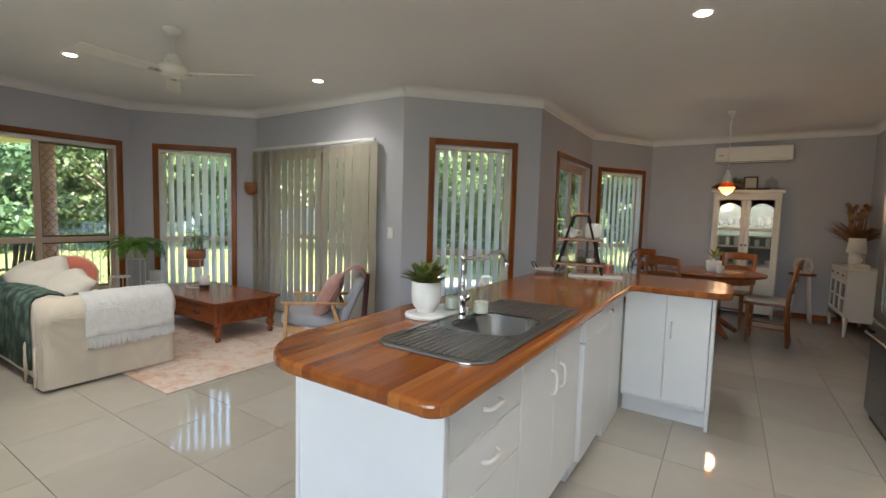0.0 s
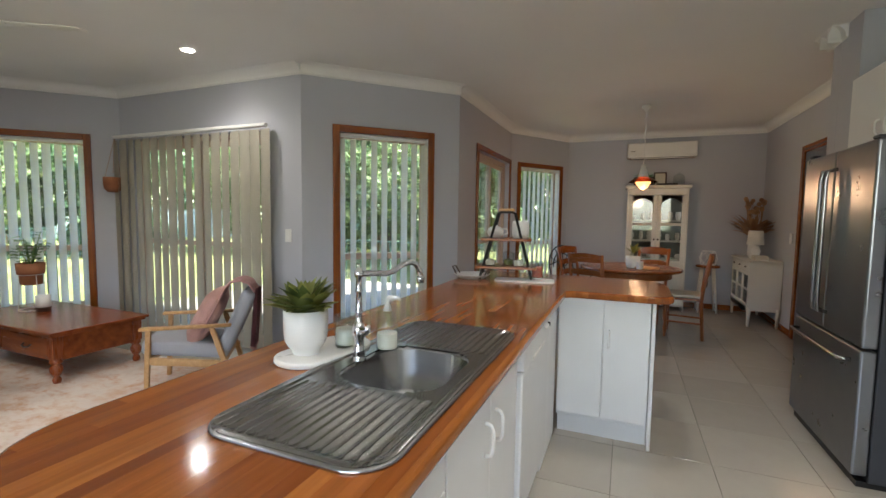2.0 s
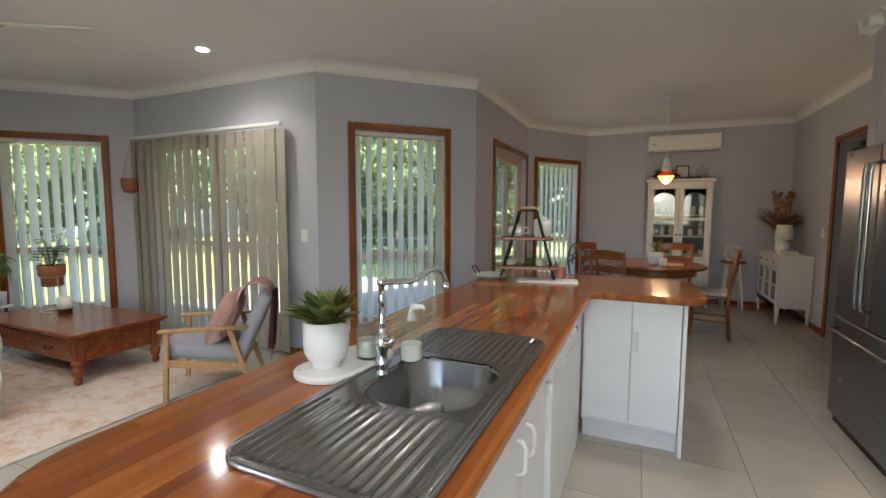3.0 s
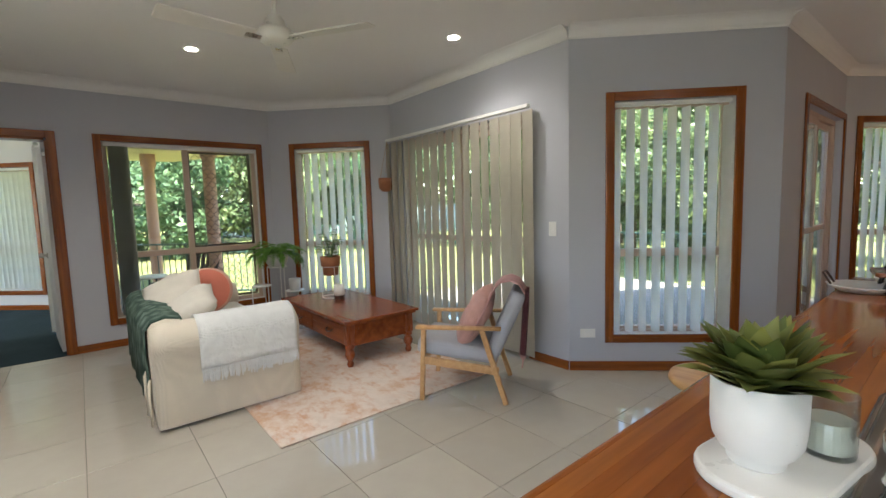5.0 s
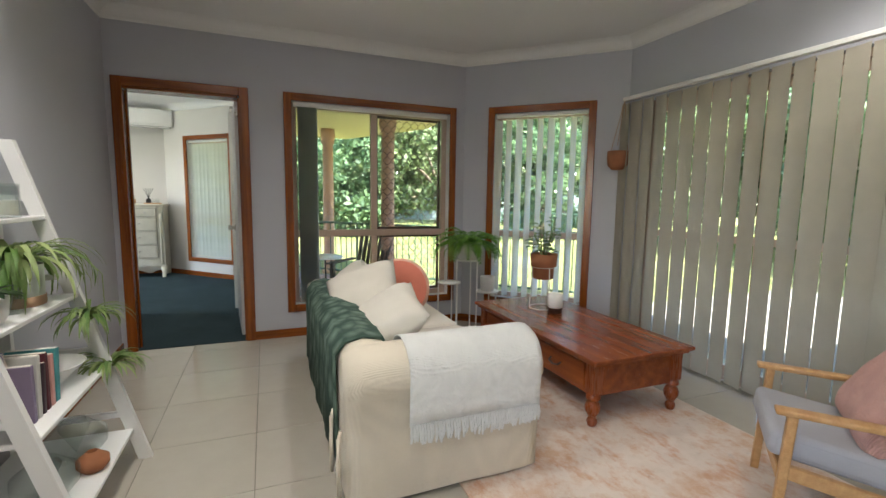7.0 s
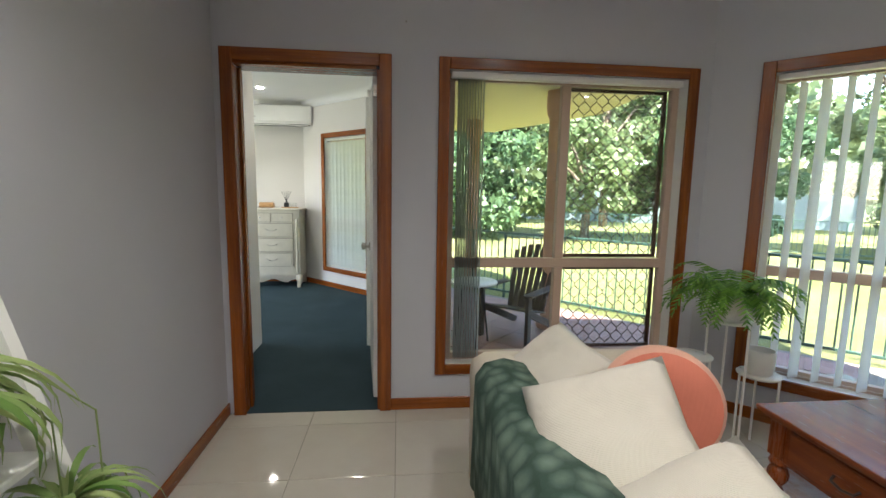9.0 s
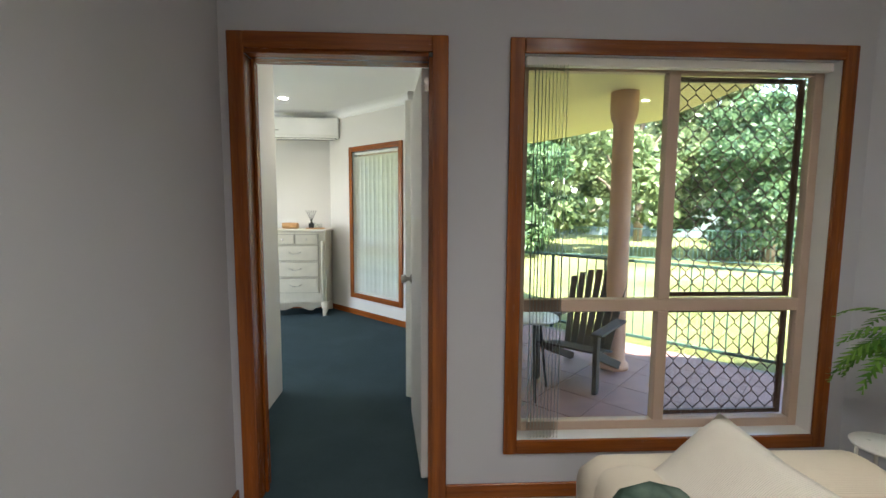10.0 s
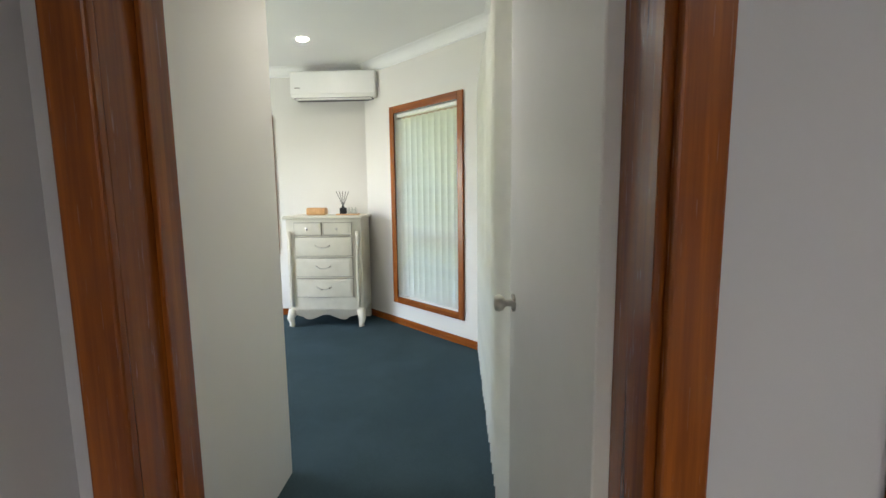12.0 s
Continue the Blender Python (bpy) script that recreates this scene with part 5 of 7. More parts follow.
for j in range(17):
    u = -0.02 + 0.27 * j / 16
    rows.append([bm.verts.new((u + 0.02 * (c > 0.46) * noise.noise((u * 9, c * 4, 1)), c + 0.025 * math.sin(u * 60), z)) for c, z in ((0.487, 0.86), (0.485, 0.75), (0.475, 0.62), (0.465, 0.48), (0.455, 0.36))])
for a, b in zip(rows, rows[1:]):
    for i in range(4):
        bm.faces.new((a[i], b[i], b[i + 1], a[i + 1]))
bmesh.ops.solidify(bm, geom=bm.faces[:], thickness=0.012)
part("hanging_end", bm, PLUM, pk, "plum end with tassels", True)
bm = B()
for j in range(22):
    u = -0.02 + 0.27 * j / 21
    tube([(u, 0.455 + 0.025 * math.sin(u * 60), 0.365), (u + 0.004, 0.456, 0.32), (u, 0.452, 0.275)], 0.006, 5, bm)
part("tassels", bm, ROSE, pk, "rose tassels")


# plant stand and plants
pst = thing("plant_stand", pose(-5.46, 3.38, 0, 0, 0, 0), "white metal three-tier plant stand", "plant stand")
for (x, y, z, r) in ((0.0, 0.0, 0.72, 0.105), (-0.03, -0.17, 0.52, 0.10), (0.03, 0.18, 0.43, 0.10)):
    part("tier", lathe([(0, z - 0.012), (r, z - 0.012), (r + 0.004, z - 0.004), (r, z), (0, z)], 28, pose(x, y, 0)), POT_WHITE, pst, "white round tier", True)
    for k in range(3):
        a = k * 2.094 + 0.4
        part("leg", tube([(x + r * math.cos(a), y + r * math.sin(a), 0.0), (x + r * math.cos(a), y + r * math.sin(a), z - 0.01)], 0.006, 6), POT_WHITE, pst)
bp = thing("boston_fern", pose(-5.46, 3.38, 0.72) @ Matrix.Scale(1.05, 4), "lush green fern in a white woven basket", "plant")
part("basket", lathe([(0, 0), (0.075, 0), (0.1, 0.03), (0.115, 0.08), (0.112, 0.15), (0.105, 0.15), (0.1, 0.12), (0, 0.12)], 28), WICKER, bp, "white woven basket", True)


def fern(parent, count, length, seed, z0):
    rnd = random.Random(seed)
    bm = B()
    for i in range(count):
        a = rnd.uniform(0, 2 * math.pi)
        d = Vector((math.cos(a), math.sin(a), 0))
        l = length * rnd.uniform(0.6, 1.1)
        ang = rnd.uniform(0.5, 1.35)
        p = Vector((0, 0, z0)) + d * 0.03
        n = 15
        for k in range(n):
            t = k / n
            q = p + (d * math.cos(ang) + Vector((0, 0, math.sin(ang)))) * l / n
            ang -= rnd.uniform(0.11, 0.19)
            s = d.cross(Vector((0, 0, 1)))
            w = 0.045 * math.sin(math.pi * (0.15 + 0.8 * t))
            for sg in (-1, 1):
                tip = q + s * sg * w + Vector((0, 0, -0.35 * w)) + d * 0.012
                b0, b1 = p + (q - p) * 0.1, p + (q - p) * 0.85
                bm.faces.new([bm.verts.new(v) for v in (b0, b1, tip + d * 0.006, tip - d * 0.003)])
            p = q
    return part("fronds", bm, FERN, parent)


fern(bp, 62, 0.36, 4, 0.12)
mp = part("white_pot", lathe([(0, 0), (0.055, 0), (0.06, 0.005), (0.066, 0.13), (0.06, 0.13), (0.055, 0.02), (0, 0.015)], 24), POT_WHITE, None, "", True)
mp.matrix_world = pst.matrix_world @ pose(0.03, 0.18, 0.43)
tagged(mp, "empty white ceramic pot on the plant stand", "pot")

cpl = thing("potted_rubber_plant", pose(-4.77, 3.70, 0.416) @ Matrix.Scale(1.3, 4), "young rubber plant in a brown pot on a wire stand", "plant")
bm = B()
for k in range(3):
    a = k * 2.094
    tube([(0.075 * math.cos(a), 0.075 * math.sin(a), 0.0), (0.062 * math.cos(a), 0.062 * math.sin(a), 0.20)], 0.003, 6, bm)
tube([(0.075 * math.cos(i * 0.2618), 0.075 * math.sin(i * 0.2618), 0.003) for i in range(24)], 0.003, 6, bm, None, True)
tube([(0.062 * math.cos(i * 0.2618), 0.062 * math.sin(i * 0.2618), 0.20) for i in range(24)], 0.003, 6, bm, None, True)
part("wire_stand", bm, POT_WHITE, cpl, "white wire stand")
part("pot", lathe([(0, 0.13), (0.055, 0.13), (0.06, 0.135), (0.062, 0.2), (0.075, 0.205), (0.08, 0.28), (0.074, 0.28), (0.07, 0.25), (0, 0.25)], 28), TERRACOTTA, cpl, "brown clay pot", True)
part("soil", lathe([(0, 0.268), (0.05, 0.267), (0.0725, 0.262)], 18), SOIL, cpl)
rnd = random.Random(8)
bm, sm = B(), B()
for i in range(9):
    a = i * 2.4
    h = 0.12 + 0.10 * rnd.random()
    tip = Vector((0.06 * math.cos(a) * rnd.random() + 0.02 * math.cos(a), 0.07 * math.sin(a), 0.265 + h))
    tube([(0.012 * math.cos(a), 0.012 * math.sin(a), 0.26), tip * 0.6 + Vector((0, 0, 0.1)), tip], 0.003, 5, sm)
    for k in range(6):
        b = k * 1.05 + i
        c = tip - Vector((0, 0, 0.02 * k))
        d = Vector((math.cos(b), math.sin(b), 0.35))
        pts = [c + d * 0.012 * j + Vector((0, 0, -0.0022 * j * j * 0.4)) for j in range(6)]
        ribbon(bm, pts, [0.003, 0.016, 0.023, 0.024, 0.016, 0.002])
part("stems", sm, RUBBER, cpl)
part("leaves", bm, RUBBER, cpl, "", True)
for ob in cpl.children:
    if ob.name.startswith("wire_stand"):
        ob.scale.z = 1.25
    else:
        ob.location.z = 0.05
cnd = thing("candle_bowl", pose(-4.60, 3.70, 0.416) @ Matrix.Scale(1.1, 4), "white ceramic candle pot on a dark wooden foot", "candle")
part("foot", lathe([(0, 0), (0.045, 0), (0.05, 0.012), (0.042, 0.02), (0.052, 0.032), (0.05, 0.04), (0, 0.04)], 20), DARK_WOOD, cnd, "dark turned foot", True)
part("bowl", lathe([(0, 0.04), (0.045, 0.04), (0.05, 0.046), (0.05, 0.135), (0.046, 0.135), (0.045, 0.11), (0, 0.11)], 24), POT_WHITE, cnd, "", True)

hp = thing("hanging_planter", M_C @ pose(0.0, -0.09, 0.0), "half-round terracotta wall planter hung on cords", "planter")
part("bowl", lathe([(0, 1.52), (0.05, 1.525), (0.08, 1.56), (0.088, 1.62), (0.088, 1.68), (0.082, 1.68), (0.075, 1.58), (0, 1.56)], 24), TERRACOTTA, hp, "terracotta bowl", True)
for k in range(3):
    a = k * 2.094 + 0.5
    part("cord", tube([(0.08 * math.cos(a), 0.08 * math.sin(a), 1.67), (0.02, 0.02, 2.10)], 0.003, 5), CLAY, hp, "leather cord")
part("hook", tube([(0.02, 0.02, 2.09), (0.02, 0.05, 2.115), (0.02, 0.085, 2.11)], 0.005, 6), NICKEL, hp)

# ladder shelf against the south wall
LX0, LX1 = -4.30, -3.56
ls = thing("ladder_shelf", pose(0, 0.64, 0), "white painted leaning ladder shelf", "shelf")


def rail_board(x0, x1, y0, z0, y1, z1, w, d):
    bm = B()
    vs = []
    for x in (x0, x1):
        vs.append([bm.verts.new((x, y0 - w / 2, z0)), bm.verts.new((x, y0 + w / 2, z0)), bm.verts.new((x, y1 + w / 2, z1)), bm.verts.new((x, y1 - w / 2, z1))])
    a, b = vs
    bm.faces.new(a[::-1])
    bm.faces.new(b)
    for i in range(4):
        bm.faces.new((a[i], a[(i + 1) % 4], b[(i + 1) % 4], b[i]))
    return bm


SHELVES = ((0.16, 0.46), (0.48, 0.38), (0.82, 0.29), (1.16, 0.20))
for x in (LX0, LX1 - 0.028):
    part("front_upright", rail_board(x, x + 0.028, 0.50, 0.0, 0.085, 1.47, 0.055, 0), WHITE_GLOSS, ls)
    part("rear_upright", boxed(x, x + 0.028, 0.005, 0.045, 0.0, 1.47, 0.002), WHITE_GLOSS, ls)
    for z, d in SHELVES:
        part("side_rail", boxed(x + 0.001, x + 0.027, 0.046, d - 0.03, z + 0.06, z + 0.085, 0.002), WHITE_GLOSS, ls)
for z, d in SHELVES:
    part("shelf_board", boxed(LX0 + 0.028, LX1 - 0.028, 0.046, d + 0.0, z - 0.018, z, 0.003), WHITE_GLOSS, ls)


# ---- outside ----
GRASS = Mat("lawn", (0.2, 0.25, 0.06), 1.0, 0.0, 0.1)
GRASS.color(GRASS.mix(GRASS.ramp(GRASS.noise(0.6, 6.0), (0.35, (0, 0, 0)), (0.65, (1, 1, 1))), (0.16, 0.19, 0.06), (0.27, 0.27, 0.12)))
GRASS.bump(GRASS.noise(60.0, 4.0), 1.0, 0.05)
PATIO = plain("patio_tile", (0.27, 0.15, 0.13), 0.55, var=0.2, scale=4, bump=0.1)
COLUMN = plain("salmon_render", (0.56, 0.33, 0.23), 0.8, var=0.06, bump=0.25, fine=80)
SOFFIT = plain("cream_soffit", (0.62, 0.53, 0.30), 0.7, var=0.04, bump=0.03)
RAIL = plain("green_railing", (0.045, 0.10, 0.08), 0.45, var=0.05, bump=0.0)
FENCE_C = plain("blue_grey_sheet_fence", (0.16, 0.21, 0.22), 0.7, var=0.1, bump=0.1)
WEATHERED = timber("weathered_timber", (0.045, 0.035, 0.03), (0.12, 0.095, 0.08), 0.8, "z", 10)

gr = part("ground", boxed(-400, 400, -400, 400, -0.4, -0.16), GRASS.m)
tagged(gr, "sunlit dry green lawn reaching into the distance", "lawn", "", "structure")


def tree_crown(seed, count, rx, rz, z0, leaf, material, parent, clumps=42):
    """Leaves in many clumps, with an uneven outline and gaps."""
    rnd = np.random.RandomState(seed)
    cl = []
    while len(cl) < clumps:
        v = rnd.uniform(-1, 1, 3)
        if 0.25 < np.linalg.norm(v) < 1:
            cl.append((v * (rx, rx, rz) + (0, 0, z0 + rz), rnd.uniform(0.28, 0.55) * rx * 0.6))
    verts, faces = [], []
    per = count // clumps
    for c, r in cl:
        for _ in range(per):
            v = rnd.normal(0, 1, 3)
            v = v / np.linalg.norm(v) * r * rnd.uniform(0.55, 1.05)
            p = c + v * (1, 1, 0.8)
            a = rnd.normal(0, 1, 3)
            a /= np.linalg.norm(a)
            b = np.cross(a, rnd.normal(0, 1, 3))
            b /= max(1e-6, np.linalg.norm(b))
            s = leaf * rnd.uniform(0.6, 1.3)
            k = len(verts)
            verts += [tuple(p - a * s), tuple(p - b * s * 0.5), tuple(p + a * s), tuple(p + b * s * 0.5)]
            faces.append((k, k + 1, k + 2, k + 3))
    me = bpy.data.meshes.new("crown")
    me.from_pydata(verts, [], faces)
    me.materials.append(material)
    ob = new("crown", me)
    ob.parent = parent
    return ob, cl


def tree(x, y, h, rx, material, label, seed, count=9000, leaf=0.11, trunk=0.16, low=0.25, s=1.0):
    t = thing("tree", pose(x, y, -0.16, 0, 0, seed * 37 % 360), label, "tree")
    rz = h * (1 - low) / 2
    ob, cl = tree_crown(seed, count, rx, rz, h * low, leaf, material, t)
    part("trunk", tube([(0, 0, 0), (0.05, 0.03, h * 0.25), (-0.04, 0.06, h * 0.5), (0.02, 0, h * 0.8)], trunk, 10, None, [trunk, trunk * 0.75, trunk * 0.5, trunk * 0.15]), BARK, t, "", True)
    for c, r in cl[:9]:
        part("limb", tube([(0, 0.03, h * 0.3), (c[0] * 0.5, c[1] * 0.5, h * 0.3 + (c[2] - h * 0.3) * 0.6), tuple(c)], 0.05, 6, None, [trunk * 0.45, trunk * 0.25, trunk * 0.06]), BARK, t)
    return t


t1 = tree(-19.0, 4.2, 5.2, 2.6, TREE_LEAF_DARK, "dense dark green conifer at the edge of the lawn", 1, 14000, 0.12, 0.18, 0.02)
t2 = tree(-18.0, 8.0, 5.6, 2.4, TREE_LEAF, "leafy green garden tree", 2, 12000, 0.13, 0.16, 0.06)
t3 = tree(-24.0, 11.5, 10.5, 4.2, GUM_LEAF, "tall pale gum tree", 3, 12000, 0.16, 0.22, 0.3)
t4 = tree(-4.6, 13.5, 4.6, 2.2, TREE_LEAF, "flowering shrub tree beyond the lawn", 4, 12000, 0.1, 0.14, 0.08)
G2 = [(t1, -20.5, 0.8, 1.05, 70), (t1, -16.2, 11.5, 0.9, 200), (t2, -21.0, -3.0, 1.2, 30), (t3, -31.0, 4.0, 1.1, 90), (t3, -28.0, -4.0, 1.2, 160), (t3, -27.0, 19.0, 1.1, 220), (t3, -20.0, 24.0, 1.2, 20),
      (t2, -12.5, 15.0, 0.95, 110), (t1, -9.0, 17.0, 1.1, 140), (t2, -1.2, 14.5, 0.9, 260), (t4, -3.6, 11.8, 0.75, 45), (t3, -10.0, 28.0, 1.1, 310), (t3, 0.0, 26.0, 1.2, 75), (t2, -7.0, 14.2, 0.9, 15), (t1, -16.5, -5.5, 1.1, 250), (t3, -24.0, 3.0, 0.9, 12)]
for src, x, y, k, rot in G2:
    c = copy_thing(src, pose(x, y, -0.16, 0, 0, rot))
    c.scale = (k, k, k)

rnd_ = np.random.RandomState(77)
verts, faces = [], []
for _ in range(15000):
    ang, rad = rnd_.uniform(1.2, 4.2), rnd_.uniform(52, 64)
    crest = 10 + 3.5 * noise.noise((ang * 9, 0, 0)) + 2 * noise.noise((ang * 31, 3, 0))
    c_ = np.array((rad * math.cos(ang) - 4, rad * math.sin(ang) + 4, crest * rnd_.uniform(0, 1) ** 0.8))
    a_ = rnd_.normal(0, 1, 3)
    a_ *= rnd_.uniform(0.5, 1.0) / np.linalg.norm(a_)
    b_ = np.cross(a_, rnd_.normal(0, 1, 3))
    b_ *= 0.5 / max(1e-6, np.linalg.norm(b_))
    k = len(verts)
    verts += [tuple(c_ - a_), tuple(c_ - b_), tuple(c_ + a_), tuple(c_ + b_)]
    faces.append((k, k + 1, k + 2, k + 3))
me = bpy.data.meshes.new("far_woods")
me.from_pydata(verts, [], faces)
me.materials.append(GUM_LEAF)
tagged(new("far_woods", me), "pale green distant bush behind the gardens", "woods", "", "stuff")

# covered patio outside the sliding window
pb = part("patio", prism([(-10.7, 1.84), (-6.17, 1.84), (-6.17, 3.7), (-5.1, 4.78), (-5.1, 7.4)], -0.3, -0.112), GROUT)
tagged(pb, "terracotta tiled patio slab", "patio", "", "structure")
pc2 = part("patio_north", prism([(-5.09, 4.79), (-2.62, 4.79), (-1.6, 5.85), (-1.6, 7.2), (-5.09, 7.2)], -0.3, -0.125), PATIO)
tagged(pc2, "terracotta paving outside the living room", "patio", "", "structure")
rf = part("patio_roof", prism([(-11.2, 1.84), (-6.17, 1.84), (-6.17, 4.2), (-9.2, 4.3), (-11.2, 3.3)], 2.42, 2.60, 0.01), SOFFIT)
tagged(rf, "cream lined verandah soffit over the patio", "roof", "", "structure")
rf = part("patio_roof_north", prism([(-5.1, 4.79), (-2.65, 4.79), (-1.75, 5.75), (-1.75, 6.3), (-5.9, 6.3), (-6.2, 4.1)], 2.42, 2.6, 0.01), SOFFIT)
tagged(rf, "cream lined eaves outside the living room", "roof", "", "structure")
rb = part("roof", prism([(-10.4, -3.3), (3.2, -3.3), (3.2, 9.5), (-1.1, 9.5), (-1.9, 8.1), (-1.9, 6.0), (-2.7, 5.1), (-5.2, 5.1), (-6.5, 3.9), (-6.5, 1.95), (-8.8, 1.95), (-10.4, 0.35)], 2.80, 2.9), SOFFIT)
tagged(rb, "flat underside of the house roof", "roof", "", "structure")
for x, y in ((-7.98, 3.30), (-10.0, 2.75)):
    c = thing("column", pose(x, y, -0.112), "salmon-pink rendered round verandah column", "column", "verandah columns")
    part("shaft", lathe([(0, 0), (0.13, 0), (0.13, 0.05), (0.1, 0.08), (0.095, 0.12), (0.088, 2.25), (0.11, 2.3), (0.12, 2.36), (0.12, 2.53), (0, 2.53)], 28), COLUMN, c, "", True)


def railing(name, p0, p1, z=-0.13, h=0.95):
    m = frame_of(p0, p1, z)
    l = math.hypot(p1[0] - p0[0], p1[1] - p0[1])
    r = thing(name, m, "dark green metal pool-style railing", "railing")
    part("top_rail", boxed(0, l, -0.02, 0.02, h - 0.03, h, 0.004), RAIL, r)
    part("bottom_rail", boxed(0, l, -0.015, 0.015, 0.08, 0.11, 0.004), RAIL, r)
    n = int(l / 0.11)
    for i in range(n + 1):
        part("baluster", tube([(i * l / n, 0, 0.0 if i % 16 == 0 else 0.1), (i * l / n, 0, h - 0.02)], 0.018 if i % 16 == 0 else 0.008, 6), RAIL, r)


railing("railing", (-10.75, 1.9), (-9.0, 3.62))
railing("railing", (-9.0, 3.62), (-6.4, 6.25))
railing("railing", (-20.0, 2.5), (-13.0, 14.0), -0.16)
railing("railing", (-6.0, 9.2), (-1.5, 9.4), -0.16)
fn = thing("sheet_fence", pose(-27, 14, -0.16, 0, 0, 60), "blue-grey sheet metal boundary fence", "fence")
for i in range(24):
    part("panel", boxed(-9 + i * 0.8, -9 + i * 0.8 + 0.78, -0.02 - 0.015 * (i % 2), 0.02 - 0.015 * (i % 2), 0.02, 1.7, 0.004), FENCE_C, fn)

# slatted garden chair on the patio
ac = thing("adirondack_chair", pose(-7.75, 2.86, -0.112, 0, 0, 48) @ Matrix.Scale(0.9, 4), "weathered dark slatted garden chair on the patio", "chair")
for i in range(7):
    x = -0.24 + 0.08 * i
    h = 0.72 + 0.10 * math.cos((i - 3) * 0.5)
    sl = part("back_slat", boxed(-0.034, 0.034, -0.01, 0.01, 0, h, 0.008, 2), WEATHERED, ac)
    sl.matrix_basis = pose(x * 0.85, 0.25, 0.26, -22, x * 22, 0)
for i in range(6):
    sl = part("seat_slat", boxed(-0.27, 0.27, -0.04, 0.04, -0.01, 0.01, 0.004), WEATHERED, ac)
    sl.matrix_basis = pose(0, -0.28 + i * 0.095, 0.38 - i * 0.022, -13, 0, 0)
for s in (-1, 1):
    part("front_leg", boxed(s * 0.29 - 0.02, s * 0.29 + 0.02, -0.32, -0.24, 0, 0.55, 0.004), WEATHERED, ac)
    sl = part("rear_leg", boxed(-0.015, 0.015, -0.04, 0.04, -0.02, 0.88, 0.004), WEATHERED, ac)
    sl.matrix_basis = pose(s * 0.27, -0.26, 0.36, -113, 0, 0)
    part("arm", boxed(s * 0.31 - 0.055, s * 0.31 + 0.055, -0.36, 0.34, 0.55, 0.572, 0.006), WEATHERED, ac)
wt = thing("patio_table", pose(-7.45, 2.36, -0.112), "small round white patio table on dark legs", "table")
part("top", lathe([(0, 0.62), (0.22, 0.62), (0.225, 0.63), (0.22, 0.64), (0, 0.64)], 28), POT_WHITE, wt, "", True)
for k in range(3):
    a = k * 2.094
    part("leg", tube([(0.2 * math.cos(a), 0.2 * math.sin(a), 0), (0.1 * math.cos(a), 0.1 * math.sin(a), 0.62)], 0.011, 6), BLACK, wt)

# patio tiles, laid on the diagonal
me = bpy.data.meshes.new("paver")
bm = boxed(-0.198, 0.198, -0.198, 0.198, -0.02, 0.0, 0.003)
bm.to_mesh(me)
bm.free()
me.materials.append(PATIO)
for i in range(-16, 18):
    for j in range(-16, 18):
        x, y = -8.1 + (i - j) * 0.2 * 1.414 , 4.0 + (i + j) * 0.2 * 1.414
        if -10.4 < x < -6.45 and 2.1 < y < 5.9 and y < x + 12.2:
            o = new("paver", me)
            o.parent = pb
            o.matrix_basis = pose(x, y, -0.105, 0, 0, 45)


# ---- ceiling fittings ----
LED = glowing("led_disc", (1.0, 0.95, 0.86), 14.0)


def downlight(x, y, z):
    d = thing("downlight", pose(x, y, z), "round white recessed LED downlight, lit, some added as fill", "downlight", "ceiling downlights")
    part("trim_ring", lathe([(0.042, -0.002), (0.056, -0.004), (0.058, 0.0), (0.04, 0.0)], 28), PLASTIC, d, "white ring", True)
    part("lens", lathe([(0, -0.0015), (0.043, -0.0015), (0.043, 0.0)], 28), LED, d, "lit frosted lens")


# The added fill lamps, the second bedroom one included, get fittings too.
for dx, dy in DOWNLIGHTS_AND_FILLS:
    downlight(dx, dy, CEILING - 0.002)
downlight(-9.2, -0.06, CEILING - 0.024)
downlight(-7.3, 0.95, CEILING - 0.024)
sd = thing("smoke_alarm", pose(-5.27, 1.3, CEILING), "white round smoke alarm on the ceiling", "smoke alarm")
part("body", lathe([(0, -0.035), (0.035, -0.034), (0.052, -0.022), (0.055, -0.001), (0, -0.001)], 28), PLASTIC, sd, "", True)

FAN_BLADE = plain("fan_blade_white", (0.72, 0.70, 0.64), 0.3, var=0.03, bump=0.0)
fan = thing("ceiling_fan", pose(-3.09, 2.66, 0), "cream three-blade ceiling fan at rest", "ceiling fan")
part("canopy", lathe([(0, CEILING - 0.002), (0.06, CEILING - 0.002), (0.062, CEILING - 0.02), (0.04, CEILING - 0.05), (0, CEILING - 0.055)][::-1], 24), FAN_BLADE, fan, "", True)
part("rod", tube([(0, 0, CEILING - 0.05), (0, 0, 2.42)], 0.012, 10), FAN_BLADE, fan)
part("motor", lathe([(0, 2.27), (0.05, 2.272), (0.085, 2.285), (0.1, 2.305), (0.1, 2.335), (0.085, 2.352), (0.06, 2.36), (0.055, 2.40), (0.035, 2.43), (0, 2.435)], 32), FAN_BLADE, fan, "rounded motor housing", True)
for k in range(3):
    a = radians(34 + 120 * k)
    bl = part("blade", prism([(0.12, -0.05), (0.585, -0.062), (0.60, -0.048), (0.60, 0.048), (0.585, 0.062), (0.12, 0.05)], -0.004, 0.004, 0.003, 1), FAN_BLADE, fan, "flat blade")
    bl.matrix_basis = Matrix.Translation((0, 0, 2.30)) @ Matrix.Rotation(a, 4, "Z") @ Matrix.Rotation(radians(10), 4, "X")
    part("bracket", boxed(0.08, 0.17, -0.02, 0.02, -0.012, -0.005, 0.002), NICKEL, bl)


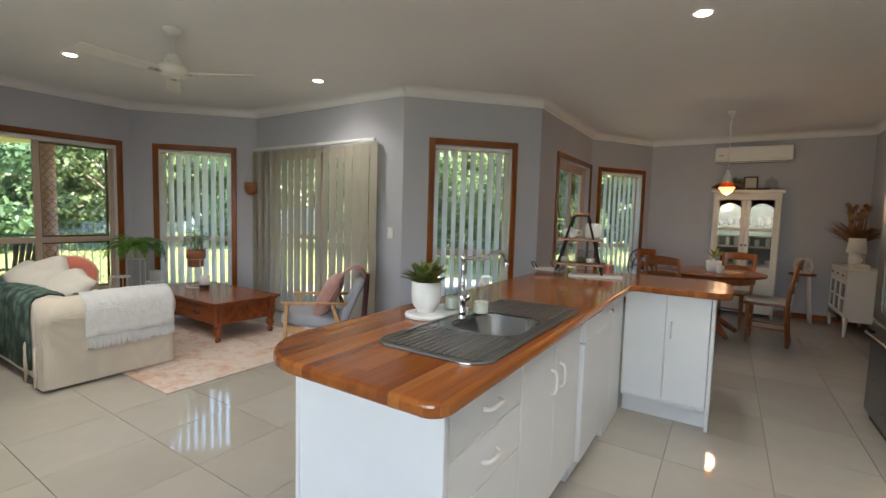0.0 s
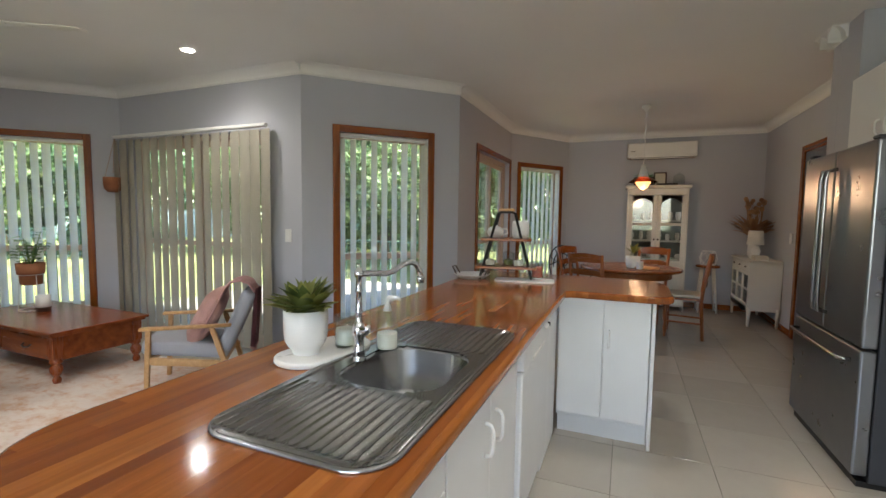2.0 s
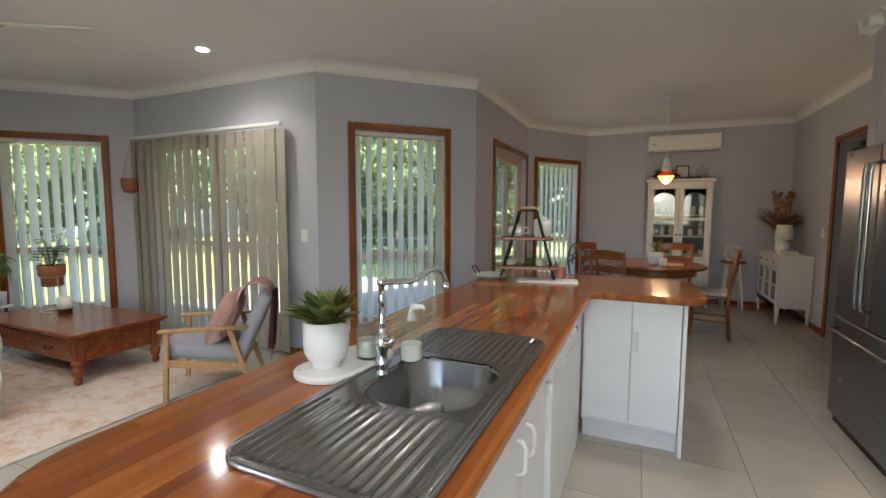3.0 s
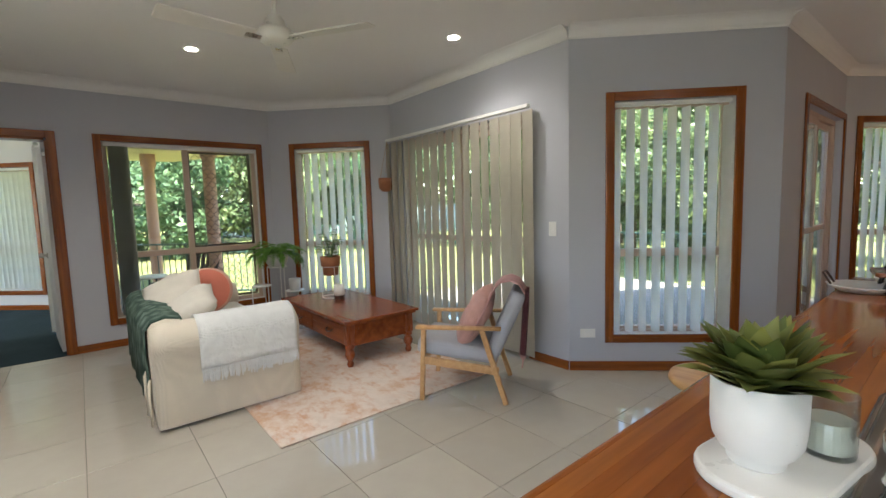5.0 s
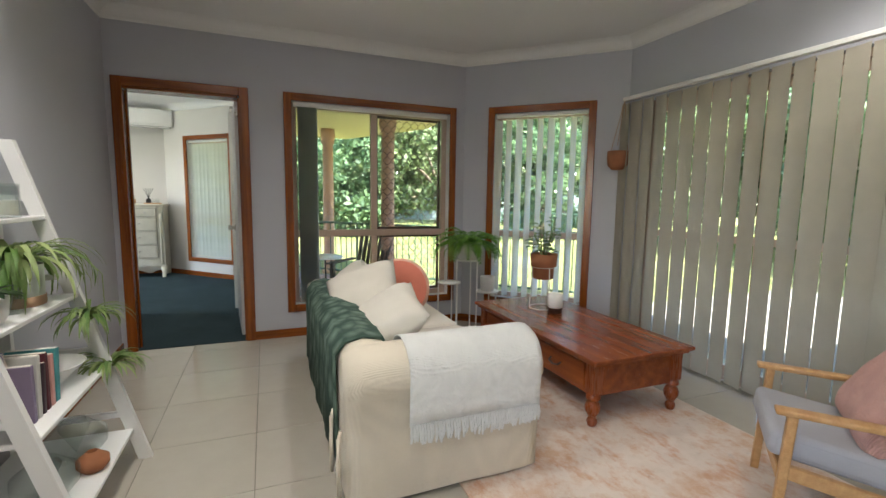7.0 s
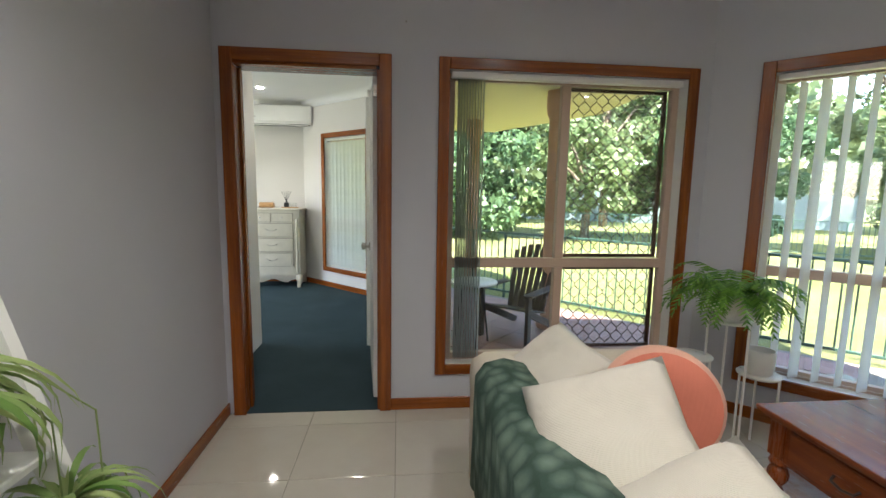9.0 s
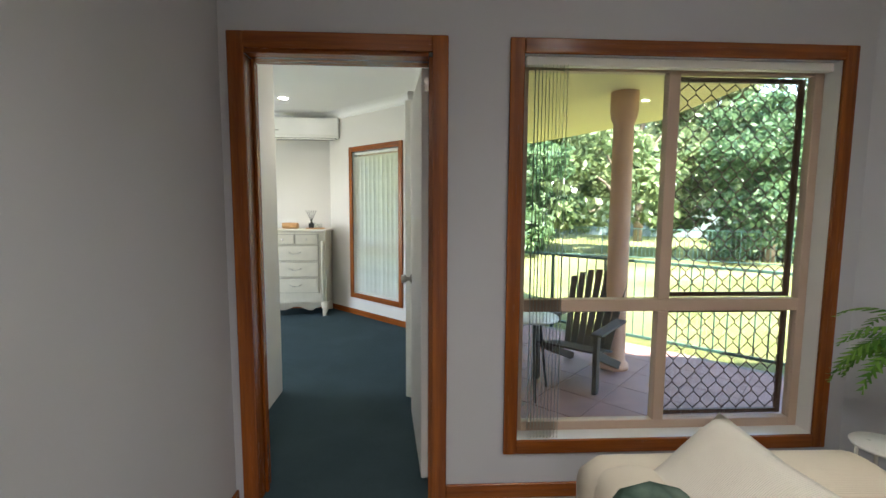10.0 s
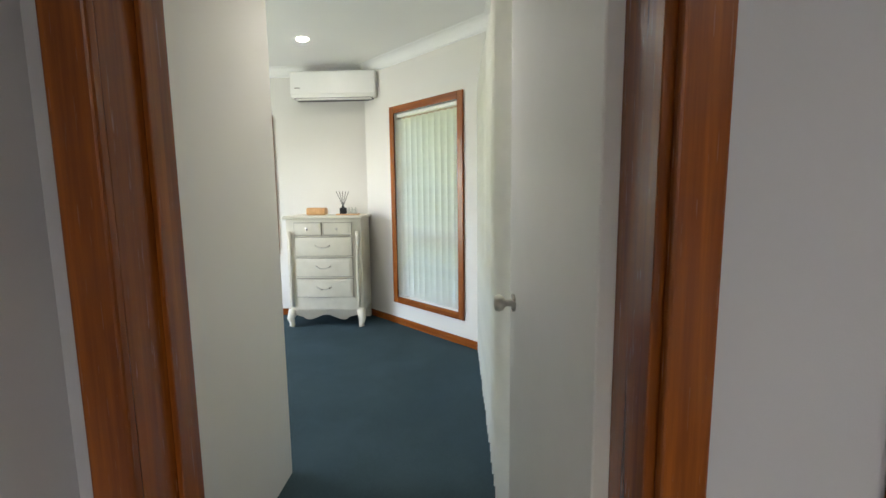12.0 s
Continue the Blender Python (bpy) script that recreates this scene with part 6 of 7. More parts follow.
# ---- dining room ----
def turned_leg(h, r):
    return lathe([(0, 0), (r * 0.6, 0), (r * 0.7, 0.04 * h), (r * 0.55, 0.08 * h), (r, 0.2 * h), (r * 0.7, 0.42 * h), (r * 1.05, 0.5 * h), (r * 0.8, 0.56 * h), (r, 0.7 * h), (r, h), (0, h)], 14)


dt = thing("dining_table", pose(0.24, 7.12, 0), "round honey pine pedestal dining table", "table")
part("tabletop", lathe([(0, 0.715), (0.53, 0.715), (0.555, 0.722), (0.56, 0.735), (0.555, 0.746), (0.54, 0.75), (0, 0.75)], 48), DINE_X, dt, "", True)
part("apron", lathe([(0.44, 0.64), (0.45, 0.64), (0.45, 0.714), (0.44, 0.714)], 40), DINE, dt)
part("pedestal", lathe([(0, 0.1), (0.1, 0.1), (0.1, 0.16), (0.06, 0.2), (0.08, 0.3), (0.095, 0.38), (0.06, 0.46), (0.055, 0.55), (0.1, 0.62), (0.12, 0.714), (0, 0.714)], 24), DINE, dt, "", True)
for k in range(4):
    a = k * math.pi / 2 + 0.6
    part("foot", tube([(0.06 * math.cos(a), 0.06 * math.sin(a), 0.2), (0.2 * math.cos(a), 0.2 * math.sin(a), 0.13), (0.36 * math.cos(a), 0.36 * math.sin(a), 0.028)], 0.035, 8, None, [0.045, 0.04, 0.028]), DINE, dt, "", True)


def dining_chair(m):
    """Faces local -y."""
    c = thing("dining_chair", m, "honey pine ladder-back dining chair", "chair", "chairs round the dining table")
    part("seat", prism([(-0.21, -0.21), (0.21, -0.21), (0.19, 0.19), (-0.19, 0.19)], 0.43, 0.455, 0.008, 2), DINE_X, c)
    for sx in (-1, 1):
        l = part("front_leg", turned_leg(0.43, 0.022), DINE, c, "", True)
        l.matrix_basis = pose(sx * 0.18, -0.17, 0)
        part("rear_post", tube([(sx * 0.175, 0.20, 0.0), (sx * 0.178, 0.17, 0.42), (sx * 0.18, 0.19, 0.62), (sx * 0.185, 0.25, 0.93)], 0.019, 8), DINE, c, "", True)
        part("stretcher", tube([(sx * 0.18, -0.17, 0.18), (sx * 0.176, 0.18, 0.18)], 0.011, 8), DINE, c)
    part("stretcher", tube([(-0.18, -0.17, 0.25), (0.18, -0.17, 0.25)], 0.011, 8), DINE, c)
    for z, y, h in ((0.60, 0.187, 0.045), (0.73, 0.211, 0.045), (0.885, 0.243, 0.075)):
        bm = B()
        rows = []
        for i in range(9):
            u = -1 + i / 4
            bow, crown = 0.03 * (1 - u * u), 0.022 * (1 - u * u)
            rows.append([bm.verts.new((u * 0.18, y + bow + dy_, z + dz)) for dy_, dz in ((-0.009, -h / 2), (0.009, -h / 2), (0.012, h / 2 + crown), (-0.006, h / 2 + crown))])
        for a, b in zip(rows, rows[1:]):
            for k in range(4):
                bm.faces.new((a[k], a[(k + 1) % 4], b[(k + 1) % 4], b[k]))
        bm.faces.new(rows[0])
        bm.faces.new(rows[-1][::-1])
        bmesh.ops.recalc_face_normals(bm, faces=bm.faces)
        part("back_slat", bm, DINE_X, c, "curved back slat")
    return c


dc = dining_chair(pose(-0.12, 6.62, 0, 0, 0, 158))
for x, y, rz in ((0.82, 7.1, 262), (-0.32, 7.42, 62), (0.46, 7.72, -18)):
    copy_thing(dc, pose(x, y, 0, 0, 0, rz))
pad = part("seat_pad", boxed(-0.19, 0.19, -0.19, 0.18, 0.456, 0.49, 0.014, 3), CREAM_LIGHT, None, "", True)
pad.matrix_world = pose(0.82, 7.1, 0, 0, 0, 262)
tagged(pad, "cream cotton seat pad tied to a dining chair", "seat pad")
vb = thing("table_plant", pose(0.27, 7.05, 0.75), "small green plant in a white printed pot", "plant")
part("pot", lathe([(0, 0), (0.06, 0), (0.075, 0.02), (0.082, 0.13), (0.078, 0.13), (0.07, 0.03), (0, 0.02)], 24), POT_WHITE, vb, "", True)
part("bottle", lathe([(0, 0.02), (0.035, 0.02), (0.04, 0.05), (0.04, 0.14), (0.015, 0.19), (0.014, 0.22), (0, 0.22)], 16), CLEAR, vb, "", True)
blade_plant(vb, 10, 0.16, 0.016, 0.7, SUCCULENT, "leaves", 21, 0.8, 6, 0.01, 0.16)
cm = part("tea_cup", lathe([(0, 0), (0.03, 0), (0.036, 0.01), (0.04, 0.085), (0.037, 0.085), (0.033, 0.012), (0, 0.008)], 20), POT_WHITE, None, "", True)
cm.matrix_world = pose(0.34, 6.88, 0.75)
tagged(cm, "white china cup on the dining table", "cup")
rt = part("round_mat", lathe([(0, 0), (0.13, 0), (0.135, 0.008), (0.13, 0.016), (0, 0.016)], 32), OAK, None, "", True)
rt.matrix_world = pose(0.42, 7.0, 0.75)
tagged(rt, "round pale wooden board on the dining table", "board")

# pendant
GLOW = glowing("warm_lamp_glass", (1.0, 0.36, 0.12), 0.35)
SMOKE = glass("amber_glass", (0.42, 0.20, 0.12))
pl = thing("pendant_lamp", pose(0.34, 7.15, 0), "cream pendant lamp with an amber glass shade, lit", "pendant lamp")
part("ceiling_rose", lathe([(0, CEILING - 0.07), (0.022, CEILING - 0.068), (0.03, CEILING - 0.04), (0.048, CEILING - 0.03), (0.05, CEILING - 0.002), (0, CEILING - 0.002)], 20), PLASTIC, pl, "", True)
part("cord", tube([(0.006 * math.sin(k), 0.006 * math.cos(k), CEILING - 0.06 - k * 0.026) for k in range(26)], 0.006, 6), PLASTIC, pl, "white coiled cord")
part("socket", lathe([(0, 1.80), (0.05, 1.80), (0.055, 1.815), (0.04, 1.85), (0.042, 1.875), (0.028, 1.90), (0.026, 1.94), (0, 1.95)], 20), PLASTIC, pl, "", True)
part("shade", lathe([(0.045, 1.805), (0.10, 1.785), (0.155, 1.745), (0.158, 1.738), (0.10, 1.772), (0.045, 1.795)], 32), SMOKE, pl, "clear amber glass skirt", True)
part("globe", lathe([(0, 1.655), (0.02, 1.66), (0.045, 1.68), (0.06, 1.705), (0.085, 1.735), (0.075, 1.765), (0.045, 1.795), (0, 1.80)], 24), GLOW, pl, "glowing ribbed glass globe", True)
pw = new("pendant_bulb", bpy.data.lights.new("pendant_bulb", "POINT"))
pw.data.energy, pw.data.color, pw.data.shadow_soft_size = 1.5, (1.0, 0.62, 0.35), 0.09
pw.location = (0.34, 7.15, 1.60)

# hutch against the north wall
CAB = plain("cream_white_paint", (0.70, 0.68, 0.62), 0.4, var=0.03, bump=0.04)
INSIDE = plain("hutch_inside", (0.16, 0.18, 0.17), 0.7, var=0.05)
hu = thing("display_cabinet", pose(0.58, 8.94, 0), "cream painted display cabinet with arched glass doors", "cabinet")
W2, D2, HT = 0.40, 0.40, 1.80
part("back_panel", boxed(-W2 + 0.02, W2 - 0.02, -0.02, 0, 0.08, HT - 0.05), INSIDE, hu)
for s in (-1, 1):
    part("side_panel", boxed(s * W2 - 0.012 - 0.012 * s, s * W2 + 0.012 - 0.012 * s, -D2, 0, 0.0, HT - 0.04, 0.003), CAB, hu)
part("cornice", prism(rounded(-W2 - 0.03, W2 + 0.03, -D2 - 0.03, 0.0, [0.01] * 4, 3), HT - 0.05, HT, 0.015, 3), CAB, hu, "moulded cornice")
part("frieze", boxed(-W2 + 0.026, W2 - 0.026, -D2, -D2 + 0.02, HT - 0.14, HT - 0.05, 0.002), CAB, hu)
part("base", boxed(-W2 + 0.026, W2 - 0.026, -D2, -0.021, 0.06, 0.14, 0.003), CAB, hu)
for zz in (0.5, 0.74, 1.0, 1.3):
    part("shelf", boxed(-W2 + 0.026, W2 - 0.026, -D2 + 0.05, -0.021, zz - 0.018, zz), CAB, hu)
for s in (-1, 1):
    a, b = (-W2 + 0.026, -0.002) if s < 0 else (0.002, W2 - 0.026)
    z0, z1 = 0.14, HT - 0.145
    dd_ = part("door", boxed(a, a + 0.055, -D2 - 0.004, -D2 + 0.02, z0, z1, 0.003), CAB, hu, "glazed door")
    part("stile", boxed(b - 0.055, b, -D2 - 0.004, -D2 + 0.02, z0, z1, 0.003), CAB, dd_)
    part("bottom_panel", boxed(a + 0.055, b - 0.055, -D2 + 0.002, -D2 + 0.018, z0, 0.72, 0.003), CAB, dd_)
    part("rail", boxed(a + 0.055, b - 0.055, -D2 - 0.004, -D2 + 0.02, 1.22, 1.26, 0.003), CAB, dd_)
    bm = B()
    n = 12
    x0, x1 = a + 0.055, b - 0.055
    up = [bm.verts.new((x0 + (x1 - x0) * i / n, -D2 - 0.004, z1)) for i in range(n + 1)]
    lo = [bm.verts.new((x0 + (x1 - x0) * i / n, -D2 - 0.004, z1 - 0.12 + 0.075 * math.sin(math.pi * i / n) ** 0.8)) for i in range(n + 1)]
    for i in range(n):
        bm.faces.new((lo[i], lo[i + 1], up[i + 1], up[i]))
    bmesh.ops.solidify(bm, geom=bm.faces[:], thickness=-0.022)
    part("arched_rail", bm, CAB, dd_)
    part("pane", boxed(x0, x1, -D2 + 0.006, -D2 + 0.009, 0.72, z1 - 0.02), CLEAR, dd_)
    part("knob", lathe([(0, 0), (0.01, 0.0), (0.007, 0.01), (0.014, 0.022), (0, 0.028)], 12, pose(-0.025 if s < 0 else 0.025, -D2 - 0.004, 1.02, 90, 0, 0)), DARK_WOOD, dd_)
rnd = random.Random(12)
for zz in (0.74, 1.0, 1.3):
    for k in range(6):
        x = -0.31 + 0.122 * k + rnd.uniform(-0.015, 0.015)
        h, r = rnd.uniform(0.06, 0.15), rnd.uniform(0.03, 0.048)
        o = part("china_piece", lathe([(0, 0), (r * 0.6, 0), (r * 0.7, 0.01), (r, h * 0.5), (r * 0.75, h * 0.85), (r * 0.85, h), (r * 0.8, h), (0, h * 0.9)], 14), POT_WHITE, None, "", True)
        o.matrix_world = pose(0.58 + x, 8.94 - 0.2, zz)
        tagged(o, "white china piece on a cabinet shelf", "crockery", "china in the display cabinet")
pxb = thing("planter_box", pose(0.40, 8.75, 1.80), "grey wooden planter with trailing greenery on the cabinet", "plant")
part("box", boxed(-0.14, 0.14, -0.07, 0.07, 0, 0.13, 0.004), WEATHERED, pxb)
blade_plant(pxb, 40, 0.13, 0.009, 1.6, FERN, "leaves", 33, 0.5, 6, 0.1, 0.12)
pf = thing("picture_frame", pose(0.62, 8.82, 1.80, -8, 0, 0), "dark-framed picture leaning on the cabinet top", "picture")
part("frame", boxed(-0.085, 0.085, -0.008, 0.008, 0.0, 0.21, 0.003), DARK_WOOD, pf)
part("print", boxed(-0.068, 0.068, -0.0115, -0.0085, 0.018, 0.192), ANTIQUE, pf)
gd = thing("glass_cloche", pose(0.86, 8.74, 1.80), "clear glass jar on the cabinet top", "jar")
part("jar", lathe([(0, 0), (0.07, 0), (0.075, 0.01), (0.075, 0.13), (0.05, 0.16), (0.012, 0.17), (0.014, 0.19), (0, 0.195)], 20), CLEAR, gd, "", True)
lt = part("wooden_tray", boxed(0.56, 0.84, 8.62, 8.72, 1.801, 1.83, 0.004), WEATHERED)
tagged(lt, "flat grey wooden tray on the cabinet top", "tray")


def air_conditioner(m, w, h, d, label):
    a = thing("air_conditioner", m, label, "air conditioner")
    part("body", boxed(-w / 2, w / 2, -d, 0, 0.05, h, 0.02, 3), PLASTIC, a, "", True)
    part("front_panel", boxed(-w / 2 + 0.008, w / 2 - 0.008, -d - 0.012, -d + 0.002, 0.085, h - 0.012, 0.006, 2), PLASTIC, a)
    part("louvre", boxed(-w / 2 + 0.05, w / 2 - 0.05, -d - 0.006, -d + 0.05, 0.034, 0.046, 0.004), PLASTIC, a, "white air louvre")
    part("outlet", boxed(-w / 2 + 0.04, w / 2 - 0.04, -d + 0.01, -0.04, 0.042, 0.062), BLACK, a, "dark air outlet")
    part("badge", boxed(-w / 2 + 0.05, -w / 2 + 0.11, -d - 0.0135, -d - 0.012, 0.14, 0.148), GROUT, a)


air_conditioner(pose(0.615, 8.948, 2.17), 0.93, 0.27, 0.2, "white wall-mounted split air conditioner in the dining room")
air_conditioner(pose(-10.048, 0.0, 2.21, 0, 0, 90), 0.86, 0.31, 0.2, "white wall-mounted split air conditioner in the bedroom")

# sideboard on the east wall
sb = thing("sideboard", pose(1.94, 8.35, 0, 0, 0, -90), "white painted sideboard with glazed doors and shaped legs", "sideboard")
SWD, SDP = 0.47, 0.34
part("top", prism(rounded(-SWD - 0.02, SWD + 0.02, -SDP - 0.02, 0, [0.015] * 4, 3), 0.80, 0.825, 0.008, 2), CAB, sb)
part("back", boxed(-SWD + 0.02, SWD - 0.02, -0.015, 0, 0.22, 0.80), CAB, sb)
for s in (-1, 1):
    part("side", boxed(s * SWD - 0.02 if s > 0 else -SWD, s * SWD if s > 0 else -SWD + 0.02, -SDP, -0.0, 0.2, 0.80, 0.003), CAB, sb)
    for y in (-SDP + 0.02, -0.02):
        part("leg", tube([(s * (SWD - 0.02), y, 0.24), (s * (SWD - 0.015), y, 0.14), (s * (SWD - 0.03), y, 0.0)], 0.02, 8, None, [0.03, 0.022, 0.014]), CAB, sb, "", True)
part("shelf", boxed(-SWD + 0.021, SWD - 0.021, -SDP + 0.03, -0.016, 0.42, 0.435), CAB, sb)
part("floor_panel", boxed(-SWD + 0.021, SWD - 0.021, -SDP + 0.01, -0.016, 0.2, 0.22), CAB, sb)
bm = B()
n = 16
lo = [bm.verts.new((-SWD + 0.03 + (2 * SWD - 0.06) * i / n, -SDP - 0.003, 0.2 - 0.03 * abs(math.sin(2 * math.pi * i / n)))) for i in range(n + 1)]
hi = [bm.verts.new((-SWD + 0.03 + (2 * SWD - 0.06) * i / n, -SDP - 0.003, 0.24)) for i in range(n + 1)]
for i in range(n):
    bm.faces.new((lo[i], lo[i + 1], hi[i + 1], hi[i]))
bmesh.ops.solidify(bm, geom=bm.faces[:], thickness=-0.02)
part("skirt", bm, CAB, sb, "scalloped skirt")
for k in range(3):
    a, b = -SWD + 0.02 + k * 0.31, -SWD + 0.02 + (k + 1) * 0.31 - 0.004
    f = part("drawer_front", boxed(a, b, -SDP - 0.004, -SDP + 0.014, 0.68, 0.79, 0.003), CAB, sb)
    part("knob", lathe([(0, 0), (0.006, 0), (0.012, 0.014), (0, 0.02)], 10, pose((a + b) / 2, -SDP - 0.004, 0.735, 90, 0, 0)), DARK_WOOD, f)
    d = part("door", boxed(a, a + 0.04, -SDP - 0.004, -SDP + 0.014, 0.245, 0.675, 0.002), CAB, sb, "glazed door")
    bm = boxed(b - 0.04, b, -SDP - 0.004, -SDP + 0.014, 0.245, 0.675, 0.002)
    box(bm, a + 0.04, b - 0.04, -SDP - 0.004, -SDP + 0.014, 0.245, 0.285)
    box(bm, a + 0.04, b - 0.04, -SDP - 0.004, -SDP + 0.014, 0.635, 0.675)
    box(bm, a + 0.04, b - 0.04, -SDP - 0.002, -SDP + 0.012, 0.45, 0.47)
    part("door_frame", bm, CAB, d)
    part("pane", boxed(a + 0.04, b - 0.04, -SDP + 0.003, -SDP + 0.006, 0.285, 0.635), CLEAR, d)
LINEN = fabric("lamp_linen", (0.72, 0.70, 0.64), 500, 0.9, 0.04, 0.2)
tl = thing("table_lamp", pose(1.72, 8.22, 0.825), "small white table lamp with a drum shade, unlit", "lamp")
part("base", lathe([(0, 0), (0.055, 0), (0.06, 0.02), (0.05, 0.06), (0.065, 0.1), (0.04, 0.15), (0.012, 0.17), (0.01, 0.22), (0, 0.22)], 20), POT_WHITE, tl, "white ceramic base", True)
part("shade", lathe([(0.09, 0.18), (0.095, 0.18), (0.08, 0.36), (0.075, 0.36)], 28), LINEN, tl, "white fabric shade", True)
df = thing("dried_flowers", pose(1.76, 8.52, 0.825), "dried brown leaves and flowers in a white vase", "flowers")
part("vase", lathe([(0, 0), (0.05, 0), (0.06, 0.05), (0.055, 0.18), (0.035, 0.25), (0.04, 0.28), (0.034, 0.28), (0, 0.2)], 20), POT_WHITE, df, "", True)
blade_plant(df, 60, 0.42, 0.03, 0.8, DRIED, "dried_leaves", 71, 0.9, 6, 0.03, 0.24)
bm = B()
for k in range(26):
    a, t = k * 2.4, 0.3 + 0.25 * random.random()
    tube([(0, 0, 0.2), (0.08 * math.cos(a), 0.08 * math.sin(a), 0.2 + t * 0.6), (0.2 * t * math.cos(a), 0.2 * t * math.sin(a), 0.22 + t)], 0.003, 5, bm)
    lathe([(0, 0), (0.02, 0.01), (0.03, 0.03), (0.02, 0.05), (0, 0.06)], 7, pose(0.2 * t * math.cos(a), 0.2 * t * math.sin(a), 0.2 + t), bm)
part("dried_heads", bm, DRIED, df)
bx = part("keepsake_box", boxed(1.66, 1.80, 7.92, 8.10, 0.826, 0.88, 0.004), ANTIQUE)
tagged(bx, "low cream box on the sideboard", "box")
sw = part("light_switch", boxed(1.938, 1.949, 7.66, 7.74, 1.05, 1.17, 0.002), PLASTIC)
tagged(sw, "white light switch plate on the dining wall", "light switch")

# stool with a wire lantern
so2 = thing("bar_stool", pose(1.28, 8.70, 0), "small timber-topped stool with pale legs", "stool")
part("seat", lathe([(0, 0.64), (0.15, 0.64), (0.155, 0.655), (0.15, 0.67), (0, 0.67)], 24), DINE_X, so2, "", True)
for k in range(4):
    a = k * math.pi / 2 + 0.78
    part("leg", tube([(0.17 * math.cos(a), 0.17 * math.sin(a), 0), (0.1 * math.cos(a), 0.1 * math.sin(a), 0.64)], 0.014, 8), CAB, so2, "", True)
wl = thing("wire_lantern", pose(1.28, 8.70, 0.67), "white geometric wire lantern on the stool", "lantern")
rim0 = [(0.09 * math.cos(k * 1.0472), 0.09 * math.sin(k * 1.0472), 0.005) for k in range(6)]
rim1 = [(0.12 * math.cos(k * 1.0472 + 0.52), 0.12 * math.sin(k * 1.0472 + 0.52), 0.1) for k in range(6)]
rim2 = [(0.08 * math.cos(k * 1.0472), 0.08 * math.sin(k * 1.0472), 0.2) for k in range(6)]
bm = B()
for k in range(6):
    for a, b in ((rim0[k], rim0[k - 1]), (rim2[k], rim2[k - 1]), (rim0[k], rim1[k]), (rim0[k], rim1[k - 1]), (rim2[k], rim1[k]), (rim2[k], rim1[k - 1])):
        tube([a, b], 0.004, 5, bm)
part("wire_frame", bm, POT_WHITE, wl)

# wrought iron chair by the window
ic = thing("iron_chair", pose(-0.52, 8.05, 0, 0, 0, 150), "black wrought iron chair with a curved scroll back", "chair")
part("seat", lathe([(0, 0.43), (0.2, 0.43), (0.21, 0.44), (0.2, 0.45), (0, 0.45)], 24), DARK_WOOD, ic, "", True)
bm = B()
for r in (0.25, 0.17):
    tube([(r * math.cos(a), 0.2 + 0.05 * math.sin(a), 0.60 + r * 1.3 * math.sin(a)) for a in [math.pi * i / 14 for i in range(15)]], 0.009, 6, bm)
for k in range(5):
    a = math.pi * (k + 1) / 6
    tube([(0, 0.2, 0.62), (0.25 * math.cos(a), 0.25, 0.60 + 0.325 * math.sin(a))], 0.006, 6, bm)
part("back", bm, BLACK, ic, "scrolled iron back", True)
for sx in (-1, 1):
    part("rear_leg", tube([(sx * 0.22, 0.24, 0), (sx * 0.21, 0.18, 0.43), (sx * 0.25, 0.2, 0.60)], 0.01, 6), BLACK, ic)
    part("front_leg", tube([(sx * 0.2, -0.2, 0), (sx * 0.17, -0.14, 0.43)], 0.01, 6), BLACK, ic)
    part("arm", tube([(sx * 0.25, 0.2, 0.62), (sx * 0.27, 0.0, 0.66), (sx * 0.26, -0.14, 0.62), (sx * 0.2, -0.15, 0.43)], 0.009, 6), BLACK, ic)

bs = thing("counter_stool", pose(-1.02, 3.42, 0), "round timber stool with white metal legs by the worktop", "stool")
part("seat", lathe([(0, 0.655), (0.165, 0.655), (0.175, 0.665), (0.172, 0.68), (0.16, 0.685), (0, 0.683)], 32), OAK, bs, "pale round timber seat", True)
for k in range(4):
    a = k * math.pi / 2 + 0.5
    part("leg", tube([(0.2 * math.cos(a), 0.2 * math.sin(a), 0), (0.12 * math.cos(a), 0.12 * math.sin(a), 0.655)], 0.008, 8), POT_WHITE, bs, "white metal leg", True)
part("foot_ring", tube([(0.178 * math.cos(i * 0.2618), 0.178 * math.sin(i * 0.2618), 0.2) for i in range(24)], 0.006, 6, None, None, True), POT_WHITE, bs, "white foot ring")

# ---- switches and sockets ----
for m_, u, z, w, h, nm, lab in ((M_C, 2.30, 1.12, 0.07, 0.115, "light_switch", "white light switch plate beside the blind"), (M_D, 0.14, 0.30, 0.115, 0.07, "power_point", "white double power point above the skirting")):
    o = thing(nm, m_, lab, nm.replace("_", " "))
    part("plate", boxed(u - w / 2, u + w / 2, -0.009, -0.001, z - h / 2, z + h / 2, 0.002), PLASTIC, o)
    for k in (-1, 1):
        part("rocker", boxed(u - 0.008 + 0.03 * k * (w > h), u + 0.008 + 0.03 * k * (w > h), -0.013, -0.009, z - 0.012 + 0.025 * k * (h > w), z + 0.012 + 0.025 * k * (h > w), 0.002), PLASTIC, o)
dp = part("door_stop_hook", tube([(-6.002, 1.68, 2.31), (-5.985, 1.68, 2.31)], 0.004, 6), NICKEL)
tagged(dp, "small picture hook on the wall", "hook")

# ---- bedroom furniture ----
tb = thing("chest_of_drawers", pose(-10.035, -0.09, 0.004, 0, 0, 90), "antique white tall chest of drawers with carved details", "chest of drawers")
CW, CD, CHT = 0.37, 0.42, 1.10


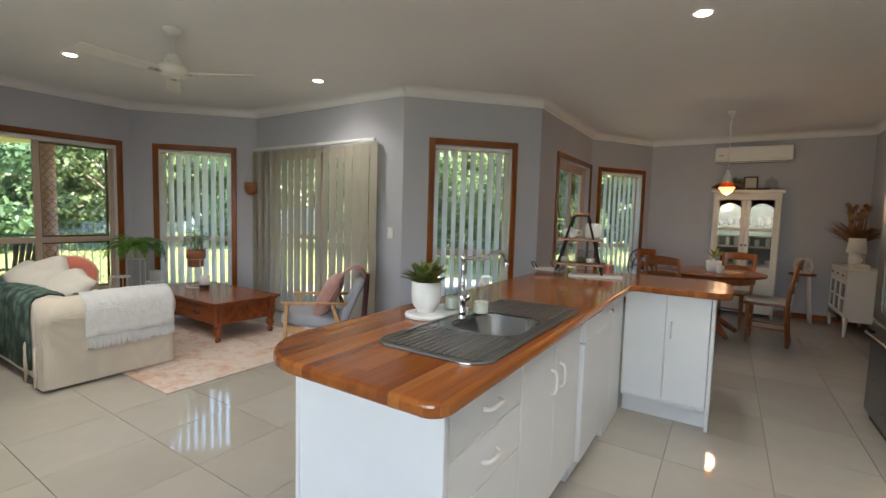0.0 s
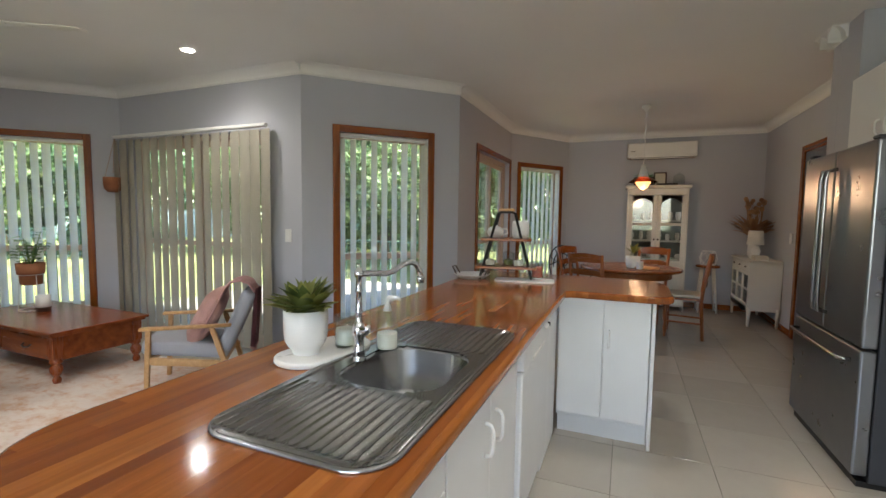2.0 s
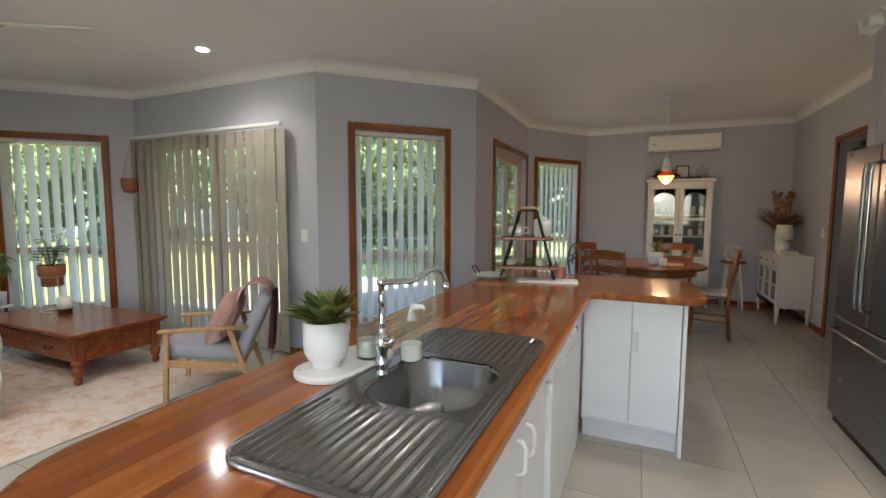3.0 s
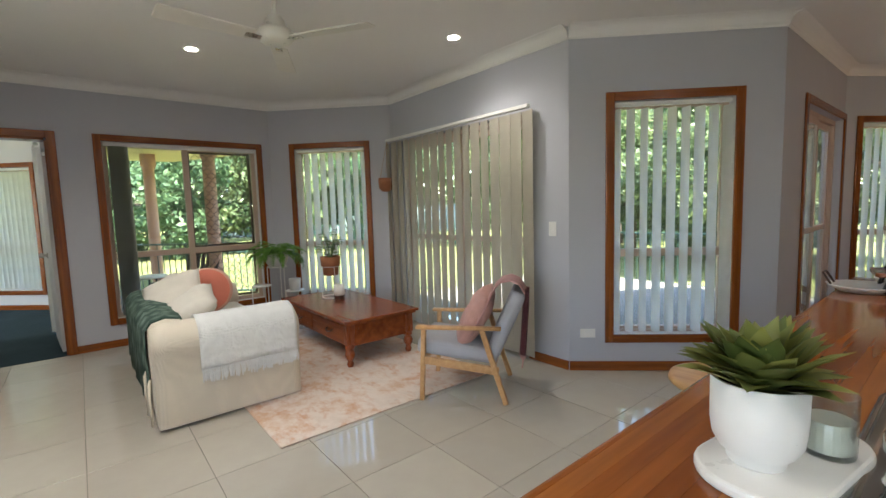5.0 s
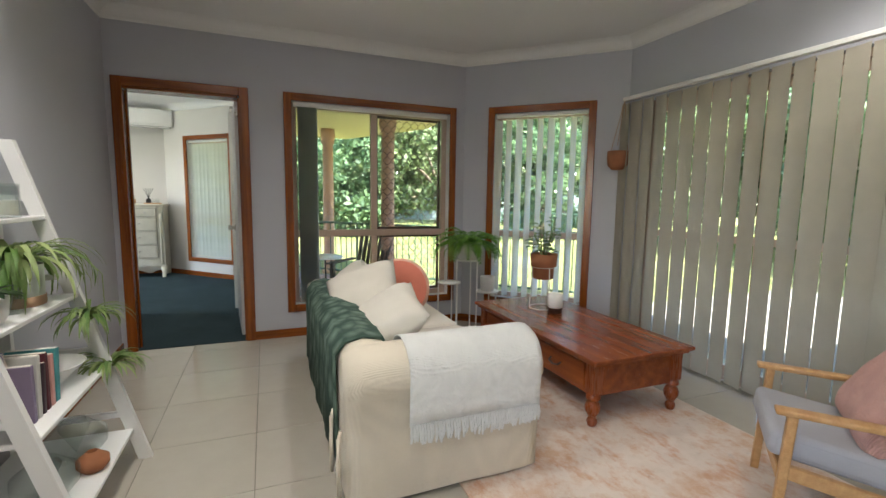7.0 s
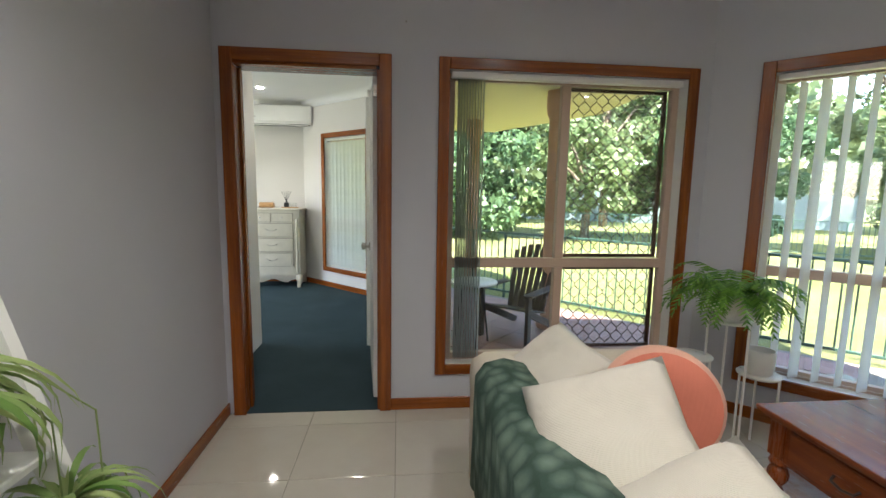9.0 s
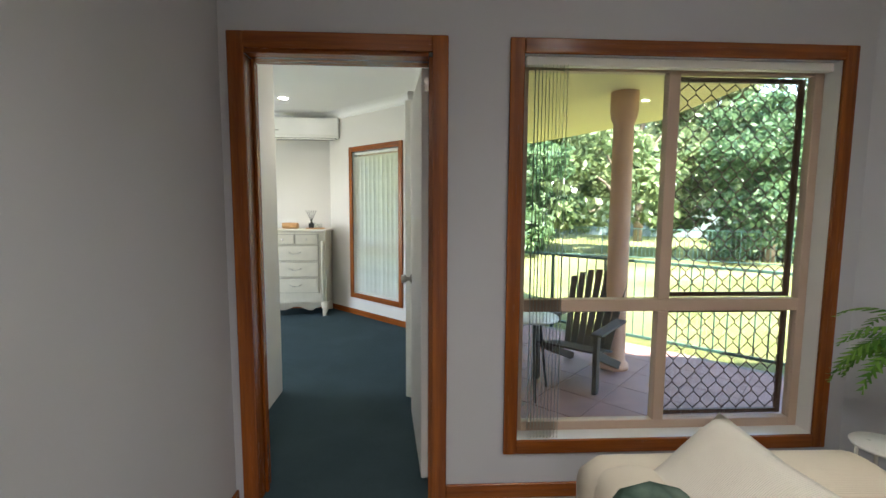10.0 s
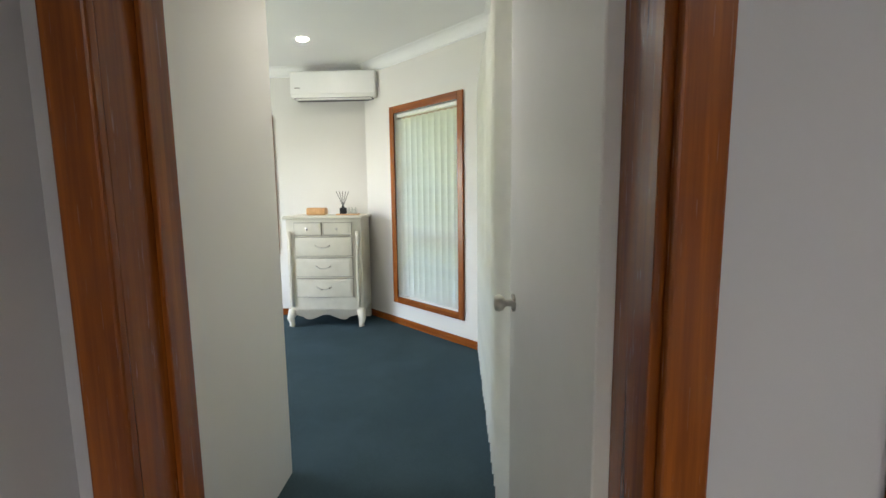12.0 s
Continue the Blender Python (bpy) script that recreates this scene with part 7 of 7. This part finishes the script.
def bowed(x0, x1, z0, z1, y, bow, depth=0.018, n=10):
    """A gently bowed drawer front."""
    bm = B()
    rows = []
    for i in range(n + 1):
        t = i / n
        x = x0 + (x1 - x0) * t
        yy = y - bow * math.cos((x / CW) * math.pi / 2) ** 1.0
        rows.append([bm.verts.new((x, yy, z0)), bm.verts.new((x, yy, z1)), bm.verts.new((x, yy + depth, z1)), bm.verts.new((x, yy + depth, z0))])
    for a, b in zip(rows, rows[1:]):
        for k in range(4):
            bm.faces.new((a[k], a[(k + 1) % 4], b[(k + 1) % 4], b[k]))
    bm.faces.new(rows[0])
    bm.faces.new(rows[-1][::-1])
    bmesh.ops.recalc_face_normals(bm, faces=bm.faces)
    return bm


part("carcase", boxed(-CW, CW, -CD + 0.02, 0, 0.14, CHT - 0.03, 0.006, 2), ANTIQUE, tb)
part("front_panel", bowed(-CW + 0.005, CW - 0.005, 0.15, CHT - 0.031, -CD + 0.015, 0.02, 0.02), ANTIQUE, tb)
part("top", prism(rounded(-CW - 0.025, CW + 0.025, -CD - 0.03, 0, [0.02] * 4, 4), CHT - 0.03, CHT, 0.011, 3), ANTIQUE, tb, "moulded top")
zz = CHT - 0.05
for k, h in enumerate((0.14, 0.205, 0.205, 0.205)):
    spans = ((-0.285, -0.006), (0.006, 0.285)) if k == 0 else ((-0.285, 0.285),)
    for a, b in spans:
        # The darker rim colour paints the shadow round the drawer front.
        rim = part("drawer_rim", bowed(a, b, zz - h, zz - 0.012, -CD + 0.006, 0.02, 0.012), TALLBOY_SHADOW, tb, "drawer edge with its shadow put into the colour")
        f = part("drawer_front", bowed(a + 0.008, b - 0.008, zz - h + 0.008, zz - 0.02, -CD - 0.006, 0.02, 0.014), ANTIQUE, tb)
        part("raised_panel", bowed(a + 0.03, b - 0.03, zz - h + 0.03, zz - 0.042, -CD - 0.012, 0.02, 0.008), ANTIQUE, f)
        mx = (a + b) / 2
        yy = -CD - 0.012 - 0.02 * math.cos(mx / CW * math.pi / 2)
        zc = zz - h / 2 - 0.004
        if k == 0:
            part("knob", lathe([(0, 0), (0.008, 0), (0.014, 0.016), (0, 0.022)], 12, pose(mx, yy, zc, 90, 0, 0)), NICKEL, f)
        else:
            part("pull", tube([(mx - 0.075, yy, zc + 0.012), (mx - 0.05, yy - 0.012, zc), (mx - 0.02, yy - 0.016, zc - 0.012), (mx, yy - 0.018, zc - 0.008), (mx + 0.02, yy - 0.016, zc - 0.012), (mx + 0.05, yy - 0.012, zc), (mx + 0.075, yy, zc + 0.012)], 0.005, 6), NICKEL, f, "curved drop pull", True)
    zz -= h
for s in (-1, 1):
    part("corner_moulding", tube([(s * 0.33, -CD + 0.0, 0.2), (s * 0.335, -CD - 0.006, 0.45), (s * 0.33, -CD - 0.002, 0.72), (s * 0.335, -CD - 0.006, 0.95)], 0.012, 8, None, [0.012, 0.018, 0.012, 0.018]), ANTIQUE, tb, "carved corner post", True)
    part("front_foot", tube([(s * 0.34, -CD + 0.03, 0.16), (s * 0.36, -CD - 0.005, 0.08), (s * 0.345, -CD + 0.0, 0.02), (s * 0.355, -CD - 0.015, 0.0)], 0.03, 10, None, [0.05, 0.036, 0.024, 0.03]), ANTIQUE, tb, "curved bracket foot", True)
    part("rear_foot", boxed(s * 0.34 - 0.03, s * 0.34 + 0.03, -0.06, 0, 0, 0.15, 0.004), ANTIQUE, tb)
bm = B()
n = 24
lo = [bm.verts.new((-0.35 + 0.7 * i / n, -CD - 0.004, 0.12 - 0.05 * (0.5 - 0.5 * math.cos(4 * math.pi * i / n)) * (1 if 0.2 < i / n < 0.8 else 0.6))) for i in range(n + 1)]
hi = [bm.verts.new((-0.35 + 0.7 * i / n, -CD - 0.006, 0.175)) for i in range(n + 1)]
for i in range(n):
    bm.faces.new((lo[i], lo[i + 1], hi[i + 1], hi[i]))
bmesh.ops.solidify(bm, geom=bm.faces[:], thickness=-0.022)
part("apron", bm, ANTIQUE, tb, "scalloped apron")
TZ = 1.104
cl = part("timber_clock", boxed(-9.86, -9.76, -0.30, -0.10, TZ, TZ + 0.075, 0.02, 3), OAK, None, "", True)
tagged(cl, "small rounded orange timber speaker on the chest", "speaker")
by = part("wooden_tray", boxed(-9.80, -9.70, 0.02, 0.24, TZ, TZ + 0.014, 0.004), OAK)
tagged(by, "little wooden tray on the chest of drawers", "tray")
rd = thing("reed_diffuser", pose(-9.76, 0.08, TZ + 0.014), "black reed diffuser bottle with dark sticks", "diffuser")
part("bottle", boxed(-0.03, 0.03, -0.03, 0.03, 0, 0.06, 0.005, 2), BLACK, rd)
part("neck", lathe([(0, 0.06), (0.014, 0.06), (0.014, 0.078), (0, 0.078)], 12), BLACK, rd)
for k in range(5):
    part("reed", tube([(0, 0, 0.07), (0.012 * (k - 2), -0.07 + 0.035 * k, 0.22)], 0.003, 5), BLACK, rd)
for k in range(3):
    o = part("perfume_bottle", lathe([(0, 0), (0.014, 0), (0.014, 0.04), (0.007, 0.05), (0.007, 0.062), (0, 0.062)], 12), CLEAR, None, "", True)
    o.matrix_world = pose(-9.75, 0.14 + 0.033 * k, TZ + 0.014)
    tagged(o, "small clear glass perfume bottle", "bottle", "bottles on the chest")

# ---- things on the ladder shelf ----
SY = 0.64


def pot_plant(name, x, y, z, prof, pmat, label):
    t = thing(name, pose(x, y, z), label, "plant")
    part("pot", lathe(prof, 28), pmat, t, "", True)
    return t


sp1 = pot_plant("spider_plant", -4.07, SY + 0.16, 0.82, [(0, 0), (0.08, 0), (0.088, 0.008), (0.09, 0.16), (0.084, 0.16), (0.08, 0.13), (0, 0.13)], POT_SAGE, "spider plant in a sage green ceramic pot")
part("band", lathe([(0.0895, 0.002), (0.0915, 0.006), (0.0918, 0.038), (0.09, 0.04)], 28), CLAY, sp1, "raw clay foot band", True)
part("soil", lathe([(0, 0.146), (0.07, 0.145), (0.0835, 0.14)], 18), SOIL, sp1)
blade_plant(sp1, 95, 0.36, 0.0105, 2.9, SPIDER, "leaves", 15, 0.8, 9, 0.03, 0.14)
for k, (x, y, z) in enumerate(((-0.17, 0.17, -0.12), (-0.22, 0.22, -0.36))):
    part("runner", tube([(0, 0.02, 0.16), (x * 0.5, y * 0.6, 0.24), (x * 0.95, y, 0.08), (x, y, z)], 0.002, 5), SPIDER, sp1)
    o = blade_plant(sp1, 56, 0.21, 0.0075, 2.4, SPIDER, "plantlet", 40 + k, 0.6, 7, 0.012, 0.0)
    o.location = (x, y, z)
sm_ = pot_plant("dark_leaf_plant", -3.77, SY + 0.20, 0.82, [(0, 0), (0.045, 0), (0.06, 0.03), (0.066, 0.09), (0.06, 0.09), (0.05, 0.06), (0, 0.06)], POT_WHITE, "small dark-leaved plant in a white pot")
blade_plant(sm_, 16, 0.14, 0.022, 1.4, DARK_LEAF, "leaves", 51, 0.7, 6, 0.02, 0.07)
gv = thing("glass_vase", pose(-3.93, SY + 0.20, 0.82), "ribbed clear glass vase on the shelf", "vase")
part("vase", lathe([(0, 0), (0.035, 0), (0.045, 0.02), (0.05, 0.07), (0.035, 0.12), (0.04, 0.14), (0.037, 0.14), (0.03, 0.11), (0, 0.01)], 16), CLEAR, gv, "", True)
gc = thing("glass_candle", pose(-4.07, SY + 0.13, 1.16), "white candle in a wide clear glass jar", "candle")
part("jar", lathe([(0, 0), (0.065, 0), (0.068, 0.006), (0.068, 0.12), (0.064, 0.12), (0.063, 0.012), (0, 0.01)], 28), CLEAR, gc, "", True)
part("wax", lathe([(0, 0.012), (0.061, 0.012), (0.061, 0.065), (0, 0.063)], 24), WAX, gc)
part("lid", lathe([(0, 0.121), (0.069, 0.121), (0.069, 0.128), (0.01, 0.13), (0.012, 0.145), (0, 0.147)], 24), CLEAR, gc, "", True)
av = thing("decor_letter", pose(-4.13, SY + 0.06, 1.16), "flat white painted decorative letter standing upright", "ornament")
part("left_stroke", rail_board(-0.13, -0.05, 0.0, 0.0, 0.0, 0.0, 0.001, 0), WHITE_GLOSS, av)
bpy.data.objects.remove(av.children[0])
for s in (-1, 1):
    bm = B()
    box(bm, -0.022, 0.022, 0, 0.025, 0, 0.29, 0.002)
    o = part("stroke", bm, WHITE_GLOSS, av)
    o.matrix_basis = pose(s * 0.085, 0, 0, 0, -s * 15, 0)
part("cross_bar", boxed(-0.055, 0.055, 0.001, 0.024, 0.09, 0.125), WHITE_GLOSS, av)
fr2 = thing("photo_frame", pose(-3.75, SY + 0.15, 1.16, -10, 0, 160), "small white photo frame on the shelf", "picture")
part("frame", boxed(-0.06, 0.06, -0.008, 0.008, 0, 0.17, 0.003), WHITE_GLOSS, fr2)
bl_ = thing("white_bowl", pose(-4.09, SY + 0.22, 0.48), "wide white scalloped ceramic bowl", "bowl")
part("bowl", lathe([(0, 0), (0.05, 0), (0.06, 0.01), (0.12, 0.075), (0.135, 0.085), (0.128, 0.085), (0.055, 0.02), (0, 0.012)], 32), POT_WHITE, bl_, "", True)
for k, (w, h, col) in enumerate(((0.03, 0.20, (0.06, 0.28, 0.30)), (0.022, 0.19, (0.58, 0.30, 0.27)), (0.02, 0.21, (0.10, 0.02, 0.03)), (0.018, 0.18, (0.05, 0.03, 0.04)), (0.025, 0.22, (0.55, 0.55, 0.52)), (0.02, 0.2, (0.20, 0.16, 0.25)))):
    x = -3.91 + 0.035 * k
    bo = thing("book", pose(x, SY + 0.25, 0.48, 0, -6 + (k % 3) * 3, 0), "hardback book standing on the shelf", "book", "books on the ladder shelf")
    part("cover", boxed(-w / 2, w / 2, -0.075, 0.075, 0, h, 0.002), plain("book_cover", col, 0.5, var=0.08), bo)
    part("pages", boxed(-w / 2 + 0.003, w / 2 - 0.003, -0.0755, 0.072, h, h + 0.0015), WAX, bo)
pb2 = thing("floral_book", pose(-3.69, SY + 0.31, 0.48, -12, 0, 200), "pale floral patterned book cover facing out", "book")
FLOR = Mat("floral_print", (0.6, 0.52, 0.45), 0.6)
FLOR.color(FLOR.mix(FLOR.ramp(FLOR.noise(22.0, 2.0), (0.56, (0, 0, 0)), (0.62, (1, 1, 1))), (0.62, 0.54, 0.47), (0.10, 0.09, 0.25)))
part("cover", boxed(-0.10, 0.10, -0.01, 0.01, 0, 0.25, 0.003), FLOR.m, pb2)
part("label", boxed(-0.07, 0.03, -0.0125, -0.0105, 0.06, 0.18), ANTIQUE, pb2, "pale title panel")
for x, y, z, s, mt, lb in ((-4.09, 0.3, 0.16, 1.0, CLEAR, "clear round glass bowl"), (-3.82, 0.30, 0.16, 0.9, CLEAR, "grey glass bottle vase"), (-3.95, 0.40, 0.16, 0.5, TERRACOTTA, "small terracotta pot")):
    o = part("vessel", lathe([(0, 0), (0.07 * s, 0), (0.11 * s, 0.05 * s), (0.11 * s, 0.1 * s), (0.06 * s, 0.14 * s), (0.04 * s, 0.16 * s), (0.036 * s, 0.16 * s), (0.055 * s, 0.13 * s), (0, 0.012 * s)], 24), mt, None, "", True)
    o.matrix_world = pose(x, SY + y, z)
    tagged(o, lb + " on the lowest shelf", "vase")


# ---- floor tiles ----
T = 0.5
mesh_tile = bpy.data.meshes.new("tile")
bm = boxed(-T / 2 + 0.0015, T / 2 - 0.0015, -T / 2 + 0.0015, T / 2 - 0.0015, -0.008, 0.0, 0.0012)
bm.to_mesh(mesh_tile)
bm.free()
mesh_tile.materials.append(TILE)
import itertools
for i, j in itertools.product(range(-14, 5), range(-13, 12)):
    x, y = 0.66 + T * (i + 0.5), 4.13 + T * (j + 0.5)
    inside = (-6.3 < x < 2.4 and 0.3 < y < 4.9) or (-2.4 < x < 2.4 and -1.9 < y <= 0.3) or (-1.7 < x < 2.3 and 4.9 <= y < 9.2) or (-2.9 < x < -1 and 4.9 <= y < 6)
    if -2.6 < x < 0.0 and 4.9 < y and y - 4.62 > x + 2.49 + 0.45:
        inside = inside and x > -1.45
    if not inside:
        continue
    o = new("tile", mesh_tile)
    o.parent = sub
    o.location = (x, y, 0)
